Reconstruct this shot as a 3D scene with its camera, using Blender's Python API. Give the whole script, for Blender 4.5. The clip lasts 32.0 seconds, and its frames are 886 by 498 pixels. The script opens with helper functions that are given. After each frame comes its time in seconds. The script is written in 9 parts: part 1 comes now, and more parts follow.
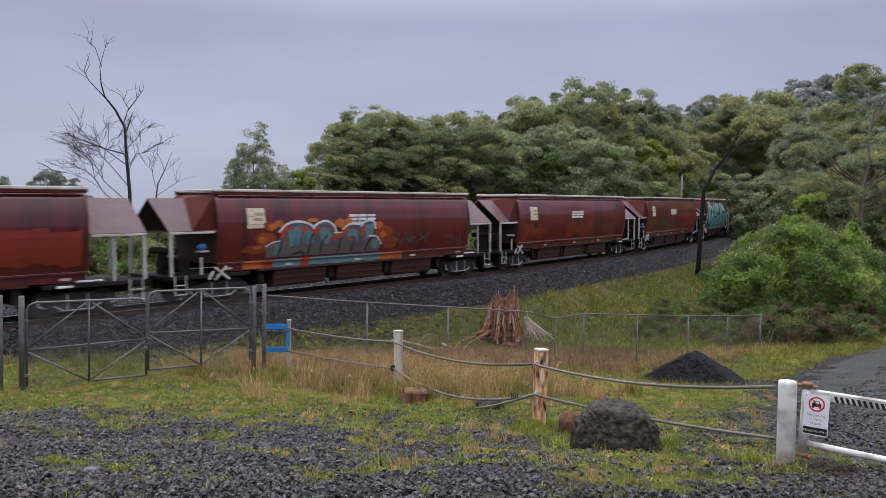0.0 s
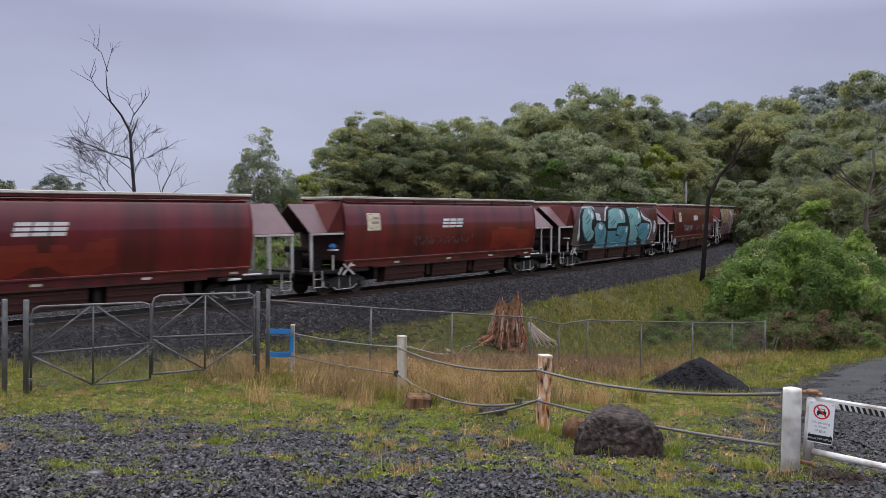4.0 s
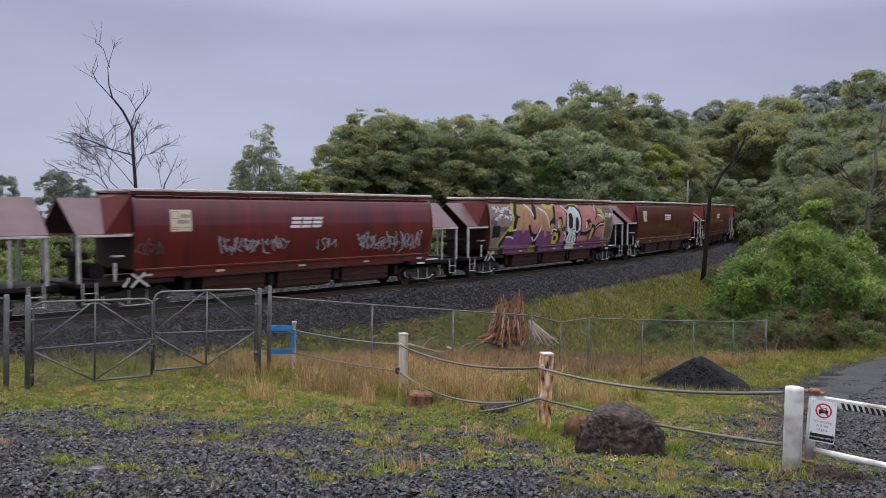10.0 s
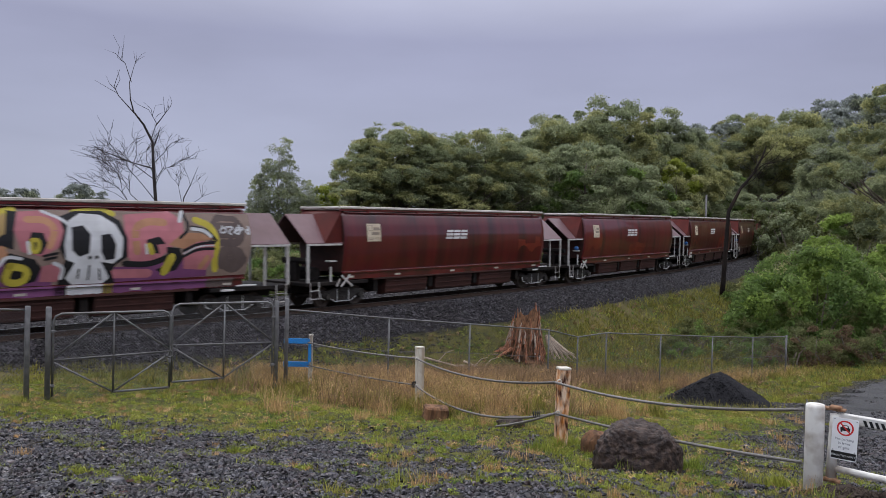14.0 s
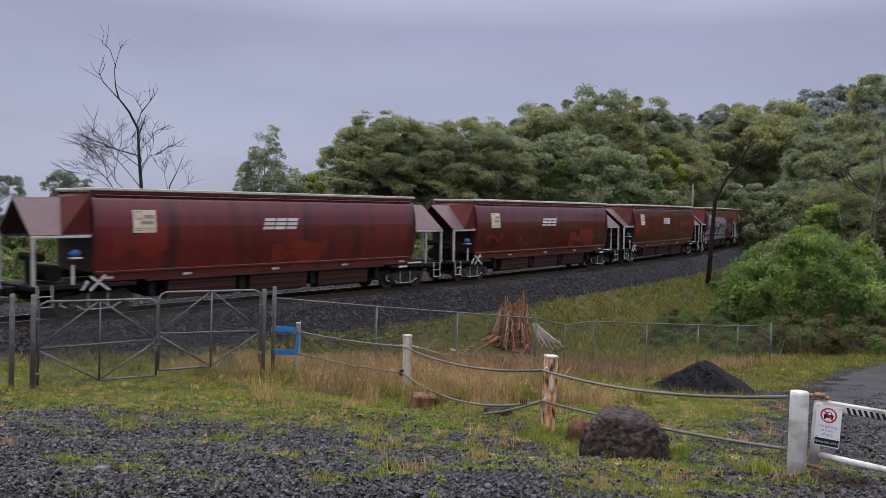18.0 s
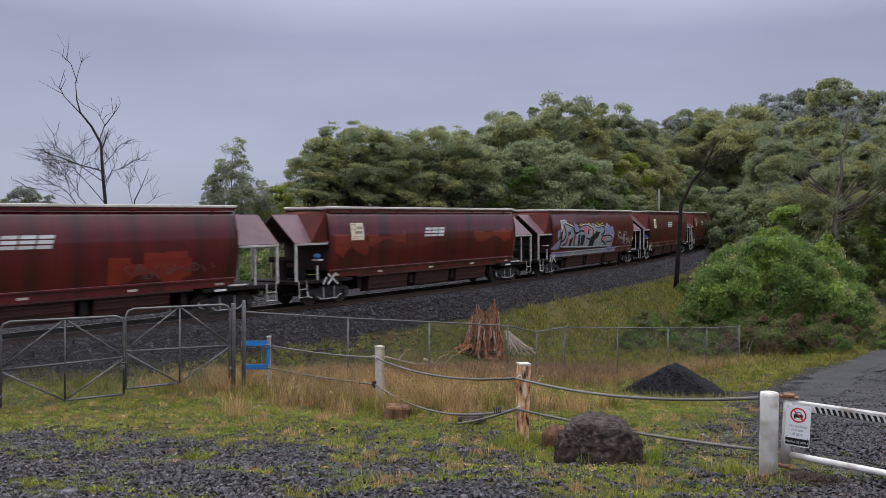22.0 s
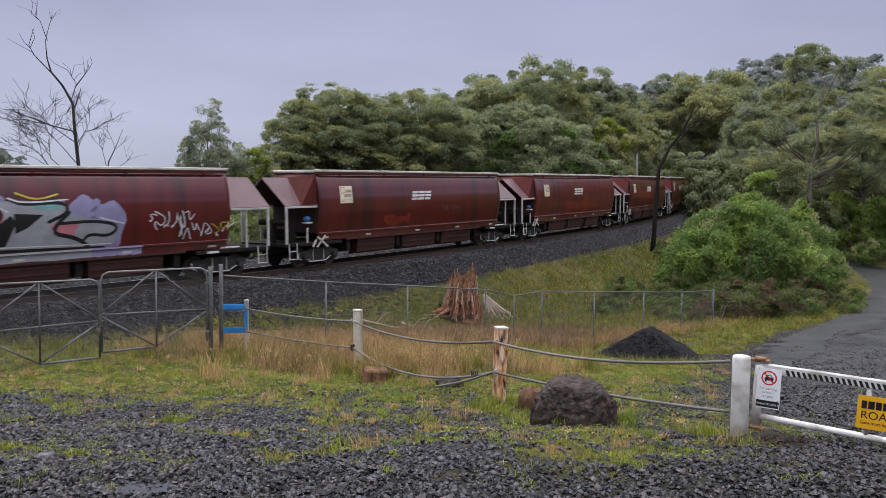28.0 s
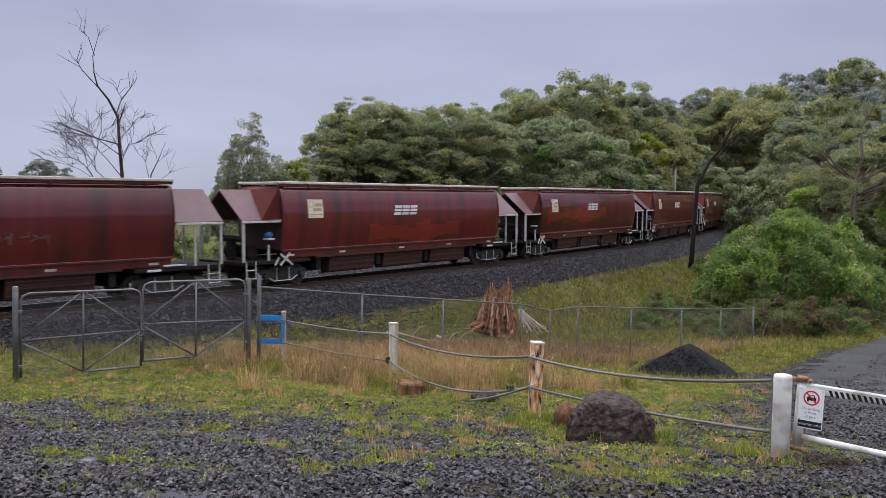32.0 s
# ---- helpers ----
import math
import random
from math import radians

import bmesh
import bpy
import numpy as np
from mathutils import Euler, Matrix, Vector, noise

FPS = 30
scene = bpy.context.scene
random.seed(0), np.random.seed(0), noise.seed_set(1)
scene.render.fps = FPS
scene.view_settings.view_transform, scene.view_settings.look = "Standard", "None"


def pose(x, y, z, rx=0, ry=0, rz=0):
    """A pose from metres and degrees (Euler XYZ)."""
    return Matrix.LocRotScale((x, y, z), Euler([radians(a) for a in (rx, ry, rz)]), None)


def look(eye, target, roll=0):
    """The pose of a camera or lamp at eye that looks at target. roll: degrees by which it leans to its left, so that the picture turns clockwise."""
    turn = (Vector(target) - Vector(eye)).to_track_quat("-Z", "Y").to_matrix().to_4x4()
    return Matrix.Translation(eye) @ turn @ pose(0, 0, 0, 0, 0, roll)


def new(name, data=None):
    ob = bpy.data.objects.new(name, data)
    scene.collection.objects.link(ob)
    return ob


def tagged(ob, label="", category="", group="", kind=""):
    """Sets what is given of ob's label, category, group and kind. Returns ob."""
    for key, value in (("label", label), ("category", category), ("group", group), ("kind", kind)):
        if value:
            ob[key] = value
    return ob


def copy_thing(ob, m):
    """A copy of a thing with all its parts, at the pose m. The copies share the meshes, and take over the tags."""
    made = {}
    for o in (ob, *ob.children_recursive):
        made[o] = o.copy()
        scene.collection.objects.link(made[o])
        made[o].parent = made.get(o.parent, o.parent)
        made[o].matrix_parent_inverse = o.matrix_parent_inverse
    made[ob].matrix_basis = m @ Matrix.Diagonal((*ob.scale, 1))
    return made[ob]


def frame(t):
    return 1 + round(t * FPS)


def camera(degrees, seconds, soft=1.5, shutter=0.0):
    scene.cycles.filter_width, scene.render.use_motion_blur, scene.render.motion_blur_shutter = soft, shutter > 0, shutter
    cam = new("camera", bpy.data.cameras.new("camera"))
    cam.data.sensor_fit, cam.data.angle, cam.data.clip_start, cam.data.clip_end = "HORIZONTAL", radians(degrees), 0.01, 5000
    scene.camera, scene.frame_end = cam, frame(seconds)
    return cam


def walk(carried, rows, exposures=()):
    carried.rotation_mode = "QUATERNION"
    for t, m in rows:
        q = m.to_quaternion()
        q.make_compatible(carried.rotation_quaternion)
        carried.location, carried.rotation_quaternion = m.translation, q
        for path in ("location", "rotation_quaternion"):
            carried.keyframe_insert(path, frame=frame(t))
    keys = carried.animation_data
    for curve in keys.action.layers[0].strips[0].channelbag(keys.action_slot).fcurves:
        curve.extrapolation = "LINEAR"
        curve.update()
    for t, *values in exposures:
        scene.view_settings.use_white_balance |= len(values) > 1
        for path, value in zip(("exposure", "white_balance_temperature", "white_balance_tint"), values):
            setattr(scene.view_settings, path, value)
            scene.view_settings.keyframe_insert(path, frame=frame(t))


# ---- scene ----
cam = camera(58.66, 32.0, soft=0.5, shutter=0.5)
PATH = [
    (0.0, look((0.010, -0.009, 2.305), (0.048, 29.973, 1.266), 0.831)),
    (0.5, look((0.005, -0.020, 2.303), (0.046, 29.965, 1.325), 0.950)),
    (1.0, look((0.012, -0.016, 2.301), (0.043, 29.969, 1.378), 0.925)),
    (1.5, look((0.011, -0.022, 2.308), (0.045, 29.966, 1.457), 0.959)),
    (2.0, look((0.013, -0.011, 2.302), (0.022, 29.978, 1.495), 0.959)),
    (2.5, look((0.012, -0.008, 2.303), (-0.008, 29.981, 1.508), 1.004)),
    (3.0, look((0.011, -0.008, 2.301), (-0.036, 29.981, 1.513), 0.995)),
    (3.5, look((0.012, -0.008, 2.303), (-0.078, 29.981, 1.497), 1.027)),
    (5.5, look((0.005, -0.000, 2.300), (-0.151, 29.985, 1.394), 1.067)),
    (6.0, look((0.009, 0.005, 2.296), (-0.140, 29.989, 1.339), 1.134)),
    (6.5, look((0.012, 0.005, 2.298), (-0.112, 29.988, 1.304), 1.149)),
    (7.0, look((0.001, -0.002, 2.300), (-0.090, 29.982, 1.304), 1.181)),
    (7.5, look((0.010, 0.001, 2.300), (-0.025, 29.984, 1.305), 1.190)),
    (8.0, look((0.002, 0.008, 2.299), (0.032, 29.991, 1.303), 1.215)),
    (8.5, look((0.007, -0.002, 2.297), (0.034, 29.981, 1.306), 1.161)),
    (9.0, look((0.000, -0.000, 2.300), (-0.000, 29.983, 1.305), 1.200)),
    (9.5, look((-0.001, -0.005, 2.303), (-0.091, 29.979, 1.335), 1.224)),
    (10.0, look((-0.008, -0.006, 2.299), (-0.160, 29.979, 1.382), 1.293)),
    (10.5, look((-0.013, -0.002, 2.298), (-0.224, 29.984, 1.410), 1.308)),
    (11.0, look((-0.007, -0.007, 2.305), (-0.313, 29.979, 1.460), 1.303)),
    (11.5, look((-0.008, -0.007, 2.300), (-0.443, 29.979, 1.503), 1.354)),
    (12.0, look((-0.011, -0.014, 2.303), (-0.572, 29.972, 1.579), 1.410)),
    (12.5, look((-0.007, -0.010, 2.302), (-0.660, 29.976, 1.645), 1.400)),
    (13.0, look((-0.011, -0.017, 2.301), (-0.737, 29.968, 1.722), 1.481)),
    (13.5, look((-0.006, -0.009, 2.299), (-0.774, 29.977, 1.806), 1.477)),
    (14.0, look((-0.007, -0.008, 2.297), (-0.815, 29.979, 1.884), 1.499)),
    (14.5, look((-0.007, -0.008, 2.300), (-0.779, 29.978, 1.834), 1.469)),
    (16.5, look((-0.015, 0.012, 2.295), (-0.458, 30.000, 1.568), 1.512)),
    (17.0, look((-0.018, -0.003, 2.297), (-0.353, 29.984, 1.483), 1.559)),
    (17.5, look((-0.018, -0.006, 2.295), (-0.319, 29.981, 1.448), 1.623)),
    (18.0, look((-0.015, -0.011, 2.293), (-0.336, 29.976, 1.460), 1.632)),
    (18.5, look((-0.016, -0.005, 2.296), (-0.346, 29.983, 1.509), 1.533)),
    (19.0, look((-0.019, -0.003, 2.296), (-0.430, 29.986, 1.604), 1.352)),
    (19.5, look((-0.024, 0.002, 2.292), (-0.493, 29.994, 1.752), 1.033)),
    (20.0, look((-0.024, -0.003, 2.292), (-0.410, 29.991, 1.813), 0.643)),
    (20.5, look((-0.014, 0.016, 2.293), (-0.114, 30.013, 1.856), 0.343)),
    (21.0, look((-0.019, 0.012, 2.299), (0.362, 30.007, 1.879), 0.220)),
    (21.5, look((-0.023, 0.022, 2.301), (0.631, 30.011, 1.826), 0.270)),
    (22.0, look((-0.019, 0.018, 2.304), (0.793, 30.004, 1.830), 0.416)),
    (22.5, look((-0.014, 0.029, 2.296), (0.891, 30.011, 1.756), 0.677)),
    (23.0, look((0.007, 0.033, 2.297), (1.267, 30.000, 1.659), 1.091)),
    (23.5, look((0.020, 0.038, 2.301), (1.868, 29.970, 1.494), 1.724)),
    (24.0, look((0.029, 0.042, 2.294), (2.217, 29.941, 1.181), 2.214)),
    (24.5, look((0.022, 0.035, 2.294), (2.436, 29.902, 0.835), 2.328)),
    (25.0, look((0.044, 0.028, 2.298), (2.451, 29.879, 0.515), 2.264)),
    (25.5, look((0.026, 0.045, 2.297), (2.472, 29.880, 0.320), 1.886)),
    (27.5, look((0.002, 0.009, 2.313), (1.827, 29.889, 0.339), 0.853)),
    (28.0, look((-0.014, 0.024, 2.313), (1.625, 29.923, 0.468), 0.682)),
    (28.5, look((-0.013, 0.035, 2.305), (1.423, 29.948, 0.528), 0.568)),
    (29.0, look((-0.011, 0.040, 2.308), (1.262, 29.965, 0.607), 0.678)),
    (29.5, look((-0.018, 0.032, 2.314), (1.087, 29.965, 0.654), 0.833)),
    (30.0, look((-0.026, 0.031, 2.308), (0.927, 29.973, 0.708), 0.858)),
    (30.5, look((-0.031, 0.024, 2.314), (0.737, 29.974, 0.753), 0.922)),
    (31.0, look((-0.034, 0.017, 2.313), (0.568, 29.973, 0.814), 1.045)),
    (31.5, look((-0.034, 0.001, 2.314), (0.421, 29.962, 0.852), 1.122)),
    (32.0, look((-0.038, -0.008, 2.315), (0.257, 29.960, 0.973), 1.129)),
]
walk(cam, PATH, [(0.0, 0.0, 6310, 11), (13.0, 0.0, 6310, 11), (14.0, -0.14, 6310, 11), (17.0, -0.14, 6310, 11), (20.0, -0.10, 6310, 11), (23.0, -0.14, 6350, 11), (24.0, 0.06, 6360, 11),
                 (25.0, 0.02, 6380, 11), (28.0, 0.08, 6380, 11), (32.0, 0.10, 6370, 11)])

# ---- world, sun, exposure ----
world = bpy.data.worlds.new("overcast_sky")
scene.world = world
world.use_nodes = True
wn, wl = world.node_tree.nodes, world.node_tree.links
wn.clear()
SUN_ELEV, SUN_AZ = radians(48), radians(-35)
w_out = wn.new("ShaderNodeOutputWorld")
w_sky = wn.new("ShaderNodeTexSky")
w_sky.sky_type, w_sky.sun_disc = "NISHITA", False
w_sky.sun_elevation, w_sky.sun_rotation = SUN_ELEV, SUN_AZ
w_bg1 = wn.new("ShaderNodeBackground")
w_bg1.inputs[1].default_value = 0.05
wl.new(w_sky.outputs[0], w_bg1.inputs[0])
w_tc = wn.new("ShaderNodeTexCoord")
w_sep = wn.new("ShaderNodeSeparateXYZ")
wl.new(w_tc.outputs["Generated"], w_sep.inputs[0])
w_ramp = wn.new("ShaderNodeValToRGB")
els = w_ramp.color_ramp.elements
els[0].position, els[0].color = 0.0, (0.43, 0.46, 0.585, 1)
els[1].position, els[1].color = 1.0, (3.0, 3.0, 3.1, 1)
e = els.new(0.09); e.color = (0.475, 0.50, 0.645, 1)
e = els.new(0.24); e.color = (0.412, 0.424, 0.582, 1)
e = els.new(0.5); e.color = (1.30, 1.32, 1.45, 1)
wl.new(w_sep.outputs["Z"], w_ramp.inputs[0])
w_map = wn.new("ShaderNodeMapping")
w_map.inputs["Scale"].default_value = (1.0, 1.0, 3.5)
wl.new(w_tc.outputs["Generated"], w_map.inputs[0])
w_noise = wn.new("ShaderNodeTexNoise")
w_noise.inputs["Scale"].default_value, w_noise.inputs["Detail"].default_value = 2.2, 5.0
wl.new(w_map.outputs[0], w_noise.inputs["Vector"])
w_mr = wn.new("ShaderNodeMapRange")
w_mr.inputs["From Min"].default_value, w_mr.inputs["From Max"].default_value = 0.3, 0.7
w_mr.inputs["To Min"].default_value, w_mr.inputs["To Max"].default_value = 0.90, 1.10
wl.new(w_noise.outputs["Fac"], w_mr.inputs["Value"])
w_mul = wn.new("ShaderNodeMixRGB")
w_mul.blend_type, w_mul.inputs[0].default_value = "MULTIPLY", 1.0
wl.new(w_ramp.outputs[0], w_mul.inputs[1])
wl.new(w_mr.outputs[0], w_mul.inputs[2])
w_bg2 = wn.new("ShaderNodeBackground")
w_bg2.inputs[1].default_value = 1.0
wl.new(w_mul.outputs[0], w_bg2.inputs[0])
w_mix = wn.new("ShaderNodeMixShader")
w_mix.inputs[0].default_value = 0.92      # thick cloud over the clear sky
wl.new(w_bg1.outputs[0], w_mix.inputs[1])
wl.new(w_bg2.outputs[0], w_mix.inputs[2])
wl.new(w_mix.outputs[0], w_out.inputs[0])

sun_data = bpy.data.lights.new("sun", "SUN")
sun_data.energy, sun_data.angle, sun_data.color = 0.9, radians(25), (1.0, 0.97, 0.93)
sun = new("sun", sun_data)
sun.matrix_world = look((math.sin(SUN_AZ) * 30, math.cos(SUN_AZ) * 30, 30 * math.tan(SUN_ELEV)), (0, 0, 0))
scene.view_settings.exposure = 0.0

# ---- materials ----
def material(name, c1, c2, c3=None, scale=6.0, scale3=0.7, rough=0.6, rough2=None, metal=0.0, bump=0.15, bscale=None,
             stretch=(1, 1, 1), dirt=0.5, vary=0.12, coords="Object", coat=0.0, leaf=0.0, island=False, spec=0.25):
    """Grain between c1 and c2, larger stains of c3, relief, and a little change from piece to piece."""
    m = bpy.data.materials.new(name)
    m.use_nodes = True
    n, l = m.node_tree.nodes, m.node_tree.links
    b = n["Principled BSDF"]
    tc = n.new("ShaderNodeTexCoord")
    mp = n.new("ShaderNodeMapping")
    mp.inputs["Scale"].default_value = stretch
    l.new(tc.outputs[coords], mp.inputs[0])
    oi = n.new("ShaderNodeObjectInfo")
    off = n.new("ShaderNodeVectorMath")
    off.operation = "ADD"
    l.new(mp.outputs[0], off.inputs[0])
    sc = n.new("ShaderNodeMath")
    sc.operation, sc.inputs[1].default_value = "MULTIPLY", 37.0
    l.new(oi.outputs["Random"], sc.inputs[0])
    l.new(sc.outputs[0], off.inputs[1])
    n1 = n.new("ShaderNodeTexNoise")
    n1.inputs["Scale"].default_value, n1.inputs["Detail"].default_value = scale, 6
    l.new(off.outputs[0], n1.inputs["Vector"])
    r1 = n.new("ShaderNodeMapRange")
    r1.inputs["From Min"].default_value, r1.inputs["From Max"].default_value = 0.33, 0.67
    l.new(n1.outputs["Fac"], r1.inputs["Value"])
    mix = n.new("ShaderNodeMixRGB")
    mix.inputs[1].default_value, mix.inputs[2].default_value = (*c1, 1), (*c2, 1)
    l.new(r1.outputs[0], mix.inputs[0])
    colour = mix.outputs[0]
    if c3:
        n3 = n.new("ShaderNodeTexNoise")
        n3.inputs["Scale"].default_value, n3.inputs["Detail"].default_value = scale3, 7
        l.new(off.outputs[0], n3.inputs["Vector"])
        r3 = n.new("ShaderNodeMapRange")
        r3.inputs["From Min"].default_value, r3.inputs["From Max"].default_value = 0.45, 0.68
        r3.inputs["To Max"].default_value = dirt
        l.new(n3.outputs["Fac"], r3.inputs["Value"])
        mix3 = n.new("ShaderNodeMixRGB")
        mix3.inputs[2].default_value = (*c3, 1)
        l.new(r3.outputs[0], mix3.inputs[0])
        l.new(colour, mix3.inputs[1])
        colour = mix3.outputs[0]
    if vary:
        hsv = n.new("ShaderNodeHueSaturation")
        rv = n.new("ShaderNodeMapRange")
        rv.inputs["To Min"].default_value, rv.inputs["To Max"].default_value = 1 - vary, 1 + vary
        if island:
            geo = n.new("ShaderNodeNewGeometry")
            l.new(geo.outputs["Random Per Island"], rv.inputs["Value"])
        else:
            l.new(oi.outputs["Random"], rv.inputs["Value"])
        l.new(rv.outputs[0], hsv.inputs["Value"])
        l.new(colour, hsv.inputs["Color"])
        colour = hsv.outputs[0]
    l.new(colour, b.inputs["Base Color"])
    b.inputs["Metallic"].default_value = metal
    b.inputs["Specular IOR Level"].default_value = spec
    rr = n.new("ShaderNodeMapRange")
    rr.inputs["To Min"].default_value, rr.inputs["To Max"].default_value = rough, rough2 if rough2 is not None else min(1, rough + 0.15)
    l.new(n1.outputs["Fac"], rr.inputs["Value"])
    l.new(rr.outputs[0], b.inputs["Roughness"])
    if coat:
        b.inputs["Coat Weight"].default_value, b.inputs["Coat Roughness"].default_value = coat, 0.07
        b.inputs["Coat IOR"].default_value = 1.65
    if bump:
        nb = n.new("ShaderNodeTexNoise")
        nb.inputs["Scale"].default_value, nb.inputs["Detail"].default_value = bscale or scale * 3, 5
        l.new(off.outputs[0], nb.inputs["Vector"])
        bp = n.new("ShaderNodeBump")
        bp.inputs["Strength"].default_value, bp.inputs["Distance"].default_value = bump, 0.02
        l.new(nb.outputs["Fac"], bp.inputs["Height"])
        l.new(bp.outputs[0], b.inputs["Normal"])
    if leaf:
        tr = n.new("ShaderNodeBsdfTranslucent")
        l.new(colour, tr.inputs[0])
        ms = n.new("ShaderNodeMixShader")
        ms.inputs[0].default_value = leaf
        l.new(b.outputs[0], ms.inputs[1])
        l.new(tr.outputs[0], ms.inputs[2])
        l.new(ms.outputs[0], n["Material Output"].inputs[0])
    return m


M = {}
M["oxide"] = material("red_oxide_paint", (0.092, 0.0085, 0.012), (0.134, 0.0120, 0.0160), (0.030, 0.0065, 0.0085), scale=1.8, scale3=0.9, rough=0.24, rough2=0.42,
                      bump=0.05, bscale=4, stretch=(1.7, 1, 0.20), dirt=0.85, vary=0.18, coat=0.5, spec=0.3)
M["oxide_fresh"] = material("fresh_red_paint", (0.205, 0.021, 0.013), (0.165, 0.016, 0.012), (0.10, 0.012, 0.011), scale=1.2, rough=0.30, bump=0.04, vary=0.12, coat=0.4, spec=0.4)
# mauve base: the sky's sheen on the sloping hood is painted in
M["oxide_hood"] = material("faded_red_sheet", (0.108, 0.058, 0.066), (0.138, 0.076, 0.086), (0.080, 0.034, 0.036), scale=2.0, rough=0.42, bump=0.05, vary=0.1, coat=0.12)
# red oxide darkened: the turned-away fairing's shade is put into this colour
M["oxide_end"] = material("dull_red_sheet", (0.066, 0.011, 0.009), (0.088, 0.014, 0.011), (0.040, 0.009, 0.008), scale=2.0, rough=0.6, bump=0.05, vary=0.1, spec=0.15)
M["underframe"] = material("sooty_underframe", (0.009, 0.008, 0.008), (0.020, 0.016, 0.015), (0.035, 0.025, 0.020), scale=5, rough=0.7, bump=0.2, vary=0.1, spec=0.15)
M["chute"] = material("brown_chute_steel", (0.042, 0.017, 0.015), (0.066, 0.026, 0.022), (0.020, 0.011, 0.010), scale=3, rough=0.55, bump=0.12, stretch=(1, 1, 2))
M["bogie"] = material("cast_bogie_steel", (0.024, 0.022, 0.021), (0.058, 0.053, 0.050), (0.02, 0.015, 0.012), scale=6, rough=0.6, bump=0.2)
M["wheel"] = material("wheel_steel", (0.05, 0.04, 0.036), (0.09, 0.07, 0.06), scale=7, rough=0.55, metal=0.3, bump=0.1)
M["capping"] = material("pale_roof_capping", (0.52, 0.49, 0.45), (0.62, 0.59, 0.55), (0.30, 0.24, 0.20), scale=4, scale3=1.2, rough=0.5, dirt=0.6, bump=0.08)
M["white_worn"] = material("worn_white_paint", (0.42, 0.41, 0.40), (0.52, 0.51, 0.50), (0.20, 0.14, 0.11), scale=7, scale3=3, rough=0.5, dirt=0.5, bump=0.1)
M["outline"] = material("chalk_white_outline", (0.62, 0.62, 0.62), (0.78, 0.78, 0.78), (0.14, 0.13, 0.12), scale=9, scale3=5, rough=0.65, dirt=0.5, bump=0.1)
M["plate"] = material("cream_data_plate", (0.62, 0.53, 0.40), (0.68, 0.60, 0.47), (0.45, 0.34, 0.24), scale=6, rough=0.55, bump=0.03)
M["ink"] = material("dark_lettering", (0.26, 0.21, 0.17), (0.32, 0.27, 0.22), scale=6, rough=0.6, bump=0)
M["logo"] = material("grey_white_mark", (0.60, 0.60, 0.61), (0.68, 0.68, 0.69), (0.42, 0.36, 0.34), scale=5, rough=0.45, bump=0.02)
M["reflector"] = material("pale_reflector", (0.50, 0.46, 0.40), (0.60, 0.56, 0.50), (0.16, 0.12, 0.09), scale=9, rough=0.4, bump=0.03)
M["rail"] = material("rail_steel", (0.045, 0.030, 0.024), (0.075, 0.048, 0.036), (0.05, 0.035, 0.03), scale=8, rough=0.6, metal=0.2, bump=0.15)
M["railhead"] = material("rail_head", (0.30, 0.29, 0.29), (0.40, 0.39, 0.38), scale=8, rough=0.28, metal=1.0, bump=0.03)
M["sleeper"] = material("concrete_sleeper", (0.09, 0.085, 0.08), (0.14, 0.13, 0.12), (0.10, 0.09, 0.085), scale=9, rough=0.8, bump=0.2)
M["ballast"] = material("ballast_stone", (0.010, 0.009, 0.011), (0.058, 0.053, 0.061), (0.018, 0.013, 0.013), scale=5, scale3=0.4, rough=0.5, bump=0.35, vary=0.95, spec=0.3, island=True)
# darker than the stones on top: gap shade is put into this colour
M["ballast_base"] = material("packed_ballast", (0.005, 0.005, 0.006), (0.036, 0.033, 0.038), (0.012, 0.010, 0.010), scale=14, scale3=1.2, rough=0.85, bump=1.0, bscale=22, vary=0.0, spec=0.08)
M["gravel"] = material("wet_road_gravel", (0.004, 0.004, 0.006), (0.048, 0.047, 0.057), (0.080, 0.052, 0.044), scale=11, scale3=6, rough=0.16, rough2=0.55, bump=0.3, vary=1.0, dirt=0.45, spec=0.34, island=True)
M["galv"] = material("galvanised_pipe", (0.125, 0.125, 0.13), (0.19, 0.19, 0.195), (0.07, 0.065, 0.06), scale=8, rough=0.5, metal=0.35, bump=0.08)
M["wire"] = material("chain_link_wire", (0.08, 0.08, 0.085), (0.13, 0.13, 0.14), scale=5, rough=0.5, metal=0.3, bump=0)
M["post_white"] = material("weathered_white_wood", (0.42, 0.39, 0.33), (0.55, 0.52, 0.45), (0.24, 0.17, 0.11), scale=5, scale3=2.5, rough=0.75, stretch=(3, 3, 0.5), dirt=0.8, bump=0.35)
M["post_rust"] = material("rotten_orange_wood", (0.62, 0.22, 0.035), (0.78, 0.62, 0.46), (0.050, 0.014, 0.007), scale=7, scale3=6.0, rough=0.75, stretch=(2.2, 2.2, 0.7), dirt=1.2, bump=0.6)
M["post_cap"] = material("flaking_white_cap", (0.6, 0.58, 0.52), (0.45, 0.40, 0.33), scale=9, rough=0.7, bump=0.3)
M["blue"] = material("bright_blue_board", (0.02, 0.24, 0.68), (0.03, 0.30, 0.78), (0.05, 0.17, 0.40), scale=6, rough=0.45, bump=0.08)
M["rope"] = material("steel_wire_rope", (0.14, 0.13, 0.12), (0.22, 0.21, 0.20), (0.09, 0.08, 0.07), scale=40, rough=0.5, metal=0.3, bump=0.4)
M["gate_white"] = material("gloss_white_steel", (0.64, 0.63, 0.60), (0.74, 0.73, 0.70), (0.26, 0.20, 0.15), scale=5, scale3=4.0, rough=0.42, dirt=0.8, bump=0.08)
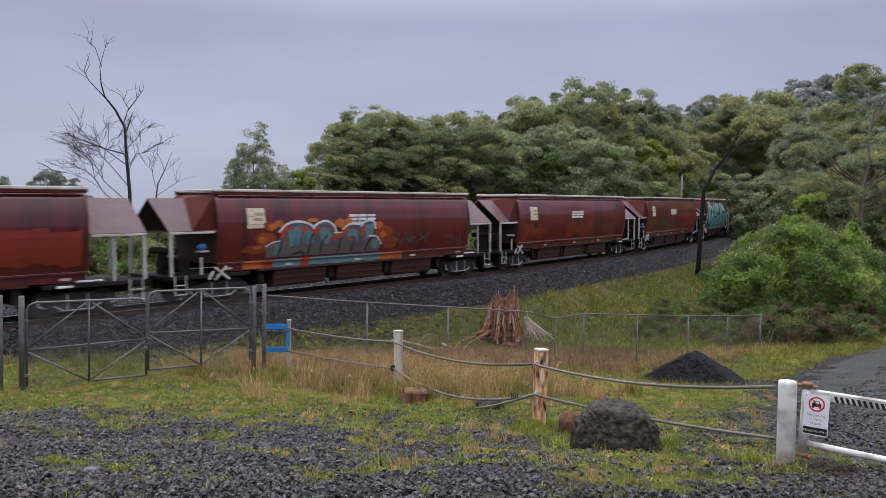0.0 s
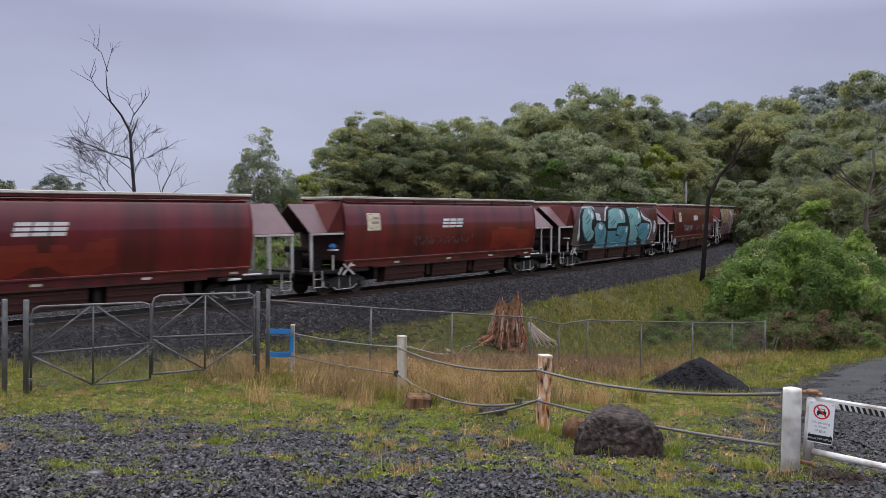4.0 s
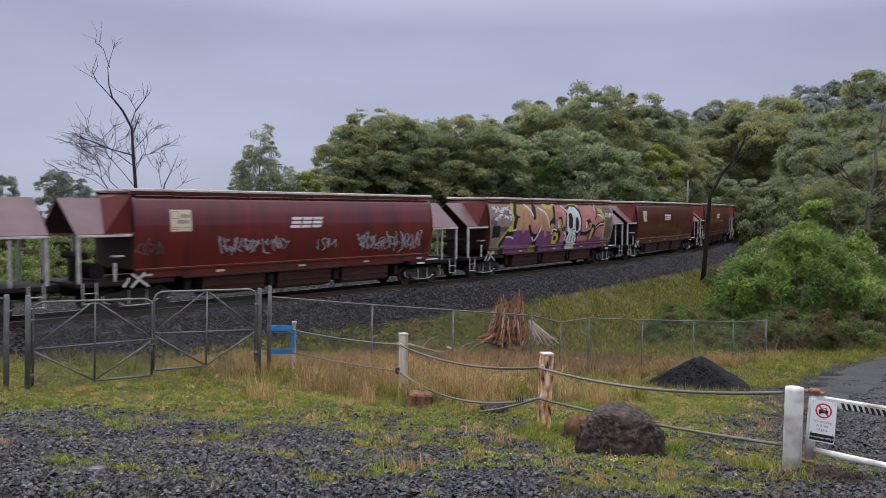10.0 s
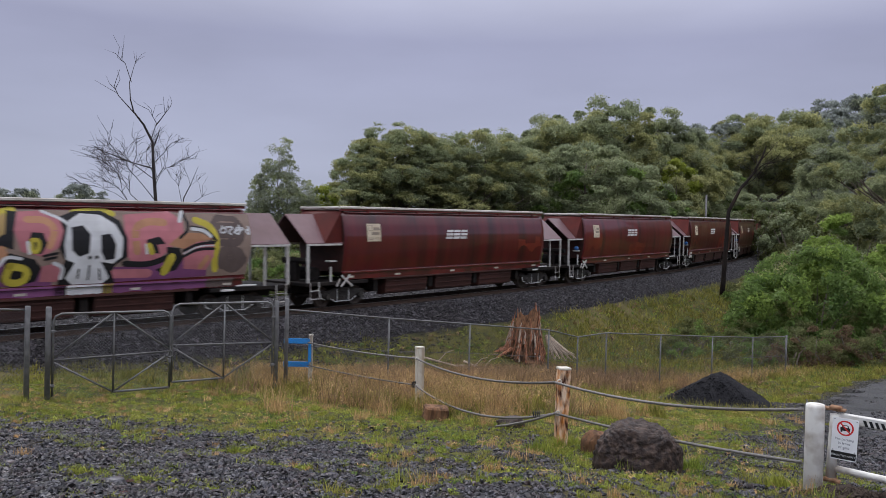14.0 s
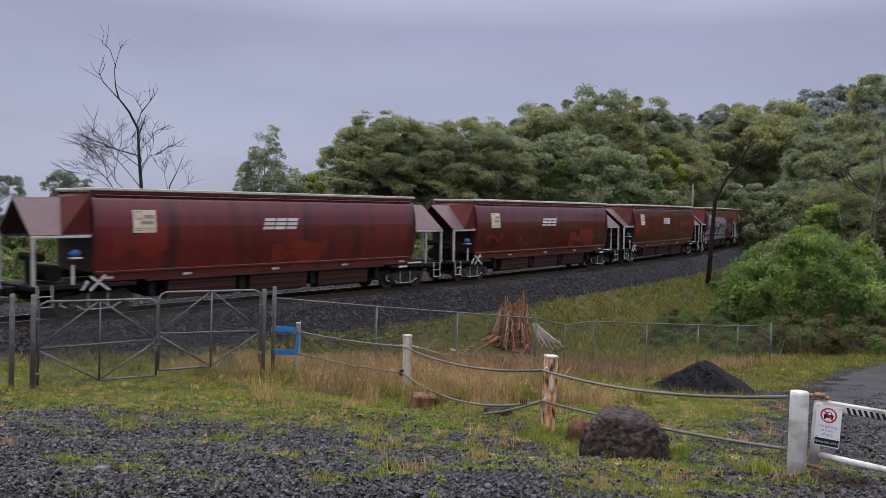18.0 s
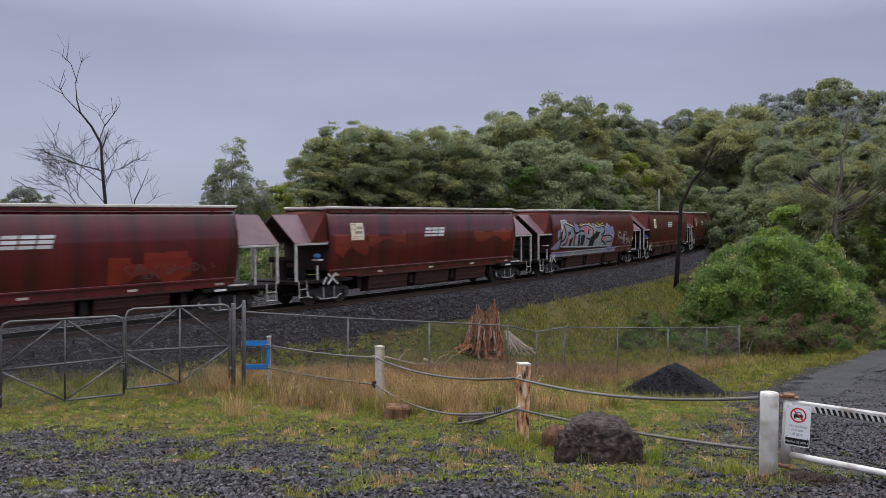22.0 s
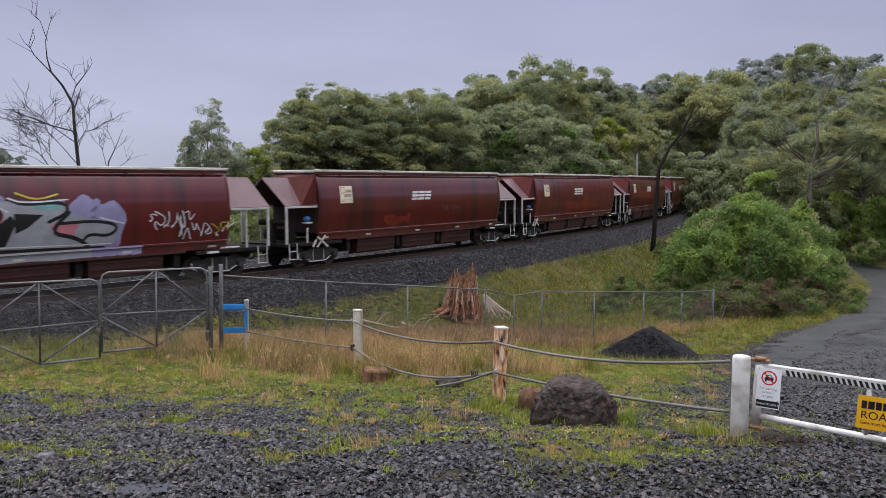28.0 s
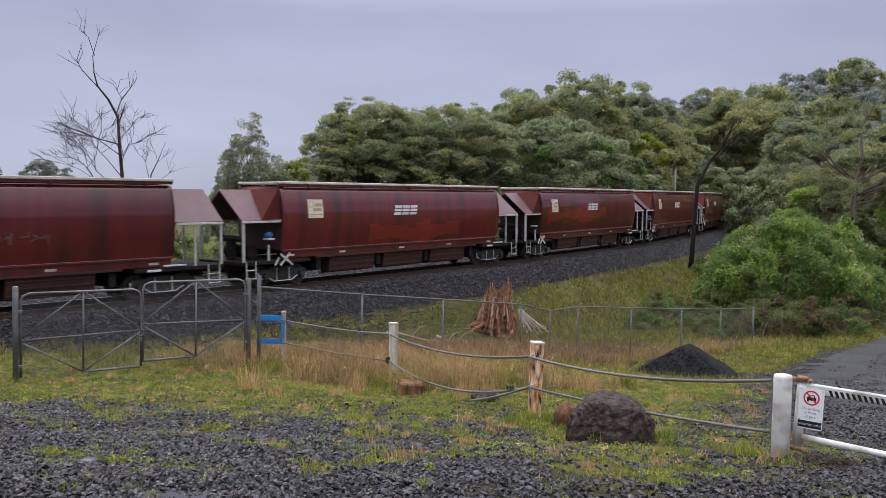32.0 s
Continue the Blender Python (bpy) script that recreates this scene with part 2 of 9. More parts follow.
M["rust"] = material("rust", (0.20, 0.085, 0.04), (0.40, 0.26, 0.16), (0.10, 0.04, 0.02), scale=14, rough=0.85, bump=0.4)
M["sign_white"] = material("sign_white", (0.72, 0.73, 0.74), (0.76, 0.77, 0.78), scale=4, rough=0.35, bump=0)
M["sign_black"] = material("sign_black", (0.012, 0.012, 0.013), (0.02, 0.02, 0.02), scale=4, rough=0.4, bump=0)
M["sign_red"] = material("sign_red", (0.55, 0.02, 0.02), (0.60, 0.03, 0.03), scale=4, rough=0.4, bump=0)
M["sign_yellow"] = material("sign_yellow", (0.78, 0.40, 0.015), (0.82, 0.44, 0.02), scale=4, rough=0.4, bump=0)
M["sign_grey"] = material("sign_grey", (0.20, 0.21, 0.24), (0.24, 0.25, 0.27), scale=4, rough=0.5, bump=0)
M["boulder"] = material("basalt_boulder", (0.011, 0.008, 0.008), (0.045, 0.031, 0.027), (0.115, 0.078, 0.062), scale=12, scale3=14.0, rough=0.45, rough2=0.7, dirt=0.65, bump=0.9, bscale=30)
M["stump"] = material("splintered_red_wood", (0.27, 0.092, 0.045), (0.40, 0.20, 0.12), (0.06, 0.028, 0.018), scale=7, scale3=4, rough=0.85, stretch=(4, 4, 0.5), dirt=1.1, bump=0.6)
M["dead_wood"] = material("bleached_dead_wood", (0.32, 0.25, 0.20), (0.48, 0.40, 0.33), (0.16, 0.10, 0.07), scale=6, rough=0.85, bump=0.4)
M["deadbark"] = material("dark_dead_bark", (0.030, 0.026, 0.026), (0.060, 0.052, 0.050), (0.018, 0.016, 0.016), scale=6, rough=0.9, bump=0.4, stretch=(3, 3, 0.6), spec=0.1)
M["charred"] = material("charred_bark", (0.012, 0.010, 0.010), (0.028, 0.022, 0.020), (0.045, 0.032, 0.024), scale=6, rough=0.9, bump=0.5, stretch=(3, 3, 0.6), spec=0.1)
M["bark"] = material("eucalypt_bark", (0.13, 0.105, 0.085), (0.21, 0.18, 0.15), (0.07, 0.055, 0.045), scale=4, rough=0.85, bump=0.4, stretch=(3, 3, 0.5))
M["dirt"] = material("brown_dirt", (0.028, 0.020, 0.016), (0.052, 0.038, 0.030), (0.085, 0.066, 0.050), scale=14, scale3=5, rough=0.9, bump=0.8, bscale=40, dirt=0.6)
M["stub"] = material("brown_cut_wood", (0.15, 0.075, 0.040), (0.22, 0.12, 0.065), (0.05, 0.028, 0.018), scale=6, scale3=4, rough=0.85, stretch=(3, 3, 0.5), dirt=0.9, bump=0.6)
M["soil"] = material("dark_soil_heap", (0.007, 0.007, 0.009), (0.020, 0.020, 0.024), (0.034, 0.032, 0.034), scale=16, scale3=6, rough=0.8, bump=1.0, bscale=40, dirt=0.4, spec=0.12)
M["asphalt"] = material("worn_wet_asphalt", (0.012, 0.012, 0.014), (0.062, 0.061, 0.065), (0.008, 0.008, 0.009), scale=7, scale3=0.55, rough=0.20, rough2=0.75, dirt=1.0, bump=1.0, bscale=30)
M["crack"] = material("broken_asphalt", (0.008, 0.008, 0.009), (0.020, 0.020, 0.021), (0.030, 0.026, 0.022), scale=12, rough=0.5, bump=0.8)
M["grass"] = material("green_grass_blades", (0.088, 0.120, 0.017), (0.330, 0.335, 0.058), (0.46, 0.35, 0.13), scale=3.5, scale3=1.2, rough=0.6, bump=0, vary=0.55, island=True, leaf=0.35)
M["straw"] = material("dry_straw_grass", (0.34, 0.20, 0.085), (0.62, 0.43, 0.22), (0.24, 0.17, 0.06), scale=2.4, scale3=0.8, rough=0.7, bump=0, vary=0.5, island=True, leaf=0.3)
M["bracken"] = material("dead_brown_stalks", (0.15, 0.09, 0.052), (0.34, 0.22, 0.135), (0.19, 0.16, 0.06), scale=2.5, scale3=0.8, rough=0.8, bump=0, vary=0.55, island=True, leaf=0.25)
M["bankgrass"] = material("olive_bank_grass", (0.090, 0.105, 0.018), (0.270, 0.250, 0.050), (0.36, 0.28, 0.10), scale=2.2, scale3=0.8, rough=0.65, bump=0, vary=0.55, island=True, leaf=0.3)
M["weed"] = material("broad_weed_leaves", (0.150, 0.210, 0.030), (0.300, 0.340, 0.060), (0.42, 0.39, 0.08), scale=3, rough=0.5, bump=0, vary=0.5, island=True, leaf=0.35)
M["flower"] = material("small_yellow_flowers", (0.65, 0.50, 0.03), (0.75, 0.62, 0.06), scale=2, rough=0.6, bump=0)
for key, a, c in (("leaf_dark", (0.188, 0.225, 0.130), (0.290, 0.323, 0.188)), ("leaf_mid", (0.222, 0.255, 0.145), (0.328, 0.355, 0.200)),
                  # the palest bluish leaf carries the far hill's haze in its colour
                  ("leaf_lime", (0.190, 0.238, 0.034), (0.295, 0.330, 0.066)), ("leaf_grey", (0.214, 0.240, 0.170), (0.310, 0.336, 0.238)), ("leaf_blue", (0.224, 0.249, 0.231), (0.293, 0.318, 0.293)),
                  # the shade tone is leaf green darkened to stand in for undergrowth shade
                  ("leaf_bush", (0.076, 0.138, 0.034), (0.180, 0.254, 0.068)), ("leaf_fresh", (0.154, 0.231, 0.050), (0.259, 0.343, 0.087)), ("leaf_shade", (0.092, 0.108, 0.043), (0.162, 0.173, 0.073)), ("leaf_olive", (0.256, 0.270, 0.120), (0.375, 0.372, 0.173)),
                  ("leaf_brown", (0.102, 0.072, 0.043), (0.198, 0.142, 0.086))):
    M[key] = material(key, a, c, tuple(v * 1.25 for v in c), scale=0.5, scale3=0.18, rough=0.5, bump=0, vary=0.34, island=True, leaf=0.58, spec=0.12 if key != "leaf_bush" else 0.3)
M["puddle"] = material("standing_water", (0.022, 0.021, 0.022), (0.034, 0.032, 0.033), scale=6, rough=0.04, rough2=0.14, bump=0.02, spec=0.5)
M["tarp_blue"] = material("blue_plastic", (0.03, 0.10, 0.28), (0.04, 0.14, 0.36), scale=8, rough=0.5, bump=0.3)
M["hose"] = material("black_rubber", (0.02, 0.02, 0.02), (0.03, 0.03, 0.03), scale=8, rough=0.6, bump=0.05)
GR = {}
for key, c in (("teal", (0.10, 0.27, 0.34)), ("aqua", (0.19, 0.37, 0.385)), ("black", (0.015, 0.015, 0.018)), ("white", (0.62, 0.63, 0.66)), ("orange", (0.44, 0.12, 0.03)),
               ("pink", (0.46, 0.17, 0.20)), ("purple", (0.20, 0.07, 0.18)), ("yellow", (0.42, 0.29, 0.12)), ("lemon", (0.50, 0.42, 0.06)), ("silver", (0.30, 0.31, 0.345)), ("lilac", (0.26, 0.24, 0.40)),
               ("peach", (0.46, 0.24, 0.14)), ("slate", (0.130, 0.105, 0.105)), ("haze_blue", (0.115, 0.215, 0.245)), ("ember", (0.24, 0.055, 0.022)), ("tan", (0.27, 0.20, 0.17)), ("grime", (0.12, 0.09, 0.085)), ("red", (0.40, 0.05, 0.03)), ("deep", (0.05, 0.10, 0.17))):
    GR[key] = material("spray_paint_" + key, tuple(v * 0.88 for v in c), tuple(min(1, v * 1.08) for v in c), tuple(v * 0.6 for v in c), scale=2.2, scale3=0.8, rough=0.38, dirt=0.35, bump=0.03, vary=0.05)

# ---- the lie of the land ----
CURVE, HEAD, RAIL_Z, GRADE = 0.00391, 0.86055, -0.6835, 0.0264
RADIUS = 1 / CURVE
START = (-6.0, 33.445)
CENTRE = (START[0] - RADIUS * math.sin(HEAD), START[1] + RADIUS * math.cos(HEAD))


def track_point(s, v=0.0, h=0.0):
    """Place at s metres along the line, v metres towards the lane, h above the rail."""
    a = HEAD + CURVE * s
    return (START[0] + (math.sin(a) - math.sin(HEAD)) / CURVE + v * math.sin(a),
            START[1] - (math.cos(a) - math.cos(HEAD)) / CURVE - v * math.cos(a), RAIL_Z + GRADE * s + h)


def track_frame(x, y):
    dx, dy = np.asarray(x, float) - CENTRE[0], np.asarray(y, float) - CENTRE[1]
    v = np.hypot(dx, dy) - RADIUS
    s = (np.arctan2(dy, dx) - (HEAD - math.pi / 2) + math.pi) % (2 * math.pi) - math.pi
    return s * RADIUS, v


def sstep(a, b, t):
    t = np.clip((np.asarray(t, float) - a) / (b - a), 0, 1)
    return t * t * (3 - 2 * t)


def waves(x, y, size):
    x, y = np.asarray(x, float) / size, np.asarray(y, float) / size
    return (np.sin(x * 1.7 + 1.3 * np.sin(y * 1.1)) + np.sin(y * 2.1 + 1.7 * np.sin(x * 0.9 + 2)) + 0.5 * np.sin(3.3 * x + 2.9 * y)) / 2.5


def land(x, y):
    """Height of the ground."""
    x, y = np.asarray(x, float), np.asarray(y, float)
    base = np.interp(y, [-60, 4, 7, 10.5, 13, 17, 20, 24, 30, 36, 60, 500], [0.6, 0.15, -0.02, -0.6, -0.88, -1.2, -1.42, -2.05, -2.9, -3.45, -3.6, -3.6])
    base = base + 0.5 * sstep(-2, -14, x) * sstep(20, 28, y)
    base = base - 0.42 * sstep(2.5, 7.5, x) * sstep(13, 22, y) * sstep(33, 26, y)
    d = np.hypot(x, y)
    right = sstep(-25, 55, x)
    hill = np.minimum(0.13 * np.maximum(0, d - 95) * right, 45) - 0.05 * np.maximum(0, d - 75) * (1 - right)
    hill = np.maximum(hill, -45)
    s, v = track_frame(x, y)
    ztr = RAIL_Z + GRADE * np.clip(s, -90, 330)
    bank = ztr - 0.42 - np.maximum(0, np.abs(v) - 2.1) * 0.52
    far = ztr - 0.75 - 0.8 * sstep(-5, -16, v) + hill
    near = base + hill * sstep(0, 25, v)
    other = np.where(v > 0, near, far)
    k = 0.25
    top = np.maximum(bank, other)
    z = top + k * np.log(np.exp((bank - top) / k) + np.exp((other - top) / k))
    z = z - k * 0.3
    rough = sstep(1.6, 4, np.abs(v))
    return z + rough * (0.045 * waves(x, y, 0.9) + 0.02 * waves(x + 9, y - 4, 0.28) * (d < 60))


ROAD = [(6.6, -8.0), (6.9, 6.0), (8.4, 13.0), (12.6, 20.0), (18.8, 29.5), (28.9, 43.0), (37.0, 57.0), (44.3, 72.0), (51.0, 92.0), (54.0, 120.0)]


def road_offset(x, y):
    """Distance to the lane's middle line."""
    best = np.full(np.shape(x), 1e9)
    for (ax, ay), (bx, by) in zip(ROAD[:-1], ROAD[1:]):
        ux, uy = bx - ax, by - ay
        t = np.clip(((x - ax) * ux + (y - ay) * uy) / (ux * ux + uy * uy), 0, 1)
        best = np.minimum(best, np.hypot(x - ax - t * ux, y - ay - t * uy))
    return best


def gravelly(x, y):
    """How stony the ground is, 0 to 1: the yard in front of the ropes and the verge of the lane."""
    n = 0.5 + 0.5 * waves(x, y, 1.1) * 0.6 + 0.25 * waves(x + 3, y + 7, 0.45)
    yard = sstep(12.2, 10.0, y + 0.22 * x + 1.1 * waves(x, y, 1.4) + 0.9 * waves(x, y + 5, 0.5) + 0.5 * waves(x, y, 0.2)) * sstep(-0.2, 0.5, n + 0.25)
    yard = yard * (1 - np.exp(-((x - 2.55 - 0.25 * (y - 8.2)) / (1.05 + 0.3 * waves(x, y, 0.3))) ** 4 - ((y - 8.6) / 1.7) ** 4))
    yard = yard * (1 - 0.9 * np.exp(-((x - 0.3 - 0.5 * waves(x, y, 0.3)) / 0.9) ** 2 - ((y - 8.7 - 0.2 * x) / 0.35) ** 2)) * (1 - 0.8 * np.exp(-((x + 0.2) / 1.2) ** 2 - ((y - 10.4 + 0.3 * waves(x, y, 0.4)) / 0.35) ** 2))
    wide = 1.2 * sstep(16, 24, y)
    verge = sstep(4.3 + wide, 2.2 + wide, road_offset(x, y) + 0.8 * waves(x, y, 1.3)) * sstep(40, 30, y)
    sod = waves(x + 1.7, y * 1.5, 0.75) + 0.6 * waves(x, y, 0.31) - 0.42 + 0.62 * sstep(-0.8, 1.4, x) - 0.25 * sstep(-2.0, -5.0, x)
    yard = yard * (1 - 0.92 * sstep(0.0, 0.3, sod) * sstep(5.8, 7.6, y))
    verge = np.maximum(verge, sstep(3.6, 1.9, np.hypot((x - 8.6) / 1.3, y - 24.5) + 0.5 * waves(x, y, 1.0)) * 0.9)
    bare = sstep(0.42 - 0.3 * sstep(12.6, 11, y), 0.62 - 0.2 * sstep(12.6, 11, y), waves(x + 2, y - 3, 0.62) * 0.7 + 0.5 * waves(x, y, 0.27)) * sstep(15.5, 12.5, y) * 0.8
    return np.clip(np.maximum(np.maximum(yard * 0.95, verge), bare), 0, 1)

# ---- mesh tools ----
def mesh_from(name, verts, faces, mat, smooth=False):
    me = bpy.data.meshes.new(name)
    me.from_pydata([tuple(v) for v in verts], [], [tuple(f) for f in faces])
    if mat:
        for m in (mat if isinstance(mat, (list, tuple)) else [mat]):
            me.materials.append(m)
    if smooth:
        me.shade_smooth()
    me.update()
    return me


def mesh_np(name, verts, quads, mat):
    """A large mesh of quads (or triangles) from arrays."""
    me = bpy.data.meshes.new(name)
    k = quads.shape[1]
    me.vertices.add(len(verts)), me.loops.add(quads.size), me.polygons.add(len(quads))
    me.vertices.foreach_set("co", np.asarray(verts, np.float32).ravel())
    me.loops.foreach_set("vertex_index", np.asarray(quads, np.int32).ravel())
    me.polygons.foreach_set("loop_start", np.arange(0, quads.size, k, dtype=np.int32))
    me.materials.append(mat)
    me.update(calc_edges=True)
    me.shade_flat()
    return me


def part(name, bm, mat, parent=None, label="", smooth=False):
    """Links a bmesh as one mesh object under a thing or part."""
    me = bpy.data.meshes.new(name)
    bm.to_mesh(me)
    bm.free()
    me.materials.append(mat)
    if smooth:
        me.shade_smooth()
    ob = new(name, me)
    if parent:
        ob.parent = parent
    if label:
        tagged(ob, label)
    return ob


def part_me(name, me, parent=None, label="", at=None):
    ob = new(name, me)
    if parent:
        ob.parent = parent
    if at is not None:
        ob.matrix_basis = at
    if label:
        tagged(ob, label)
    return ob


def box(bm, x0, x1, y0, y1, z0, z1, bevel=0.0, m=None):
    r = bmesh.ops.create_cube(bm, size=1.0)
    vs = r["verts"]
    bmesh.ops.transform(bm, matrix=Matrix.Translation(((x0 + x1) / 2, (y0 + y1) / 2, (z0 + z1) / 2)) @ Matrix.Diagonal((abs(x1 - x0), abs(y1 - y0), abs(z1 - z0), 1)), verts=vs)
    if m:
        bmesh.ops.transform(bm, matrix=m, verts=vs)
    if bevel:
        es = list({e for v in vs for e in v.link_edges})
        bmesh.ops.bevel(bm, geom=es, offset=bevel, segments=1, affect="EDGES")
    return bm


def tube(bm, pts, radii, sides=8, cap=True):
    """A tapered pipe along points."""
    pts = [Vector(p) for p in pts]
    if not isinstance(radii, (list, tuple)):
        radii = [radii] * len(pts)
    rings = []
    side = None
    for i, p in enumerate(pts):
        d = (pts[min(i + 1, len(pts) - 1)] - pts[max(i - 1, 0)]).normalized()
        if side is None:
            side = d.cross(Vector((0, 0, 1)))
            if side.length < 0.1:
                side = d.cross(Vector((1, 0, 0)))
        side = (side - d * side.dot(d)).normalized()
        up = d.cross(side)
        rings.append([bm.verts.new(p + (side * math.cos(a) + up * math.sin(a)) * radii[i]) for a in (2 * math.pi * j / sides for j in range(sides))])
    for r0, r1 in zip(rings[:-1], rings[1:]):
        for j in range(sides):
            bm.faces.new((r0[j], r0[(j + 1) % sides], r1[(j + 1) % sides], r1[j]))
    if cap:
        bm.faces.new(rings[0][::-1])
        bm.faces.new(rings[-1])
    return bm


def extrude(bm, outline, y0, y1, m=None):
    """A plate: an outline of (x, z), from y0 to y1."""
    a = [bm.verts.new((x, y0, z)) for x, z in outline]
    b = [bm.verts.new((x, y1, z)) for x, z in outline]
    n = len(a)
    bm.faces.new(a)
    bm.faces.new(b[::-1])
    for i in range(n):
        bm.faces.new((a[i], b[i], b[(i + 1) % n], a[(i + 1) % n]))
    if m:
        bmesh.ops.transform(bm, matrix=m, verts=a + b)
    bmesh.ops.recalc_face_normals(bm, faces=bm.faces[:])
    return bm


def empty(name, m, label="", category="", group="", kind=""):
    ob = new(name)
    ob.empty_display_size = 0.2
    ob.matrix_basis = m
    return tagged(ob, label, category, group, kind)


# ---- ground ----
def spread(fine0, fine1, step, lo, hi, grow=1.09):
    mid = list(np.arange(fine0, fine1, step))
    a, st = fine1, step
    while a < hi:
        mid.append(a)
        st *= grow
        a += st
    a, st = fine0 - step, step
    left = []
    while a > lo:
        left.append(a)
        st *= grow
        a -= st
    return np.array(left[::-1] + mid)


gx, gy = spread(-10, 14, 0.16, -1600, 1600), spread(4, 34, 0.16, -400, 2200)
GX, GY = np.meshgrid(gx, gy)
GZ = land(GX, GY)
verts = np.stack([GX.ravel(), GY.ravel(), GZ.ravel()], 1)
nx, ny = len(gx), len(gy)
ii = (np.arange(ny - 1)[:, None] * nx + np.arange(nx - 1)[None, :]).ravel()
quads = np.stack([ii, ii + 1, ii + nx + 1, ii + nx], 1)


def ground_material():
    m = bpy.data.materials.new("grassy_ground")
    m.use_nodes = True
    n, l = m.node_tree.nodes, m.node_tree.links
    b = n["Principled BSDF"]
    tc = n.new("ShaderNodeTexCoord")

    def noise_tex(scale, detail=6):
        t = n.new("ShaderNodeTexNoise")
        t.inputs["Scale"].default_value, t.inputs["Detail"].default_value = scale, detail
        l.new(tc.outputs["Object"], t.inputs["Vector"])
        return t.outputs["Fac"]

    def rng(v, a, c, lo=0.0, hi=1.0):
        r = n.new("ShaderNodeMapRange")
        r.inputs["From Min"].default_value, r.inputs["From Max"].default_value = a, c
        r.inputs["To Min"].default_value, r.inputs["To Max"].default_value = lo, hi
        l.new(v, r.inputs["Value"])
        return r.outputs[0]

    def blend(f, a, c):
        x = n.new("ShaderNodeMixRGB")
        l.new(f, x.inputs[0])
        for i, v in ((1, a), (2, c)):
            if isinstance(v, tuple):
                x.inputs[i].default_value = (*v, 1)
            else:
                l.new(v, x.inputs[i])
        return x.outputs[0]

    at = n.new("ShaderNodeAttribute")
    at.attribute_name = "stony"
    green = blend(rng(noise_tex(1.4), 0.35, 0.65), (0.058, 0.064, 0.016), (0.125, 0.125, 0.028))
    green = blend(rng(noise_tex(16), 0.46, 0.62), green, (0.022, 0.018, 0.011))
    green = blend(rng(noise_tex(5), 0.5, 0.66, 0, 0.7), green, (0.035, 0.028, 0.016))
    green = blend(rng(noise_tex(0.33), 0.48, 0.66, 0, 0.75), green, (0.12, 0.095, 0.040))
    vor = n.new("ShaderNodeTexVoronoi")
    vor.inputs["Scale"].default_value = 22
    l.new(tc.outputs["Object"], vor.inputs["Vector"])
    # near-black base, so shade between the loose stones is in the colour
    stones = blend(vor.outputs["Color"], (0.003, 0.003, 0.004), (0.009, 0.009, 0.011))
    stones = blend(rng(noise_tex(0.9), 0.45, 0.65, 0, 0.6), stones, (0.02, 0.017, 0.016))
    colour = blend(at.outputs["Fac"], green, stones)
    l.new(colour, b.inputs["Base Color"])
    b.inputs["Specular IOR Level"].default_value = 0.12
    ro = blend(at.outputs["Fac"], (0.9, 0.9, 0.9), (0.62, 0.62, 0.62))
    l.new(ro, b.inputs["Roughness"])
    h = n.new("ShaderNodeMath")
    h.operation = "ADD"
    l.new(vor.outputs["Distance"], h.inputs[0])
    l.new(noise_tex(9), h.inputs[1])
    bp = n.new("ShaderNodeBump")
    bp.inputs["Strength"].default_value, bp.inputs["Distance"].default_value = 0.5, 0.04
    l.new(h.outputs[0], bp.inputs["Height"])
    l.new(bp.outputs[0], b.inputs["Normal"])
    return m


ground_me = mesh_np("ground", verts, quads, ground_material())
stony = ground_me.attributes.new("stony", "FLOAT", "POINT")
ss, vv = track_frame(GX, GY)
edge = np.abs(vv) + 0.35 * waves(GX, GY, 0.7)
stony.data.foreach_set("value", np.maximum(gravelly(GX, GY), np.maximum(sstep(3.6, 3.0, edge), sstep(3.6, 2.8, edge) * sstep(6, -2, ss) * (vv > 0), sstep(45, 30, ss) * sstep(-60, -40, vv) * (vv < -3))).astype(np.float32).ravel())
ground_me.shade_smooth()
tagged(new("ground", ground_me), "sloping grassy ground, wet dark gravel patches with gap shade in their colour", "ground", kind="structure")


# ---- lane ----
def strip_along(pts, half, step=0.5, lift=0.02, across=9, ragged=0.25):
    """A ribbon over the ground along a polyline."""
    ps = []
    for (ax, ay), (bx, by) in zip(pts[:-1], pts[1:]):
        n = max(1, int(math.hypot(bx - ax, by - ay) / step))
        ps += [(ax + (bx - ax) * i / n, ay + (by - ay) * i / n) for i in range(n)]
    ps.append(pts[-1])
    ps = np.array(ps)
    for _ in range(12):
        ps[1:-1] = (ps[:-2] + 2 * ps[1:-1] + ps[2:]) / 4
    d = np.gradient(ps, axis=0)
    d /= np.linalg.norm(d, axis=1, keepdims=True)
    nrm = np.stack([d[:, 1], -d[:, 0]], 1)
    vs = []
    for i, p in enumerate(ps):
        for j in range(across):
            f = j / (across - 1) * 2 - 1
            hw = half if not callable(half) else float(half(p[1]))
            w = hw + (ragged * waves(p[0] * 2 + 9 * f, p[1] * 2, 1.1) if abs(f) == 1 else 0)
            q = p + nrm[i] * f * w
            vs.append((q[0], q[1], float(land(q[0], q[1])) + (lift * (1 - f ** 8) - 0.03 * (abs(f) == 1)) + 0.03 * (1 - f * f)))
    fs = [(i * across + j, i * across + j + 1, (i + 1) * across + j + 1, (i + 1) * across + j) for i in range(len(ps) - 1) for j in range(across - 1)]
    return vs, fs


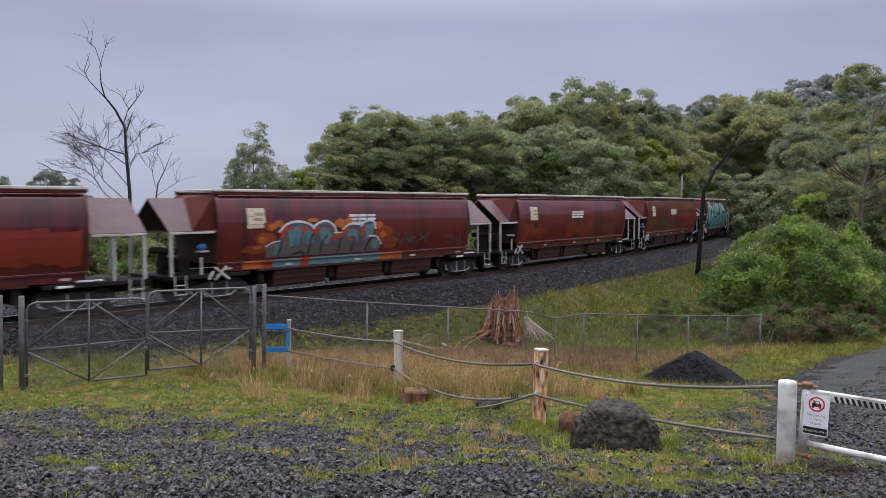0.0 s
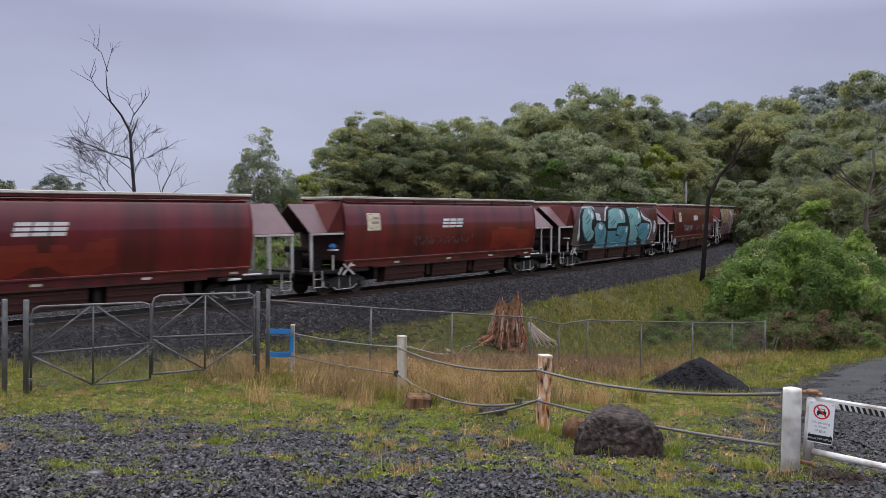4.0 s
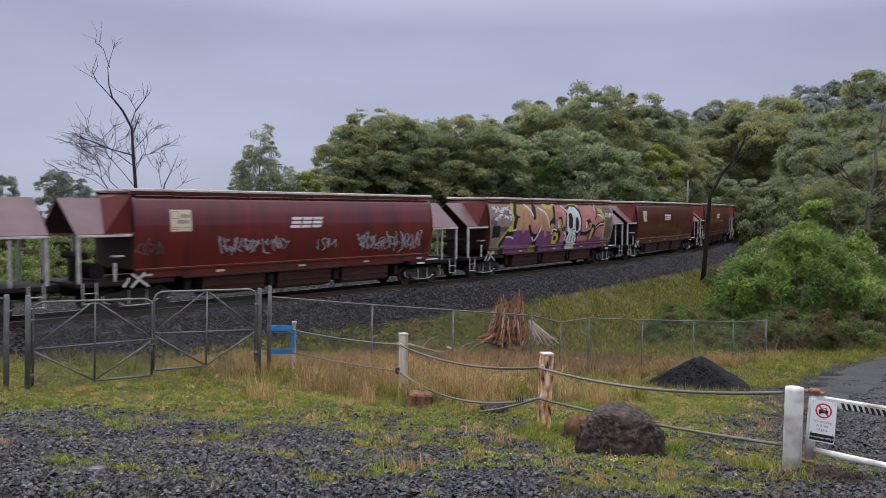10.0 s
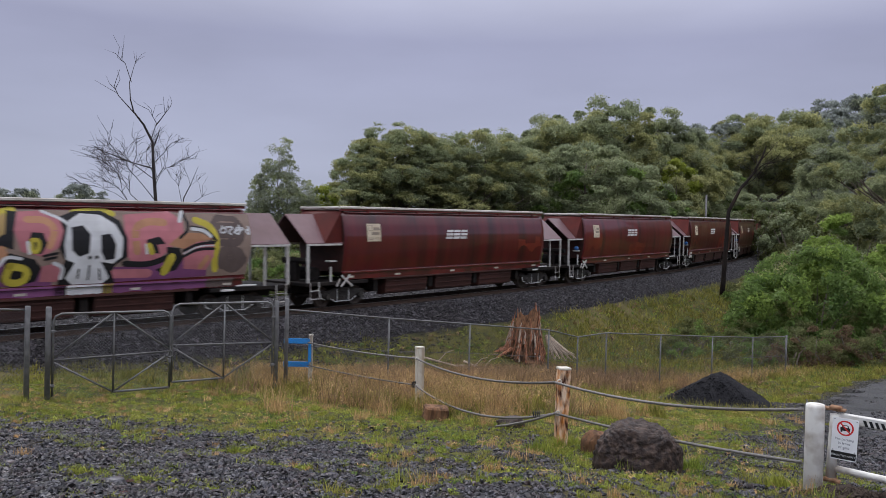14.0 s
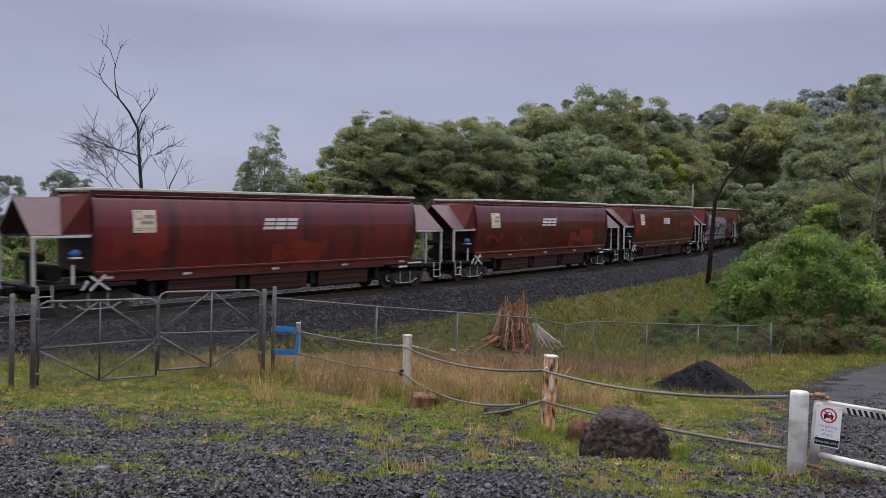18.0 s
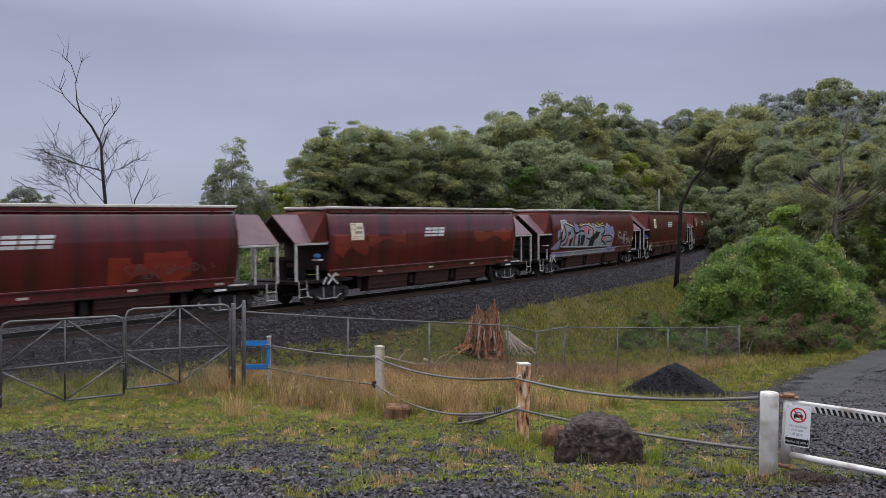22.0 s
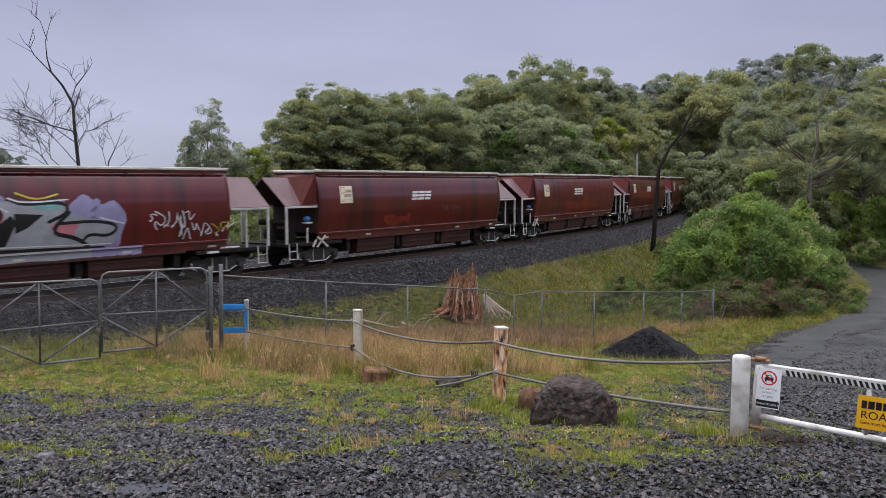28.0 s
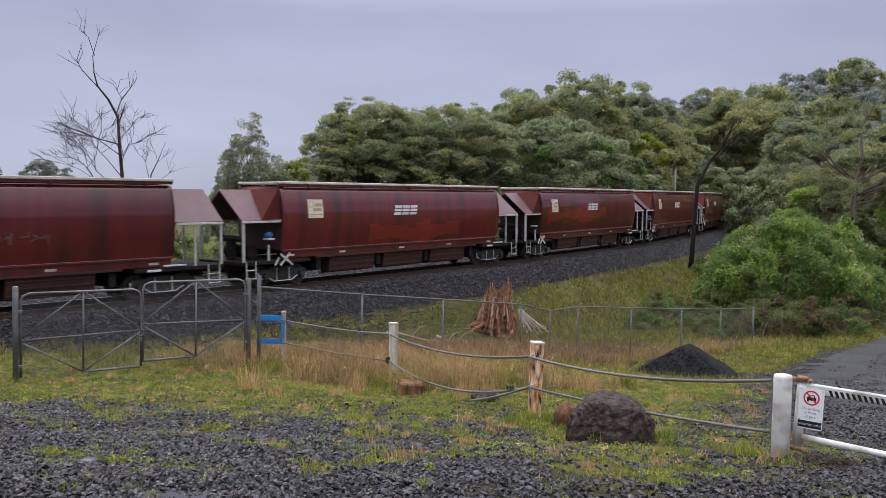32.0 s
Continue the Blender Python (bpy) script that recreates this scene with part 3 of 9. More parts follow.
def lane_half(y):
    """Half-width of the lane, which opens out into a yard behind the gate."""
    return np.interp(y, [0, 12, 18, 26, 33, 40, 50, 60, 90], [2.0, 2.2, 3.0, 4.3, 4.0, 3.0, 2.0, 1.7, 1.6])


rv, rf = strip_along(ROAD, lane_half)
tagged(new("road", mesh_from("road", rv, rf, M["asphalt"], True)), "narrow worn wet asphalt lane with cracked edges", "road", kind="structure")


def crack(line, half, seed):
    """A broken strip in the lane, its rim ragged."""
    rs_ = random.Random(seed)
    left, right = [], []
    for (ax, ay), (bx, by) in zip(line[:-1], line[1:]):
        n = max(2, int(math.hypot(bx - ax, by - ay) / 0.35))
        ux, uy = (bx - ax) / math.hypot(bx - ax, by - ay), (by - ay) / math.hypot(bx - ax, by - ay)
        for i in range(n):
            x, y = ax + (bx - ax) * i / n + rs_.uniform(-0.1, 0.1), ay + (by - ay) * i / n + rs_.uniform(-0.1, 0.1)
            for sd, out in ((1, left), (-1, right)):
                w_ = half * rs_.uniform(0.25, 1.5)
                q = (x + uy * w_ * sd, y - ux * w_ * sd)
                out.append((*q, float(land(*q)) + 0.062))
    k = len(left)
    me = mesh_from("road_crack", left + right, [(i, i + 1, k + i + 1, k + i) for i in range(k - 1)], M["crack"])
    return tagged(new("road_crack", me), "dark crumbling crack in the wet asphalt", "crack")


for i_, (ln_, hw_) in enumerate((([(34.9, 54.5), (32.4, 49.4), (31.8, 47.3), (29.0, 43.4), (26.4, 40.6), (23.8, 37.2), (20.5, 33.5), (18.6, 31.6)], 0.24), ([(26.4, 40.6), (25.6, 38.4), (26.2, 36.6), (27.4, 36.0)], 0.20), ([(33.4, 48.2), (31.8, 46.0), (31.2, 43.6)], 0.30))):
    crack(ln_, hw_, 130 + i_)

# ---- railway ----
def sweep(profile, s0, s1, step, v0=0.0, mat=None, name="sweep", close=True, h0=0.0):
    """A profile of (v, h) carried along the line."""
    ns = int((s1 - s0) / step) + 1
    vs = [track_point(s0 + (s1 - s0) * i / (ns - 1), v0 + v, h0 + h) for i in range(ns) for v, h in profile]
    n = len(profile)
    fs = []
    for i in range(ns - 1):
        for j in range(n if close else n - 1):
            a, b = i * n + j, i * n + (j + 1) % n
            fs.append((a, b, b + n, a + n))
    return mesh_from(name, vs, fs, mat)


S0, S1 = -62.0, 210.0
track = tagged(new("railway_track"), "single railway track with rusty rails on concrete sleepers", "railway track", kind="structure")
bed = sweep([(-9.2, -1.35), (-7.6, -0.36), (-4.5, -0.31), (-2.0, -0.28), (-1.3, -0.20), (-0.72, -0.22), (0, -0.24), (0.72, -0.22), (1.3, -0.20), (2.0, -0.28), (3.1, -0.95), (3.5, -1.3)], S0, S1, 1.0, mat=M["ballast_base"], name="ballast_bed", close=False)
tagged(new("ballast_bed", bed), "dark grey crushed-stone ballast bank under the track", "ballast", kind="structure")
RAIL_PROFILE = [(-0.070, -0.17), (-0.070, -0.158), (-0.010, -0.145), (-0.010, -0.045), (-0.036, -0.036), (-0.036, -0.002), (0.036, -0.002), (0.036, -0.036), (0.010, -0.045), (0.010, -0.145), (0.070, -0.158), (0.070, -0.17)]
for side in (-1, 1):
    r = part_me("rail", sweep(RAIL_PROFILE, S0, S1, 0.8, side * 0.755, M["rail"], "rail"), track, "rusty steel rail")
    part_me("rail_head", sweep([(-0.030, -0.002), (-0.028, 0.0), (0.028, 0.0), (0.030, -0.002)], S0, S1, 0.8, side * 0.755, M["railhead"], "rail_head", False), r, "polished running surface")
bm = bmesh.new()
extrude(bm, [(-1.25, -0.20), (-1.25, -0.02), (-1.1, 0.0), (-0.5, 0.0), (-0.3, -0.02), (0.3, -0.02), (0.5, 0.0), (1.1, 0.0), (1.25, -0.02), (1.25, -0.20)], -0.13, 0.13)
sl_me = bpy.data.meshes.new("sleeper")
bm.to_mesh(sl_me)
bm.free()
sl_me.materials.append(M["sleeper"])
s = -24.0
while s < 110:
    x, y, z = track_point(s, 0, -0.175)
    part_me("sleeper", sl_me, track, at=pose(x, y, z, 0, 0, math.degrees(HEAD + CURVE * s) + 90))
    s += 0.68


def stones(name, places, sizes, mat, seed, flat=0.75):
    """Many small angular stones in one mesh: squashed, twisted octahedra with a cut top."""
    rs = np.random.RandomState(seed)
    n = len(places)
    ico = np.array([(1, 0, 0), (0.3, 0.95, 0.05), (-0.8, 0.6, -0.1), (-0.85, -0.5, 0.1), (0.25, -1, 0), (0.45, 0.25, 0.85), (-0.45, 0.2, 0.8), (-0.05, -0.5, 0.9), (0, 0, -0.9)])
    tri = np.array([(5, 6, 7), (0, 1, 5), (1, 6, 5), (1, 2, 6), (2, 3, 6), (3, 7, 6), (3, 4, 7), (4, 0, 7), (0, 5, 7), (1, 0, 8), (2, 1, 8), (3, 2, 8), (4, 3, 8), (0, 4, 8)])
    v = ico[None] * (1 + 0.28 * rs.randn(n, 9, 1)) * sizes[:, None, None] * np.array([1, 1, flat]) * (0.75 + 0.5 * rs.rand(n, 1, 3))
    a = rs.rand(n) * 6.28
    c, s_ = np.cos(a), np.sin(a)
    t = rs.randn(n) * 0.35 * flat / 0.75
    y2, z2 = v[..., 1] * np.cos(t)[:, None] - v[..., 2] * np.sin(t)[:, None], v[..., 1] * np.sin(t)[:, None] + v[..., 2] * np.cos(t)[:, None]
    x2 = v[..., 0]
    v = np.stack([x2 * c[:, None] - y2 * s_[:, None], x2 * s_[:, None] + y2 * c[:, None], z2], -1) + places[:, None]
    q = tri[None] + (np.arange(n) * 9)[:, None, None]
    return mesh_np(name, v.reshape(-1, 3), q.reshape(-1, 3), mat)


rs = np.random.RandomState(5)
n = 80000
ss_ = -26 + 130 * rs.rand(n) ** 1.35
vv_ = np.where(rs.rand(n) < 0.66, 0.9 + 2.4 * rs.rand(n), -6.5 + 7.3 * rs.rand(n))
hh_ = np.interp(vv_, [-7.6, -4.5, -2.0, -1.3, 0, 1.3, 2.0, 3.1, 3.5], [-0.36, -0.31, -0.28, -0.20, -0.24, -0.20, -0.28, -0.95, -1.3])
keep = np.abs(np.abs(vv_) - 0.755) > 0.12
pts = np.array([track_point(a, b, c) for a, b, c in zip(ss_[keep], vv_[keep], hh_[keep])])
ball = new("ballast_stones", stones("ballast_stones", pts, 0.032 + 0.038 * rs.rand(len(pts)), M["ballast"], 6))
tagged(ball, "loose dark grey ballast stones", "ballast", kind="stuff")

# ---- grain hopper wagons ----
WAGON, ROOF_HALF, BOGIE_X = 19.40, 7.49, 7.15
SIDE = [(1.245, 3.93), (1.30, 3.78), (1.375, 3.5), (1.43, 3.2), (1.455, 2.9), (1.455, 2.6), (1.43, 2.3), (1.385, 2.0), (1.32, 1.7), (1.26, 1.46)]


def side_y(z):
    """Half-width of the hopper at a height."""
    return float(np.interp(z, [p[1] for p in SIDE[::-1]], [p[0] for p in SIDE[::-1]]))


def skin(outline_xz, lift, side=-1, name="patch", mat=None):
    """A sheet of quads given as rows of (x, z), bent to the hopper's side."""
    rows = outline_xz
    vs, fs = [], []
    w = len(rows[0])
    for r in rows:
        vs += [(x, side * (side_y(z) + lift), z) for x, z in r]
    for i in range(len(rows) - 1):
        for j in range(w - 1):
            fs.append((i * w + j, i * w + j + 1, (i + 1) * w + j + 1, (i + 1) * w + j))
    return vs, fs


def stroke(path, width, lift, side=-1):
    """A painted stroke with round ends along (x, z) points, bent to the side."""
    ps = np.array(path, float)
    if len(ps) > 2:      # round the corners
        for _ in range(2):
            q = np.empty((2 * len(ps), 2))
            q[0], q[-1] = ps[0], ps[-1]
            q[1:-1:2] = 0.75 * ps[:-1] + 0.25 * ps[1:]
            q[2:-1:2] = 0.25 * ps[:-1] + 0.75 * ps[1:]
            ps = q
    else:
        ps = np.linspace(ps[0], ps[1], 5)
    d = np.gradient(ps, axis=0)
    d /= np.linalg.norm(d, axis=1, keepdims=True) + 1e-9
    nrm = np.stack([-d[:, 1], d[:, 0]], 1)
    h = width / 2
    rows = [(ps[0] - d[0] * h * 0.9, nrm[0], 0.45), *((p, nn, 1.0) for p, nn in zip(ps, nrm)), (ps[-1] + d[-1] * h * 0.9, nrm[-1], 0.45)]
    return skin([[tuple(p + nn * h * k * f) for f in (-1, -0.5, 0, 0.5, 1)] for p, nn, k in rows], lift, side)


def blob(cx, cz, rx, rz, lift, side=-1, wob=0.12, seed=0, n=22):
    """A filled spray blob."""
    rows = []
    for f in (0.02, 0.4, 0.75, 1.0):
        rows.append([(cx + rx * f * (1 + wob * math.sin(3 * a + seed) + wob * 0.6 * math.sin(5 * a + 2 * seed)) * math.cos(a),
                      min(3.9, max(1.48, cz + rz * f * (1 + wob * math.sin(4 * a + seed * 1.7)) * math.sin(a)))) for a in (2 * math.pi * k / n for k in range(n + 1))])
    return skin(rows, lift, side)


def paint(wagon, colour, pieces, name="graffiti_shape", label=""):
    """Each painted shape of one colour as a thin layer of its own."""
    for v, f in pieces:
        part_me(name, mesh_from(name, v, f, GR[colour] if colour in GR else M[colour]), wagon, label)


def build_bogie(parent, x0):
    bogie = new("bogie")
    bogie.parent = parent
    bogie.location = (x0, 0, 0)
    tagged(bogie, "cast steel bogie with chalked white edges")
    frame_outline = [(-1.22, 0.62), (-1.15, 0.70), (-0.72, 0.72), (-0.50, 0.80), (0.50, 0.80), (0.72, 0.72), (1.15, 0.70), (1.22, 0.62), (1.20, 0.42), (0.98, 0.34), (0.72, 0.40), (0.45, 0.24), (-0.45, 0.24), (-0.72, 0.40), (-0.98, 0.34), (-1.20, 0.42)]
    line = frame_outline[8:] + [frame_outline[0]]
    for sd in (-1, 1):
        bm = bmesh.new()
        extrude(bm, frame_outline, sd * 0.93, sd * 1.07)
        fr = part("side_frame", bm, M["bogie"], bogie)
        bm = bmesh.new()
        for a, b in zip(line[:-1], line[1:]):
            tube(bm, [(a[0], sd * 1.075, a[1]), (b[0], sd * 1.075, b[1])], 0.019, 5)
        tube(bm, [(-0.32, sd * 1.078, 0.27), (-0.32, sd * 1.078, 0.76)], 0.016, 5)
        tube(bm, [(0.32, sd * 1.078, 0.27), (0.32, sd * 1.078, 0.76)], 0.016, 5)
        part("edge_marking", bm, M["outline"], bogie, "thick white painted outline")
        for ax in (-0.9, 0.9):
            bm = bmesh.new()
            bmesh.ops.create_cone(bm, cap_ends=True, segments=12, radius1=0.155, radius2=0.125, depth=0.24, matrix=Matrix.Translation((ax, sd * 1.13, 0.46)) @ Matrix.Rotation(sd * -math.pi / 2, 4, "X"))
            part("axle_box", bm, M["bogie"], bogie)
        for k in (-0.16, 0.0, 0.16):
            bm = bmesh.new()
            tube(bm, [(k + 0.058 * math.cos(a * 0.785), sd * 1.02 + 0.058 * math.sin(a * 0.785), 0.31 + 0.0085 * a) for a in range(42)], 0.018, 5)
            part("coil_spring", bm, M["underframe"], bogie)
    bm = bmesh.new()
    box(bm, -0.25, 0.25, -1.0, 1.0, 0.52, 0.84, 0.03)
    part("bolster", bm, M["underframe"], bogie)
    for ax in (-0.9, 0.9):
        bm = bmesh.new()
        for sd in (-1, 1):
            prof = [(0.06, 0.0), (0.09, 0.10), (0.06, 0.16), (0.055, 0.32), (0.068, 0.36), (0.068, 0.415), (-0.03, 0.42), (-0.045, 0.45), (-0.068, 0.45), (-0.068, 0.36), (-0.055, 0.16)]
            seg = 24
            rings = [[bm.verts.new((r * math.cos(2 * math.pi * j / seg), sd * (0.755 + w), r * math.sin(2 * math.pi * j / seg))) for j in range(seg)] for w, r in prof[1:]]
            for r0, r1 in zip(rings[:-1], rings[1:]):
                for j in range(seg):
                    bm.faces.new((r0[j], r0[(j + 1) % seg], r1[(j + 1) % seg], r1[j]))
            for k in range(4):
                a = k * math.pi / 2
                bmesh.ops.create_uvsphere(bm, u_segments=6, v_segments=4, radius=0.035, matrix=Matrix.Translation((0.24 * math.cos(a), sd * 0.83, 0.24 * math.sin(a))))
        tube(bm, [(0, -1.15, 0), (0, 1.15, 0)], 0.075, 10)
        ws = part("wheelset", bm, M["wheel"], bogie, "steel wheels on one axle")
        ws.location = (ax, 0, 0.42)
    return bogie


def build_wagon():
    w = empty("hopper_wagon", pose(0, 0, 0))
    L = ROOF_HALF
    # hopper shell with end sheets
    bm = bmesh.new()
    xs = [-L + 0.06, -L + 0.30, -3.6, 0, 3.6, L - 0.30, L - 0.06]
    rings = []
    prof = [(-y, z) for y, z in SIDE[::-1]] + [(-1.1, 3.98), (0, 4.05), (1.1, 3.98)] + SIDE
    for x in xs:
        rings.append([bm.verts.new((x, y, z)) for y, z in prof])
    for a, b in zip(rings[:-1], rings[1:]):
        for j in range(len(prof) - 1):
            bm.faces.new((a[j], b[j], b[j + 1], a[j + 1]))
    bm.faces.new(rings[0])
    bm.faces.new(rings[-1][::-1])
    hopper = part("hopper_body", bm, M["oxide"], w, "", True)
    # end sheets take the dark chute colour in place of shade under the hood
    hopper.data.materials.append(M["chute"])
    for p in hopper.data.polygons:
        p.use_smooth = len(p.vertices) == 4
        p.material_index = 0 if p.use_smooth else 1
    # roof with a pale capping edge
    bm = bmesh.new()
    extrude(bm, [(-1.22, 4.06), (-0.75, 4.19), (0.75, 4.19), (1.22, 4.06)], -L + 0.1, L - 0.1, Matrix.Rotation(math.pi / 2, 4, "Z"))
    roof = part("roof", bm, M["capping"], w, "pale dusty ribbed roof")
    for sd in (-1, 1):
        bm = bmesh.new()
        box(bm, -L, L, sd * 1.20, sd * 1.335, 4.095, 4.20, 0.02)
        part("capping_rail", bm, M["capping"], w, "pale chalky capping rail")
        bm = bmesh.new()
        box(bm, -L + 0.03, L - 0.03, sd * 1.18, sd * 1.29, 4.00, 4.094)
        part("cornice", bm, M["oxide"], w)
        bm = bmesh.new()
        x = -L + 1.5
        while x < L - 1:
            box(bm, x, x + 0.10, sd * 1.24, sd * 1.33, 3.92, 4.09)
            x += 3.1
        tube(bm, [(-L + 0.2, sd * 1.30, 3.95), (L - 0.2, sd * 1.30, 3.95)], 0.022, 6)
        part("grab_rail", bm, M["oxide"], w)
    for e_ in (-1, 1):
        bm = bmesh.new()
        box(bm, e_ * (L - 0.06), e_ * (L + 0.05), -1.20, 1.20, 4.095, 4.185, 0.015)
        part("capping_end", bm, M["capping"], w)
        # gabled hood over the end platform
        x0, x1 = L - 0.08, L + 1.86
        bm = bmesh.new()
        ov = [(0, 3.86), (-1.40, 2.68), (-1.40, 2.63), (0, 3.80), (1.40, 2.63), (1.40, 2.68)]
        a = [bm.verts.new((e_ * x0, y, z)) for y, z in ov]
        b = [bm.verts.new((e_ * x1, y, z)) for y, z in ov]
        for i in range(6):
            bm.faces.new((a[i], a[(i + 1) % 6], b[(i + 1) % 6], b[i]))
        for r in (a, b):
            bm.faces.new((r[0], r[1], r[2], r[3]))
            bm.faces.new((r[0], r[3], r[4], r[5]))
        bmesh.ops.recalc_face_normals(bm, faces=bm.faces[:])
        part("end_hood", bm, M["oxide_hood"], w, "gabled red sheet hood with mauve sky sheen put into its colour")
        if e_ < 0:      # red fairing from the hood up to the hopper's edge
            bm = bmesh.new()
            for sd in (-1, 1):
                A, B, C, D, E_ = [bm.verts.new(p) for p in ((-L - 0.40, 0, 3.872), (-L - 0.95, sd * 1.405, 2.695), (-L + 0.02, sd * 1.37, 2.66), (-L + 0.05, sd * 1.27, 3.99), (-L + 0.05, 0, 4.03))]
                for f in ((A, B, D), (B, C, D), (A, D, E_)):
                    bm.faces.new(f)
            bmesh.ops.remove_doubles(bm, verts=bm.verts[:], dist=0.001)
            bmesh.ops.recalc_face_normals(bm, faces=bm.faces[:])
            part("end_fairing", bm, M["oxide_end"], w, "red sloping sheet between hood and hopper")
        # sloping hopper end under the hood, its shade put into a dark colour
        bm = bmesh.new()
        prof2 = [(e_ * (L - 0.3), 2.62), (e_ * (L - 0.02), 2.62), (e_ * (L - 0.35), 2.2), (e_ * (L - 1.7), 1.2), (e_ * (L - 2.1), 1.2)]
        extrude(bm, prof2, -1.2, 1.2)
        part("slope_sheet", bm, M["chute"], w)
        for sd in (-1, 1):
            bm = bmesh.new()
            box(bm, e_ * (L + 0.02), e_ * x1, sd * 1.34, sd * 1.42, 2.575, 2.655, 0.01)
            part("eave_rail", bm, M["white_worn"], w, "worn white eave rail")
            bm = bmesh.new()
            box(bm, e_ * (x1 - 0.13), e_ * (x1 - 0.03), sd * 1.32, sd * 1.41, 1.10, 2.57, 0.01)
            part("corner_post", bm, M["white_worn"], w, "worn white corner post")
            bm = bmesh.new()
            if sd * e_ < 0 or e_ > 0:
                box(bm, e_ * (L + 0.72), e_ * (L + 0.79), sd * 1.30, sd * 1.37, 1.10, 2.57, 0.008)
            else:
                box(bm, e_ * (L + 0.55), e_ * (L + 0.63), sd * 1.33, sd * 1.39, 1.10, 1.72, 0.008)
            part("handrail_post", bm, M["white_worn"], w, "white handrail post")
            bm = bmesh.new()       # white steps hanging at the corner
            for px in (x1 - 0.62, x1 - 0.18):
                tube(bm, [(e_ * px, sd * 1.40, 1.12), (e_ * px, sd * 1.42, 0.42)], 0.022, 6)
            for pz in (0.45, 0.78):
                tube(bm, [(e_ * (x1 - 0.62), sd * 1.41, pz), (e_ * (x1 - 0.18), sd * 1.41, pz)], 0.02, 6)
            part("step_ladder", bm, M["white_worn"], w, "white tube step ladder")
        bm = bmesh.new()
        box(bm, e_ * (L - 1.5), e_ * x1, -1.40, 1.40, 0.96, 1.10, 0.015)
        part("platform", bm, M["underframe"], w)
        bm = bmesh.new()
        box(bm, e_ * (x1 - 0.1), e_ * (WAGON / 2 - 0.28), -0.16, 0.16, 0.78, 1.0, 0.02)
        box(bm, e_ * (WAGON / 2 - 0.36), e_ * (WAGON / 2 - 0.01), -0.22, 0.22, 0.74, 1.04, 0.05)
        part("coupler", bm, M["underframe"], w)
        bm = bmesh.new()
        tube(bm, [(e_ * (x1 - 0.05), 0.5, 0.9), (e_ * (x1 + 0.1), 0.48, 0.55), (e_ * (WAGON / 2 - 0.1), 0.3, 0.45), (e_ * (WAGON / 2), 0.2, 0.5)], 0.03, 6)
        part("air_hose", bm, M["hose"], w)
    # brake gear on one platform
    bm = bmesh.new()
    tube(bm, [(-L - 0.9, -0.75, 1.42), (-L - 0.9, 0.75, 1.42)], 0.27, 12)
    part("air_reservoir", bm, M["underframe"], w)
    bm = bmesh.new()
    tube(bm, [(-L - 1.35, -0.9, 1.95), (-L - 1.35, 0.7, 1.95)], 0.13, 10)
    box(bm, -L - 1.45, -L - 1.25, -0.2, 0.2, 1.10, 1.9)
    part("brake_cylinder", bm, M["underframe"], w)
    bm = bmesh.new()
    box(bm, -L - 0.62, -L - 0.26, -1.36, -1.05, 1.90, 1.96, 0.01)
    part("tray", bm, M["white_worn"], w, "small white tray")
    # painted cross bracket beside the bogie
    bm = bmesh.new()
    for a, b in (((-L - 0.05, 1.33), (-L + 0.55, 0.87)), ((-L - 0.08, 0.88), (-L + 0.42, 1.36)), ((-L - 0.34, 0.90), (-L - 0.14, 1.20))):
        d = Vector((b[0] - a[0], 0, b[1] - a[1]))
        ang = math.atan2(d.z, d.x)
        box(bm, 0, d.length, -0.015, 0.015, -0.04, 0.04, 0, Matrix.Translation((a[0], -1.435, a[1])) @ Matrix.Rotation(-ang, 4, "Y"))
    part("cross_bracket", bm, M["white_worn"], w, "white painted cross bracket")
    bm = bmesh.new()
    box(bm, L - 1.1, L - 0.6, -1.45, -1.40, 0.98, 1.06, 0.01)
    box(bm, L - 0.5, L + 0.35, -1.45, -1.40, 1.14, 1.20, 0.01)
    part("brake_lever", bm, M["outline"], w, "pale brake lever")
    # side sills and reflectors
    for sd in (-1, 1):
        bm = bmesh.new()
        box(bm, -L + 0.1, L - 0.1, sd * 1.22, sd * 1.36, 1.40, 1.475, 0.01)
        part("sill_flange", bm, M["oxide"], w)
        bm = bmesh.new()
        box(bm, -L + 0.15, L - 0.15, sd * 1.20, sd * 1.27, 1.14, 1.395)
        part("side_sill", bm, M["oxide"], w)
        bm = bmesh.new()
        box(bm, -L + 1.9, L - 1.9, sd * 1.10, sd * 1.30, 1.06, 1.135, 0.01)
        part("lower_flange", bm, M["chute"], w)
        for x in (-6.9, -4.05, -0.25, 3.3, 6.7):
            bm = bmesh.new()
            box(bm, x - 0.17, x + 0.17, sd * 1.268, sd * 1.284, 1.21, 1.29)
            part("reflector", bm, M["reflector"], w, "pale rectangular reflector")
        for x in (-3.35, 0.0, 3.35):
            bm = bmesh.new()
            extrude(bm, [(0.62, 0.32), (1.12, 0.42), (1.20, 1.05), (0.62, 1.05)], x - 1.36, x + 1.36, Matrix.Rotation(math.pi / 2, 4, "Z") @ Matrix.Diagonal((sd, 1, 1, 1)) if sd > 0 else Matrix.Rotation(math.pi / 2, 4, "Z") @ Matrix.Diagonal((-1, 1, 1, 1)))
            ch = part("discharge_chute", bm, M["chute"], w, "dark brown discharge chute")
            bm = bmesh.new()
            for zz in (0.50, 0.72, 0.94):
                yy = np.interp(zz, [0.42, 1.05], [1.12, 1.20])
                box(bm, x - 1.36, x + 1.36, sd * (yy - 0.01), sd * (yy + 0.03), zz - 0.02, zz + 0.02)
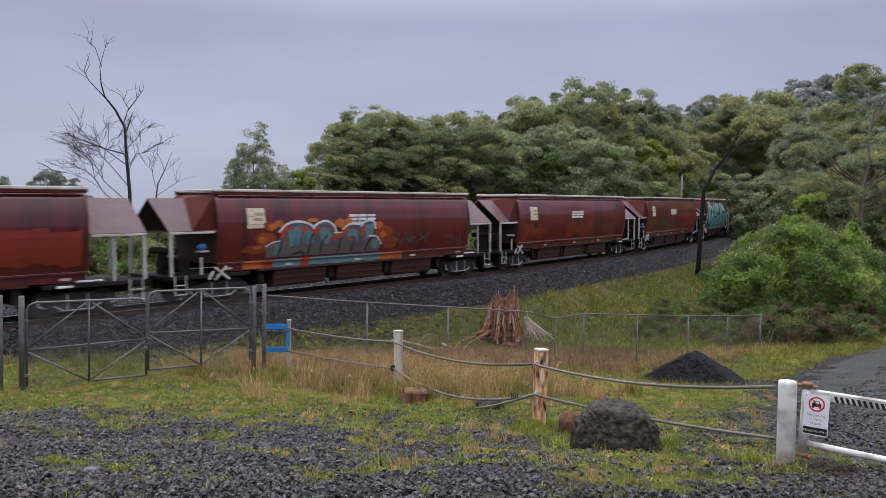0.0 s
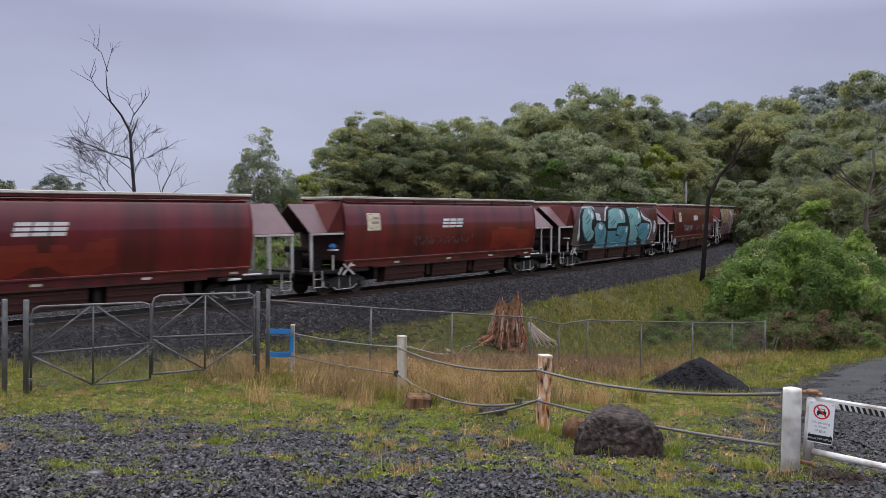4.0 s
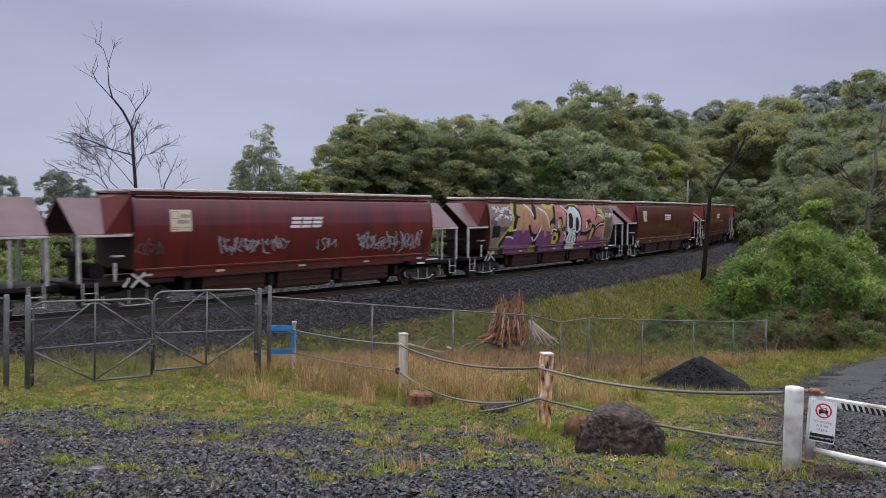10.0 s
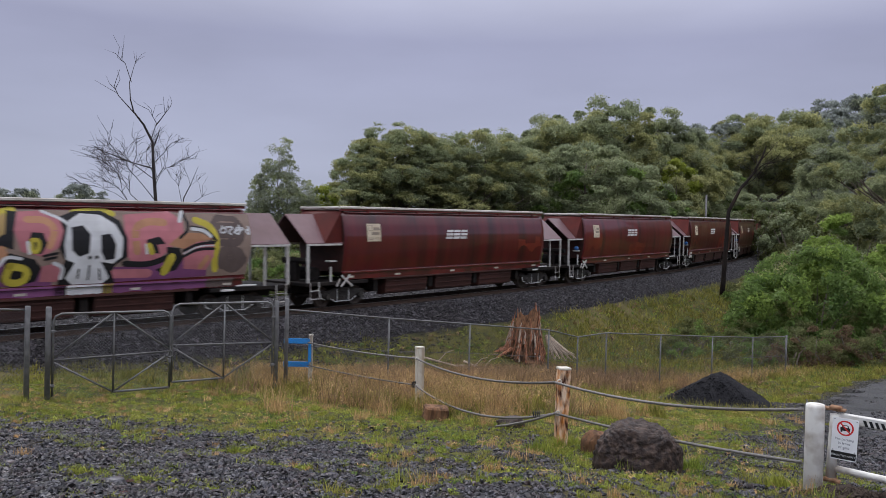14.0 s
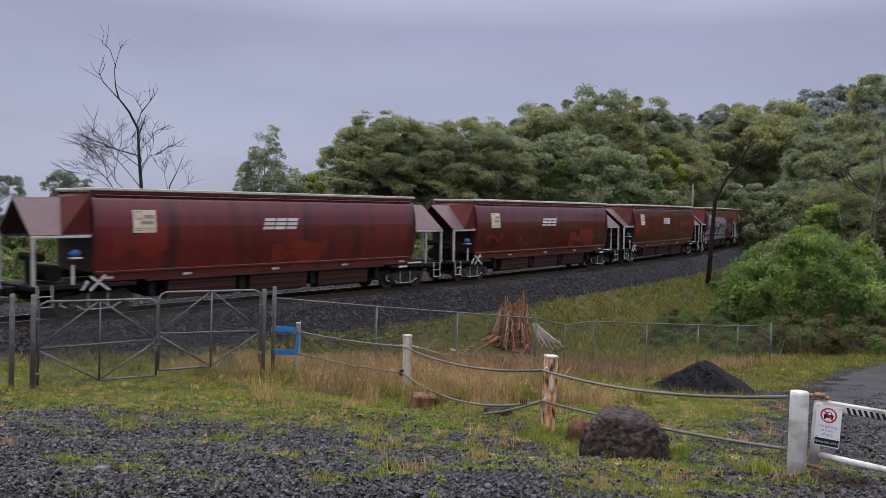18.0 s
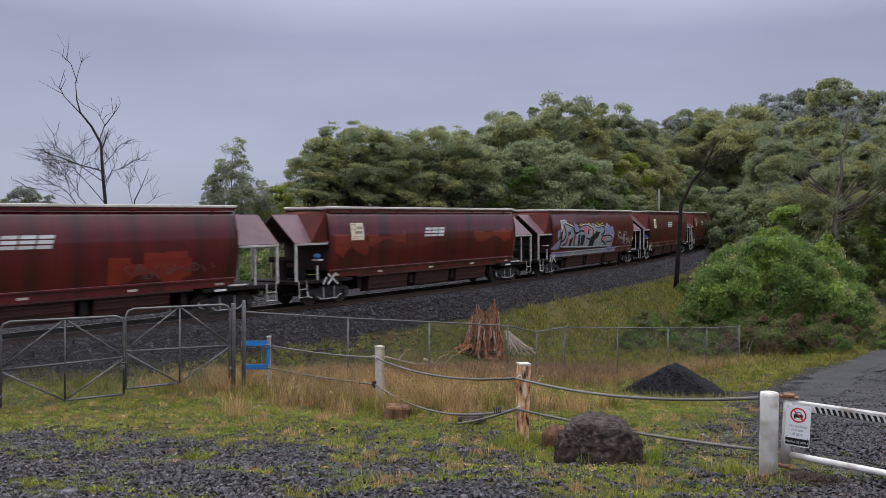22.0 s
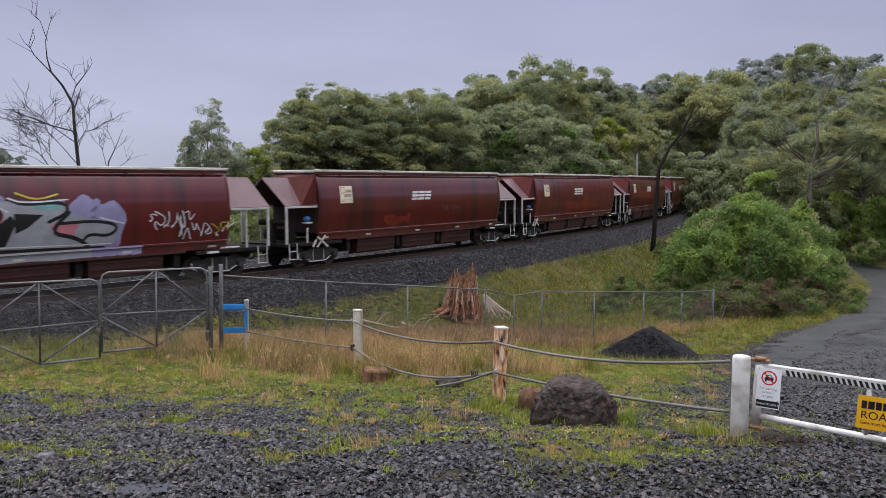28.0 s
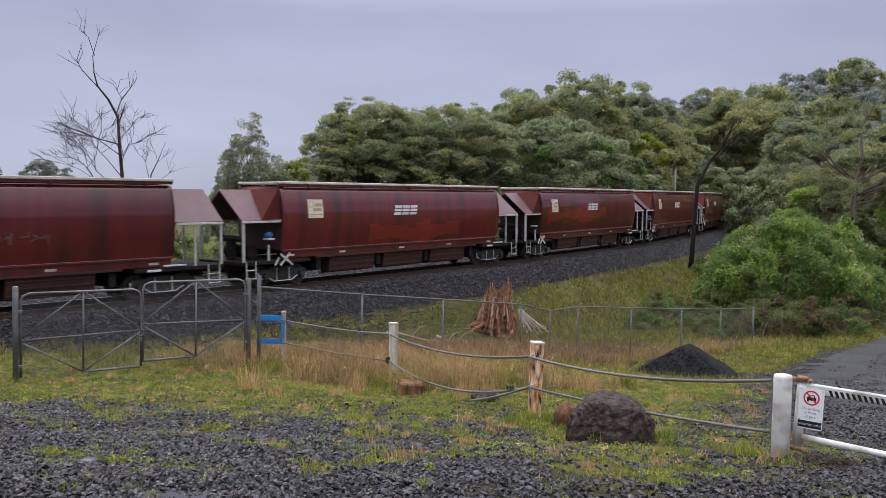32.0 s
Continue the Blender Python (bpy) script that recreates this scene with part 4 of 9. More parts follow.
            part("rib", bm, M["chute"], ch)
    bm = bmesh.new()
    box(bm, -L - 1.7, L + 1.7, -0.25, 0.25, 0.62, 1.05, 0.02)
    part("centre_sill", bm, M["underframe"], w)
    for x in (-5.3, -1.68, 1.68, 5.3):
        bm = bmesh.new()
        box(bm, x - 0.12, x + 0.12, -1.15, 1.15, 0.55, 1.12)
        part("cross_bearer", bm, M["underframe"], w)
    # data plate and owner's mark on both sides
    for sd in (-1, 1):
        vs, fs = skin([[(-6.12 + 0.82 * i / 2, z) for i in range(3)] for z in (2.72, 2.9, 3.1, 3.3, 3.48)], 0.010, sd)
        pl = part_me("data_plate", mesh_from("data_plate", vs, fs, M["plate"]), w, "cream data plate with dark lettering bars")
        bars = [(-6.05, -5.80, 3.16, 3.19), (-6.05, -5.80, 3.40, 3.43), (-6.05, -6.02, 3.16, 3.43), (-5.83, -5.80, 3.16, 3.43), (-5.74, -5.36, 3.20, 3.32), (-5.86, -5.40, 3.00, 3.12), (-6.05, -5.75, 2.86, 2.88), (-5.66, -5.40, 2.86, 2.88), (-6.05, -5.80, 2.79, 2.81)]
        vs, fs = [], []
        for a, b, c, d in bars:
            v, f = skin([[(a, c), (b, c)], [(a, d), (b, d)]], 0.016, sd)
            fs += [tuple(i + len(vs) for i in q) for q in f]
            vs += v
        part_me("lettering", mesh_from("lettering", vs, fs, M["ink"]), pl)
        # the owner's mark: three slanted blocks of bars
        pieces = []
        for k in range(3):
            x0 = -0.95 + k * 0.54
            sl = 0.09
            pc = lambda a, b, c, d: skin([[(x0 + a + sl * c / 0.4, 2.78 + c), (x0 + b + sl * c / 0.4, 2.78 + c)], [(x0 + a + sl * d / 0.4, 2.78 + d), (x0 + b + sl * d / 0.4, 2.78 + d)]], 0.008, sd)
            pieces += [pc(0.0, 0.48, 0.32, 0.43), pc(0.0, 0.48, 0.16, 0.27), pc(-0.02, 0.46, 0.0, 0.11)]
        paint(w, "logo", pieces, "owner_mark", "pale grey slanted bar of the owner mark")
    for x0 in (-BOGIE_X, BOGIE_X):
        build_bogie(w, x0)
    return w


# ---- the train ----
TRAVEL = (-16.895329, -8.2248618, -0.005354625, 0.0022217885, -4.234792e-05, 3.1764838e-07)
WAGONS = []
first_wagon = build_wagon()
tagged(first_wagon, "dark red-oxide grain hopper wagon with curved sides", "hopper wagon", "grain train")
WAGONS.append(first_wagon)
for i in range(1, 19):
    WAGONS.append(copy_thing(first_wagon, pose(0, 0, 0)))
for i, text in ((1, "red-oxide hopper wagon with orange and turquoise graffiti"), (4, "hopper wagon covered in large teal bubble graffiti"), (5, "red-oxide hopper wagon with white scribbled tags"),
                (6, "hopper wagon covered in pink, yellow and purple graffiti"), (11, "red-oxide hopper wagon with silver outlined graffiti")):
    tagged(WAGONS[i], text)
for i in (4, 6, 11):      # painted over
    for o in [o for o in WAGONS[i].children if o.name.startswith(("owner_mark", "data_plate")) and o.data.vertices[0].co.y < 0 and not (i == 11 and o.name.startswith("data_plate"))]:
        for c in list(o.children):
            bpy.data.objects.remove(c)
        bpy.data.objects.remove(o)


# ---- painted graffiti ----
def fill(outline, lift, side=-1):
    """A filled painted shape given by its (x, z) outline, bent to the hopper's side."""
    bm = bmesh.new()
    bm.faces.new([bm.verts.new((x, 0, z)) for x, z in outline])
    for zc_ in (1.7, 2.0, 2.3, 2.6, 2.9, 3.2, 3.5, 3.78):
        bmesh.ops.bisect_plane(bm, geom=bm.verts[:] + bm.edges[:] + bm.faces[:], plane_co=(0, 0, zc_), plane_no=(0, 0, 1))
    bmesh.ops.triangulate(bm, faces=bm.faces[:])
    bm.verts.index_update()
    vs = [(v.co.x, side * (side_y(v.co.z) + lift), v.co.z) for v in bm.verts]
    fs = [tuple(v.index for v in f.verts) for f in bm.faces]
    bm.free()
    return vs, fs


def sill_paint(x0, x1, z0=1.16, z1=1.385):
    """Paint that runs on over the sill below."""
    n_ = 12
    vs = [(x0 + (x1 - x0) * i / n_, -1.2745, z) for i in range(n_ + 1) for z in (z0 + 0.02 * math.sin(i * 2.3), z1)]
    vs2 = [(x0 + (x1 - x0) * i / n_, -1.364, z) for i in range(n_ + 1) for z in (1.405, 1.47)]
    f1 = [(2 * i, 2 * i + 2, 2 * i + 3, 2 * i + 1) for i in range(n_)]
    k = len(vs)
    return vs + vs2, f1 + [tuple(j + k for j in f) for f in f1]


def scribble(x0, x1, z0, z1, lift, width, seed):
    """A hurried unreadable tag: a few looping strokes."""
    rs_ = random.Random(seed)
    out = []
    x = x0
    while x < x1:
        w_ = rs_.uniform(0.22, 0.4)
        pts_ = [(x + w_ * rs_.uniform(-0.2, 1.1), z0 + (z1 - z0) * rs_.random()) for _ in range(rs_.randint(4, 6))]
        out.append(stroke(pts_, width, lift))
        x += w_ * 0.85
    return out


paint(WAGONS[4], 'grime', [fill([(-7.5, 1.49), (-7.5, 2.6), (-6.85, 3.4), (-5.95, 3.85), (-2.1, 3.85), (3.75, 3.83), (6.05, 2.98), (6.7, 2.78), (7.25, 1.54), (6.2, 1.49), (1.75, 1.49), (-6.45, 1.49)], 0.013)], label='greyish overspray background')
paint(WAGONS[4], 'white', [stroke([(-6.65, 1.88), (-6.65, 2.95), (-6.1, 3.68), (-5.3, 3.92), (-4.35, 3.75)], 0.3, 0.017),
    stroke([(-2.7, 2.98), (-2.45, 3.63), (-1.9, 3.85)], 0.28, 0.017),
    stroke([(3.6, 3.83), (4.35, 3.1), (5.7, 2.9), (6.15, 2.4), (5.8, 1.49)], 0.22, 0.017),
    blob(-3.85, 3.15, 0.5, 0.35, 0.016, seed=3),
    blob(6.75, 2.38, 0.3, 0.5, 0.016, seed=4)], label='pale sprayed halo')
paint(WAGONS[4], 'black', [fill([(-6.55, 3.33), (-6.1, 3.75), (-4.45, 3.83), (-4.2, 3.48), (-4.05, 3), (-2.7, 2.93), (-2.35, 3.63), (-1.9, 3.83), (0.75, 3.83), (1.2, 3.88), (3.9, 3.8), (4.1, 2.95), (5.8, 2.8), (5.95, 2.15), (5.45, 1.49), (1.75, 1.49), (-4.15, 1.49), (-6.3, 1.49), (-6.65, 2.5)], 0.021)], label='black outline shape')
paint(WAGONS[4], 'aqua', [fill([(-6.2, 3.25), (-5.75, 3.7), (-5.15, 3.83), (-4.65, 3.8), (-4.4, 3.48), (-4.45, 3), (-4.8, 2.7), (-4.75, 2.45), (-4.4, 2.23), (-4.45, 1.92), (-4.95, 1.65), (-5.5, 1.69), (-5.95, 2.03), (-6.25, 2.58)], 0.026),
    fill([(-2.2, 3.18), (-1.9, 3.63), (-1.2, 3.78), (-0.05, 3.78), (0.55, 3.65), (0.8, 3.3), (0.8, 2.8), (-0.6, 2.75), (-0.75, 2.43), (-2.2, 2.43)], 0.026),
    fill([(1.25, 3.75), (1.8, 3.83), (3.2, 3.83), (3.7, 3.55), (3.85, 3.15), (3.75, 2.78), (3, 2.6), (3.55, 2.25), (3.3, 1.49), (1.9, 1.49), (1.8, 2.2), (1.5, 3.03)], 0.026)], label='pale aqua letter-like fill')
paint(WAGONS[4], 'teal', [fill([(-4.4, 2.43), (-4.05, 2.78), (-3.35, 2.9), (-2.8, 2.68), (-2.45, 2.3), (-2.35, 1.65), (-2.4, 1.49), (-3.7, 1.49), (-4, 1.73)], 0.027),
    fill([(-2.2, 2.25), (-0.7, 2.25), (-0.4, 2.55), (1.4, 2.55), (1.45, 1.84), (1.4, 1.49), (-2, 1.49)], 0.027),
    fill([(3.15, 2.35), (3.75, 2.7), (5.1, 2.73), (5.7, 2.6), (5.7, 2.07), (5.3, 1.49), (4.45, 1.49), (3.5, 1.73)], 0.0285)], label='teal letter-like fill')
paint(WAGONS[4], 'teal', [sill_paint(-4.1, -2.4), sill_paint(-2.1, 1.4), sill_paint(1.9, 3.4), sill_paint(4.4, 5.3)], label='teal paint on the sill')
paint(WAGONS[4], 'black', [sill_paint(-6.3, -4.1), sill_paint(-2.4, -2.1), sill_paint(1.4, 1.9), sill_paint(3.4, 4.4)], label='black paint on the sill')
paint(WAGONS[4], 'grime', [sill_paint(-7.3, -6.3), sill_paint(5.3, 7.0)], label='greyish overspray on the sill')
paint(WAGONS[4], 'black', [stroke([(-5.75, 3.05), (-5.2, 3.35)], 0.055, 0.033),
    stroke([(-5.65, 2.78), (-5.1, 3.08)], 0.055, 0.033),
    stroke([(-5.65, 2.07), (-5.15, 2.38)], 0.055, 0.033),
    stroke([(-5.45, 1.77), (-4.95, 2.17)], 0.055, 0.033),
    stroke([(-1.8, 2.73), (-1.15, 3.05)], 0.055, 0.033),
    stroke([(-1.55, 2.6), (-0.9, 2.93)], 0.055, 0.033),
    stroke([(-0.15, 1.77), (0.5, 2.25)], 0.055, 0.033),
    stroke([(0.05, 1.65), (0.7, 2.15)], 0.055, 0.033),
    stroke([(1.25, 3.03), (2.05, 3.38)], 0.055, 0.033),
    stroke([(1.6, 2.98), (2.4, 3.33)], 0.055, 0.033),
    stroke([(3.7, 2.07), (4.45, 2.48)], 0.055, 0.033),
    stroke([(4, 1.92), (4.8, 2.38)], 0.055, 0.033),
    stroke([(-3.5, 1.96), (-2.95, 2.33)], 0.055, 0.033),
    stroke([(-3.3, 1.77), (-2.75, 2.2)], 0.055, 0.033),
    stroke([(-3.6, 3.15), (-3, 3.48)], 0.055, 0.033),
    stroke([(-1.9, 1.49), (-1.3, 1.49)], 0.055, 0.033),
    stroke([(-7.35, 2.33), (-6.9, 2.62)], 0.055, 0.033),
    stroke([(5.05, 2.9), (5.95, 3.28)], 0.055, 0.033),
    stroke([(-0.75, 2.4), (-0.7, 1.96), (-0.2, 1.92)], 0.12, 0.032),
    stroke([(-2.2, 2.35), (-0.6, 2.35)], 0.06, 0.032),
    stroke([(2.6, 2.65), (3.2, 2.28), (3.75, 1.73)], 0.07, 0.032),
    blob(-4.6, 2.73, 0.28, 0.35, 0.031, seed=2),
    stroke([(6.7, 2.73), (6.35, 2.28), (6.85, 1.8), (7.2, 2.33), (6.7, 2.73)], 0.05, 0.02)], label='black hatch strokes')
paint(WAGONS[4], 'white', [blob(-4.75, 3.3, 0.16, 0.2, 0.032, seed=1),
    blob(-5.1, 3.55, 0.14, 0.16, 0.032, seed=2),
    blob(-3.55, 2.58, 0.2, 0.2, 0.032, seed=3),
    blob(-3.25, 2.5, 0.14, 0.16, 0.032, seed=5),
    blob(0.15, 3.48, 0.2, 0.24, 0.032, seed=1),
    blob(0.25, 3.2, 0.14, 0.16, 0.032, seed=4),
    blob(3.45, 3.28, 0.18, 0.24, 0.032, seed=2),
    blob(1.1, 2.28, 0.15, 0.2, 0.032, seed=6),
    blob(5.35, 2.45, 0.14, 0.2, 0.033, seed=7)], label='white highlight spots')
paint(WAGONS[4], 'deep', [stroke([(-6.15, 2.33), (-5.7, 1.88), (-5.25, 1.69)], 0.14, 0.031),
    stroke([(-2.1, 3.05), (-2, 3.23)], 0.12, 0.031)], label='dark blue shading')
paint(WAGONS[6], 'tan', [fill([(-7.4, 3.82), (-5.1, 3.83), (-1.15, 3.83), (2.7, 3.83), (7.55, 3.8), (7.6, 2.62), (7.45, 1.57), (-1.1, 1.49), (-7.25, 1.5), (-7.45, 2.83)], 0.013)], label='brownish sprayed background')
paint(WAGONS[6], 'grime', [blob(-5.46, 3.3, 0.26, 0.26, 0.016, seed=2),
    blob(6.58, 3.18, 0.76, 0.62, 0.016, seed=3),
    blob(6.75, 2.18, 0.70, 0.49, 0.016, seed=4),
    blob(-7, 2.86, 0.31, 0.28, 0.016, seed=5),
    blob(-6.03, 2.48, 0.45, 0.17, 0.016, seed=6),
    sill_paint(-7.35, -6.39),
    sill_paint(5.85, 6.93)], label='grey patches')
paint(WAGONS[6], 'lemon', [stroke([(-5.08, 3.86), (-5.2, 3.39), (-4.97, 3.17), (-5.14, 2.65), (-5.66, 2.32), (-6.03, 2.02), (-6.44, 1.69)], 0.3, 0.019),
    stroke([(5.41, 3.57), (5.97, 3.38), (6.24, 2.81), (6.11, 2.2), (6.18, 1.8)], 0.24, 0.019),
    stroke([(-1.74, 3.79), (-0.99, 3.64), (-0.48, 3.81)], 0.26, 0.0195),
    stroke([(1.29, 3.77), (2.11, 3.86), (2.53, 3.74)], 0.2, 0.0195)], label='lemon yellow edging')
paint(WAGONS[6], 'yellow', [fill([(-4.98, 3.77), (-3.78, 3.84), (-2.82, 3.72), (-1.11, 3.47), (-0.68, 3.74), (-0.51, 2.88), (-0.99, 2.22), (-5.09, 2.34), (-5.12, 2.68), (-4.79, 3.11)], 0.021)], label='mustard yellow fill')
paint(WAGONS[6], 'purple', [fill([(-5.83, 2.2), (-4.8, 2.41), (-3.15, 2.39), (-1.59, 2.34), (0.12, 2.17), (0.63, 1.67), (0.63, 1.49), (-6.31, 1.65), (-6.03, 2)], 0.0225),
    fill([(2.54, 2.01), (3.71, 2.02), (4.94, 2.27), (5.85, 2.21), (5.85, 1.57), (2.54, 1.51)], 0.0225),
    sill_paint(-5.9, 1.03),
    sill_paint(2.2, 5.85)], label='plum purple lower fill')
paint(WAGONS[6], 'pink', [stroke([(-4.05, 2.39), (-4.07, 3.4), (-3.67, 3.48), (-3.28, 3.01), (-3.15, 2.57)], 0.26, 0.025),
    stroke([(-2.36, 3.48), (-2.25, 2.7), (-2.78, 2.34), (-3.15, 2.57)], 0.26, 0.025),
    stroke([(-1.91, 3.28), (-1.79, 2.59), (-1.54, 2.05)], 0.24, 0.025),
    fill([(-0.33, 3.77), (0.32, 3.82), (0.97, 3.54), (1.16, 3.24), (0.89, 2.71), (0.32, 2.4), (-0.26, 2.56), (-0.46, 3.2)], 0.025),
    fill([(2.88, 3.72), (4.46, 3.86), (4.93, 3.52), (4.94, 3.07), (4.47, 2.59), (4.01, 2.2), (3.11, 2.13), (2.88, 2.5)], 0.025),
    fill([(0.32, 2.1), (0.76, 2.19), (0.97, 1.88), (0.76, 1.6), (0.27, 1.62)], 0.025),
    fill([(4.94, 2.66), (5.58, 2.84), (6.11, 2.69), (6.08, 2.27), (5.82, 1.79), (4.94, 1.87)], 0.025),
    stroke([(2.54, 1.78), (3.71, 1.76)], 0.3, 0.025),
    stroke([(-3.26, 2.3), (-2.83, 2.21), (-2.45, 2.28)], 0.12, 0.025)], label='salmon pink letter-like fill')
paint(WAGONS[6], 'peach', [blob(-0.92, 2.53, 0.27, 0.25, 0.027, seed=2),
    stroke([(-0.08, 3.54), (0.48, 3.54), (0.74, 3.24), (0.55, 2.72)], 0.22, 0.027),
    stroke([(3.29, 2.5), (3.2, 3.31), (3.7, 3.52), (4.25, 3.47)], 0.26, 0.027),
    fill([(4.38, 2.71), (4.94, 3.14), (5.64, 3.09), (6.04, 2.89), (5.42, 2.8), (4.94, 2.56)], 0.027),
    stroke([(5.85, 2.25), (5.59, 1.92)], 0.2, 0.027)], label='peach orange tints')
paint(WAGONS[6], 'black', [stroke([(-4.77, 3.81), (-4.98, 3.3), (-4.77, 3.15), (-4.93, 2.91), (-5.03, 2.49)], 0.32, 0.029),
    blob(-5.36, 2.22, 0.29, 0.14, 0.029, seed=6),
    stroke([(-5.64, 2.3), (-6, 2), (-6.35, 1.63)], 0.22, 0.029),
    stroke([(-4.79, 3.17), (-4.43, 3.13)], 0.08, 0.029),
    stroke([(-2.86, 3.68), (-2.84, 3.16)], 0.42, 0.029),
    stroke([(-3.43, 2.62), (-3.26, 2.22), (-2.83, 2.03), (-2.39, 2.13), (-2.2, 2.43)], 0.22, 0.029),
    fill([(-2.98, 2.05), (-2.45, 2.01), (-2.48, 1.55), (-2.94, 1.57)], 0.029),
    fill([(-0.63, 3.81), (-0.36, 3.77), (-0.46, 3.2), (-0.48, 2.63), (-0.82, 2.76), (-1.35, 2.54), (-0.97, 2.95), (-0.7, 3.11)], 0.029),
    fill([(0.04, 3.15), (0.37, 3.13), (0.48, 2.81), (0.32, 2.48), (0.04, 2.51), (-0.08, 2.85)], 0.029),
    fill([(-0.63, 2.54), (0.12, 2.32), (0.32, 2.05), (0.17, 1.65), (-0.44, 1.5), (-0.83, 1.69), (-0.73, 2.15)], 0.029),
    stroke([(-2.14, 2.59), (-2.32, 2.15)], 0.1, 0.029),
    fill([(3.61, 2.89), (4.07, 3), (4.28, 2.74), (3.98, 2.72), (4.07, 2.41), (3.68, 2.47)], 0.029),
    fill([(4.31, 2.64), (4.78, 2.59), (4.94, 2.23), (4.69, 1.83), (4.19, 1.72), (3.95, 1.87), (4.38, 2.05)], 0.029),
    stroke([(2.88, 2.11), (3.71, 2.04), (4.47, 2.33)], 0.2, 0.029),
    stroke([(4.94, 2.49), (5.42, 2.73), (6.11, 2.77)], 0.1, 0.0295),
    stroke([(4.94, 2.3), (5.45, 2.55), (6.08, 2.55)], 0.1, 0.0295),
    stroke([(0.37, 2.42), (0.79, 2.5)], 0.08, 0.029),
    stroke([(0.42, 2.31), (0.74, 2.37)], 0.08, 0.029),
    fill([(-7.18, 2.68), (-6.44, 2.69), (-6.43, 2.07), (-7.19, 2.06)], 0.029),
    fill([(0.84, 3.63), (1.29, 3.81), (2.17, 3.84), (2.73, 3.53), (2.97, 2.96), (2.97, 2.34), (2.59, 2.08), (2.45, 1.87), (2.6, 1.49), (0.81, 1.49), (0.89, 1.93), (1, 2.27), (0.81, 2.65), (0.97, 3.19)], 0.0285),
    stroke([(5.25, 3.33), (5.84, 3.23), (6.17, 2.84)], 0.1, 0.029),
    stroke([(4.93, 3.86), (5.19, 3.28), (4.81, 2.95)], 0.1, 0.029),
    sill_paint(-6.39, -5.9),
    sill_paint(-2.61, -2.14),
    sill_paint(0.71, 1.08)], label='black outlines')
paint(WAGONS[6], 'white', [fill([(1.11, 3.5), (1.48, 3.75), (2.11, 3.71), (2.59, 3.4), (2.82, 2.96), (2.79, 2.34), (2.48, 2.12), (2.11, 2.2), (2.4, 1.65), (2.2, 1.49), (1.24, 1.49), (1.03, 1.7), (1.29, 2.18), (1.03, 2.29), (0.97, 2.76)], 0.032),
    stroke([(-3.82, 3.84), (-3.19, 3.52), (-2.97, 3.16)], 0.1, 0.032),
    stroke([(-2.38, 3.68), (-1.46, 3.38), (-1.16, 2.53)], 0.1, 0.032),
    stroke([(-5.85, 2.05), (-5.47, 2.09), (-5.07, 1.97)], 0.09, 0.032),
    stroke([(-5.22, 2.4), (-4.83, 2.45)], 0.08, 0.032),
    stroke([(-2.09, 2.59), (-2.39, 2.15), (-2.68, 1.8)], 0.12, 0.031),
    stroke([(-3.05, 1.97), (-2.83, 1.77)], 0.12, 0.031),
    stroke([(0.35, 3.8), (1.03, 3.52), (1.21, 3.19)], 0.09, 0.032),
    stroke([(-0.26, 2.35), (-0.68, 2.44), (-0.87, 2.15)], 0.1, 0.031),
    stroke([(0.68, 2.19), (0.97, 2.05), (0.89, 1.71)], 0.12, 0.031),
    stroke([(4.93, 3.86), (4.81, 3.52)], 0.14, 0.031),
    stroke([(5.25, 3.26), (5.71, 3.21), (5.97, 2.99)], 0.12, 0.031),
    stroke([(4.94, 2.39), (5.45, 2.65), (6.08, 2.67)], 0.05, 0.031),
    stroke([(-0.08, 2.85), (-0.03, 2.51)], 0.1, 0.031),
    stroke([(3.59, 2.72), (3.62, 2.44)], 0.1, 0.031),
    *scribble(-7.1, -5.3, 3.35, 3.72, 0.02, 0.085, 3),
    *scribble(-7.0, -5.2, 2.95, 3.3, 0.02, 0.085, 4),
    *scribble(6.35, 7.4, 3.05, 3.4, 0.02, 0.06, 5),
    sill_paint(1.08, 2.2)], label='white highlights and pale skull-like shape')
paint(WAGONS[6], 'black', [fill([(1.21, 3.3), (1.56, 3.37), (1.78, 3.08), (1.73, 2.48), (1.43, 2.37), (1.21, 2.58)], 0.036),
    fill([(2.11, 3.06), (2.42, 3.1), (2.59, 2.74), (2.54, 2.28), (2.25, 2.24), (2.11, 2.52)], 0.036),
    blob(1.75, 2.34, 0.06, 0.06, 0.036, seed=1),
    blob(1.97, 2.34, 0.06, 0.06, 0.036, seed=1),
    stroke([(1.43, 1.97), (1.4, 1.69)], 0.06, 0.036),
    stroke([(1.75, 2.08), (1.73, 1.63)], 0.06, 0.036),
    stroke([(2.06, 1.96), (2.11, 1.61)], 0.06, 0.036)], label='dark hollows')
paint(WAGONS[6], 'lemon', [stroke([(0.04, 2.92), (0.25, 2.92), (0.22, 2.55), (0.04, 2.55), (0.04, 2.92)], 0.13, 0.034),
    stroke([(-0.58, 2.14), (-0.06, 2.04), (-0.14, 1.62), (-0.71, 1.62), (-0.58, 2.14)], 0.22, 0.034),
    stroke([(3.7, 2.7), (3.8, 2.46)], 0.2, 0.034),
    stroke([(4.5, 2.28), (4.26, 1.79)], 0.3, 0.034),
    sill_paint(-3.26, -2.61),
    sill_paint(2.2, 2.54)], label='yellow accents')
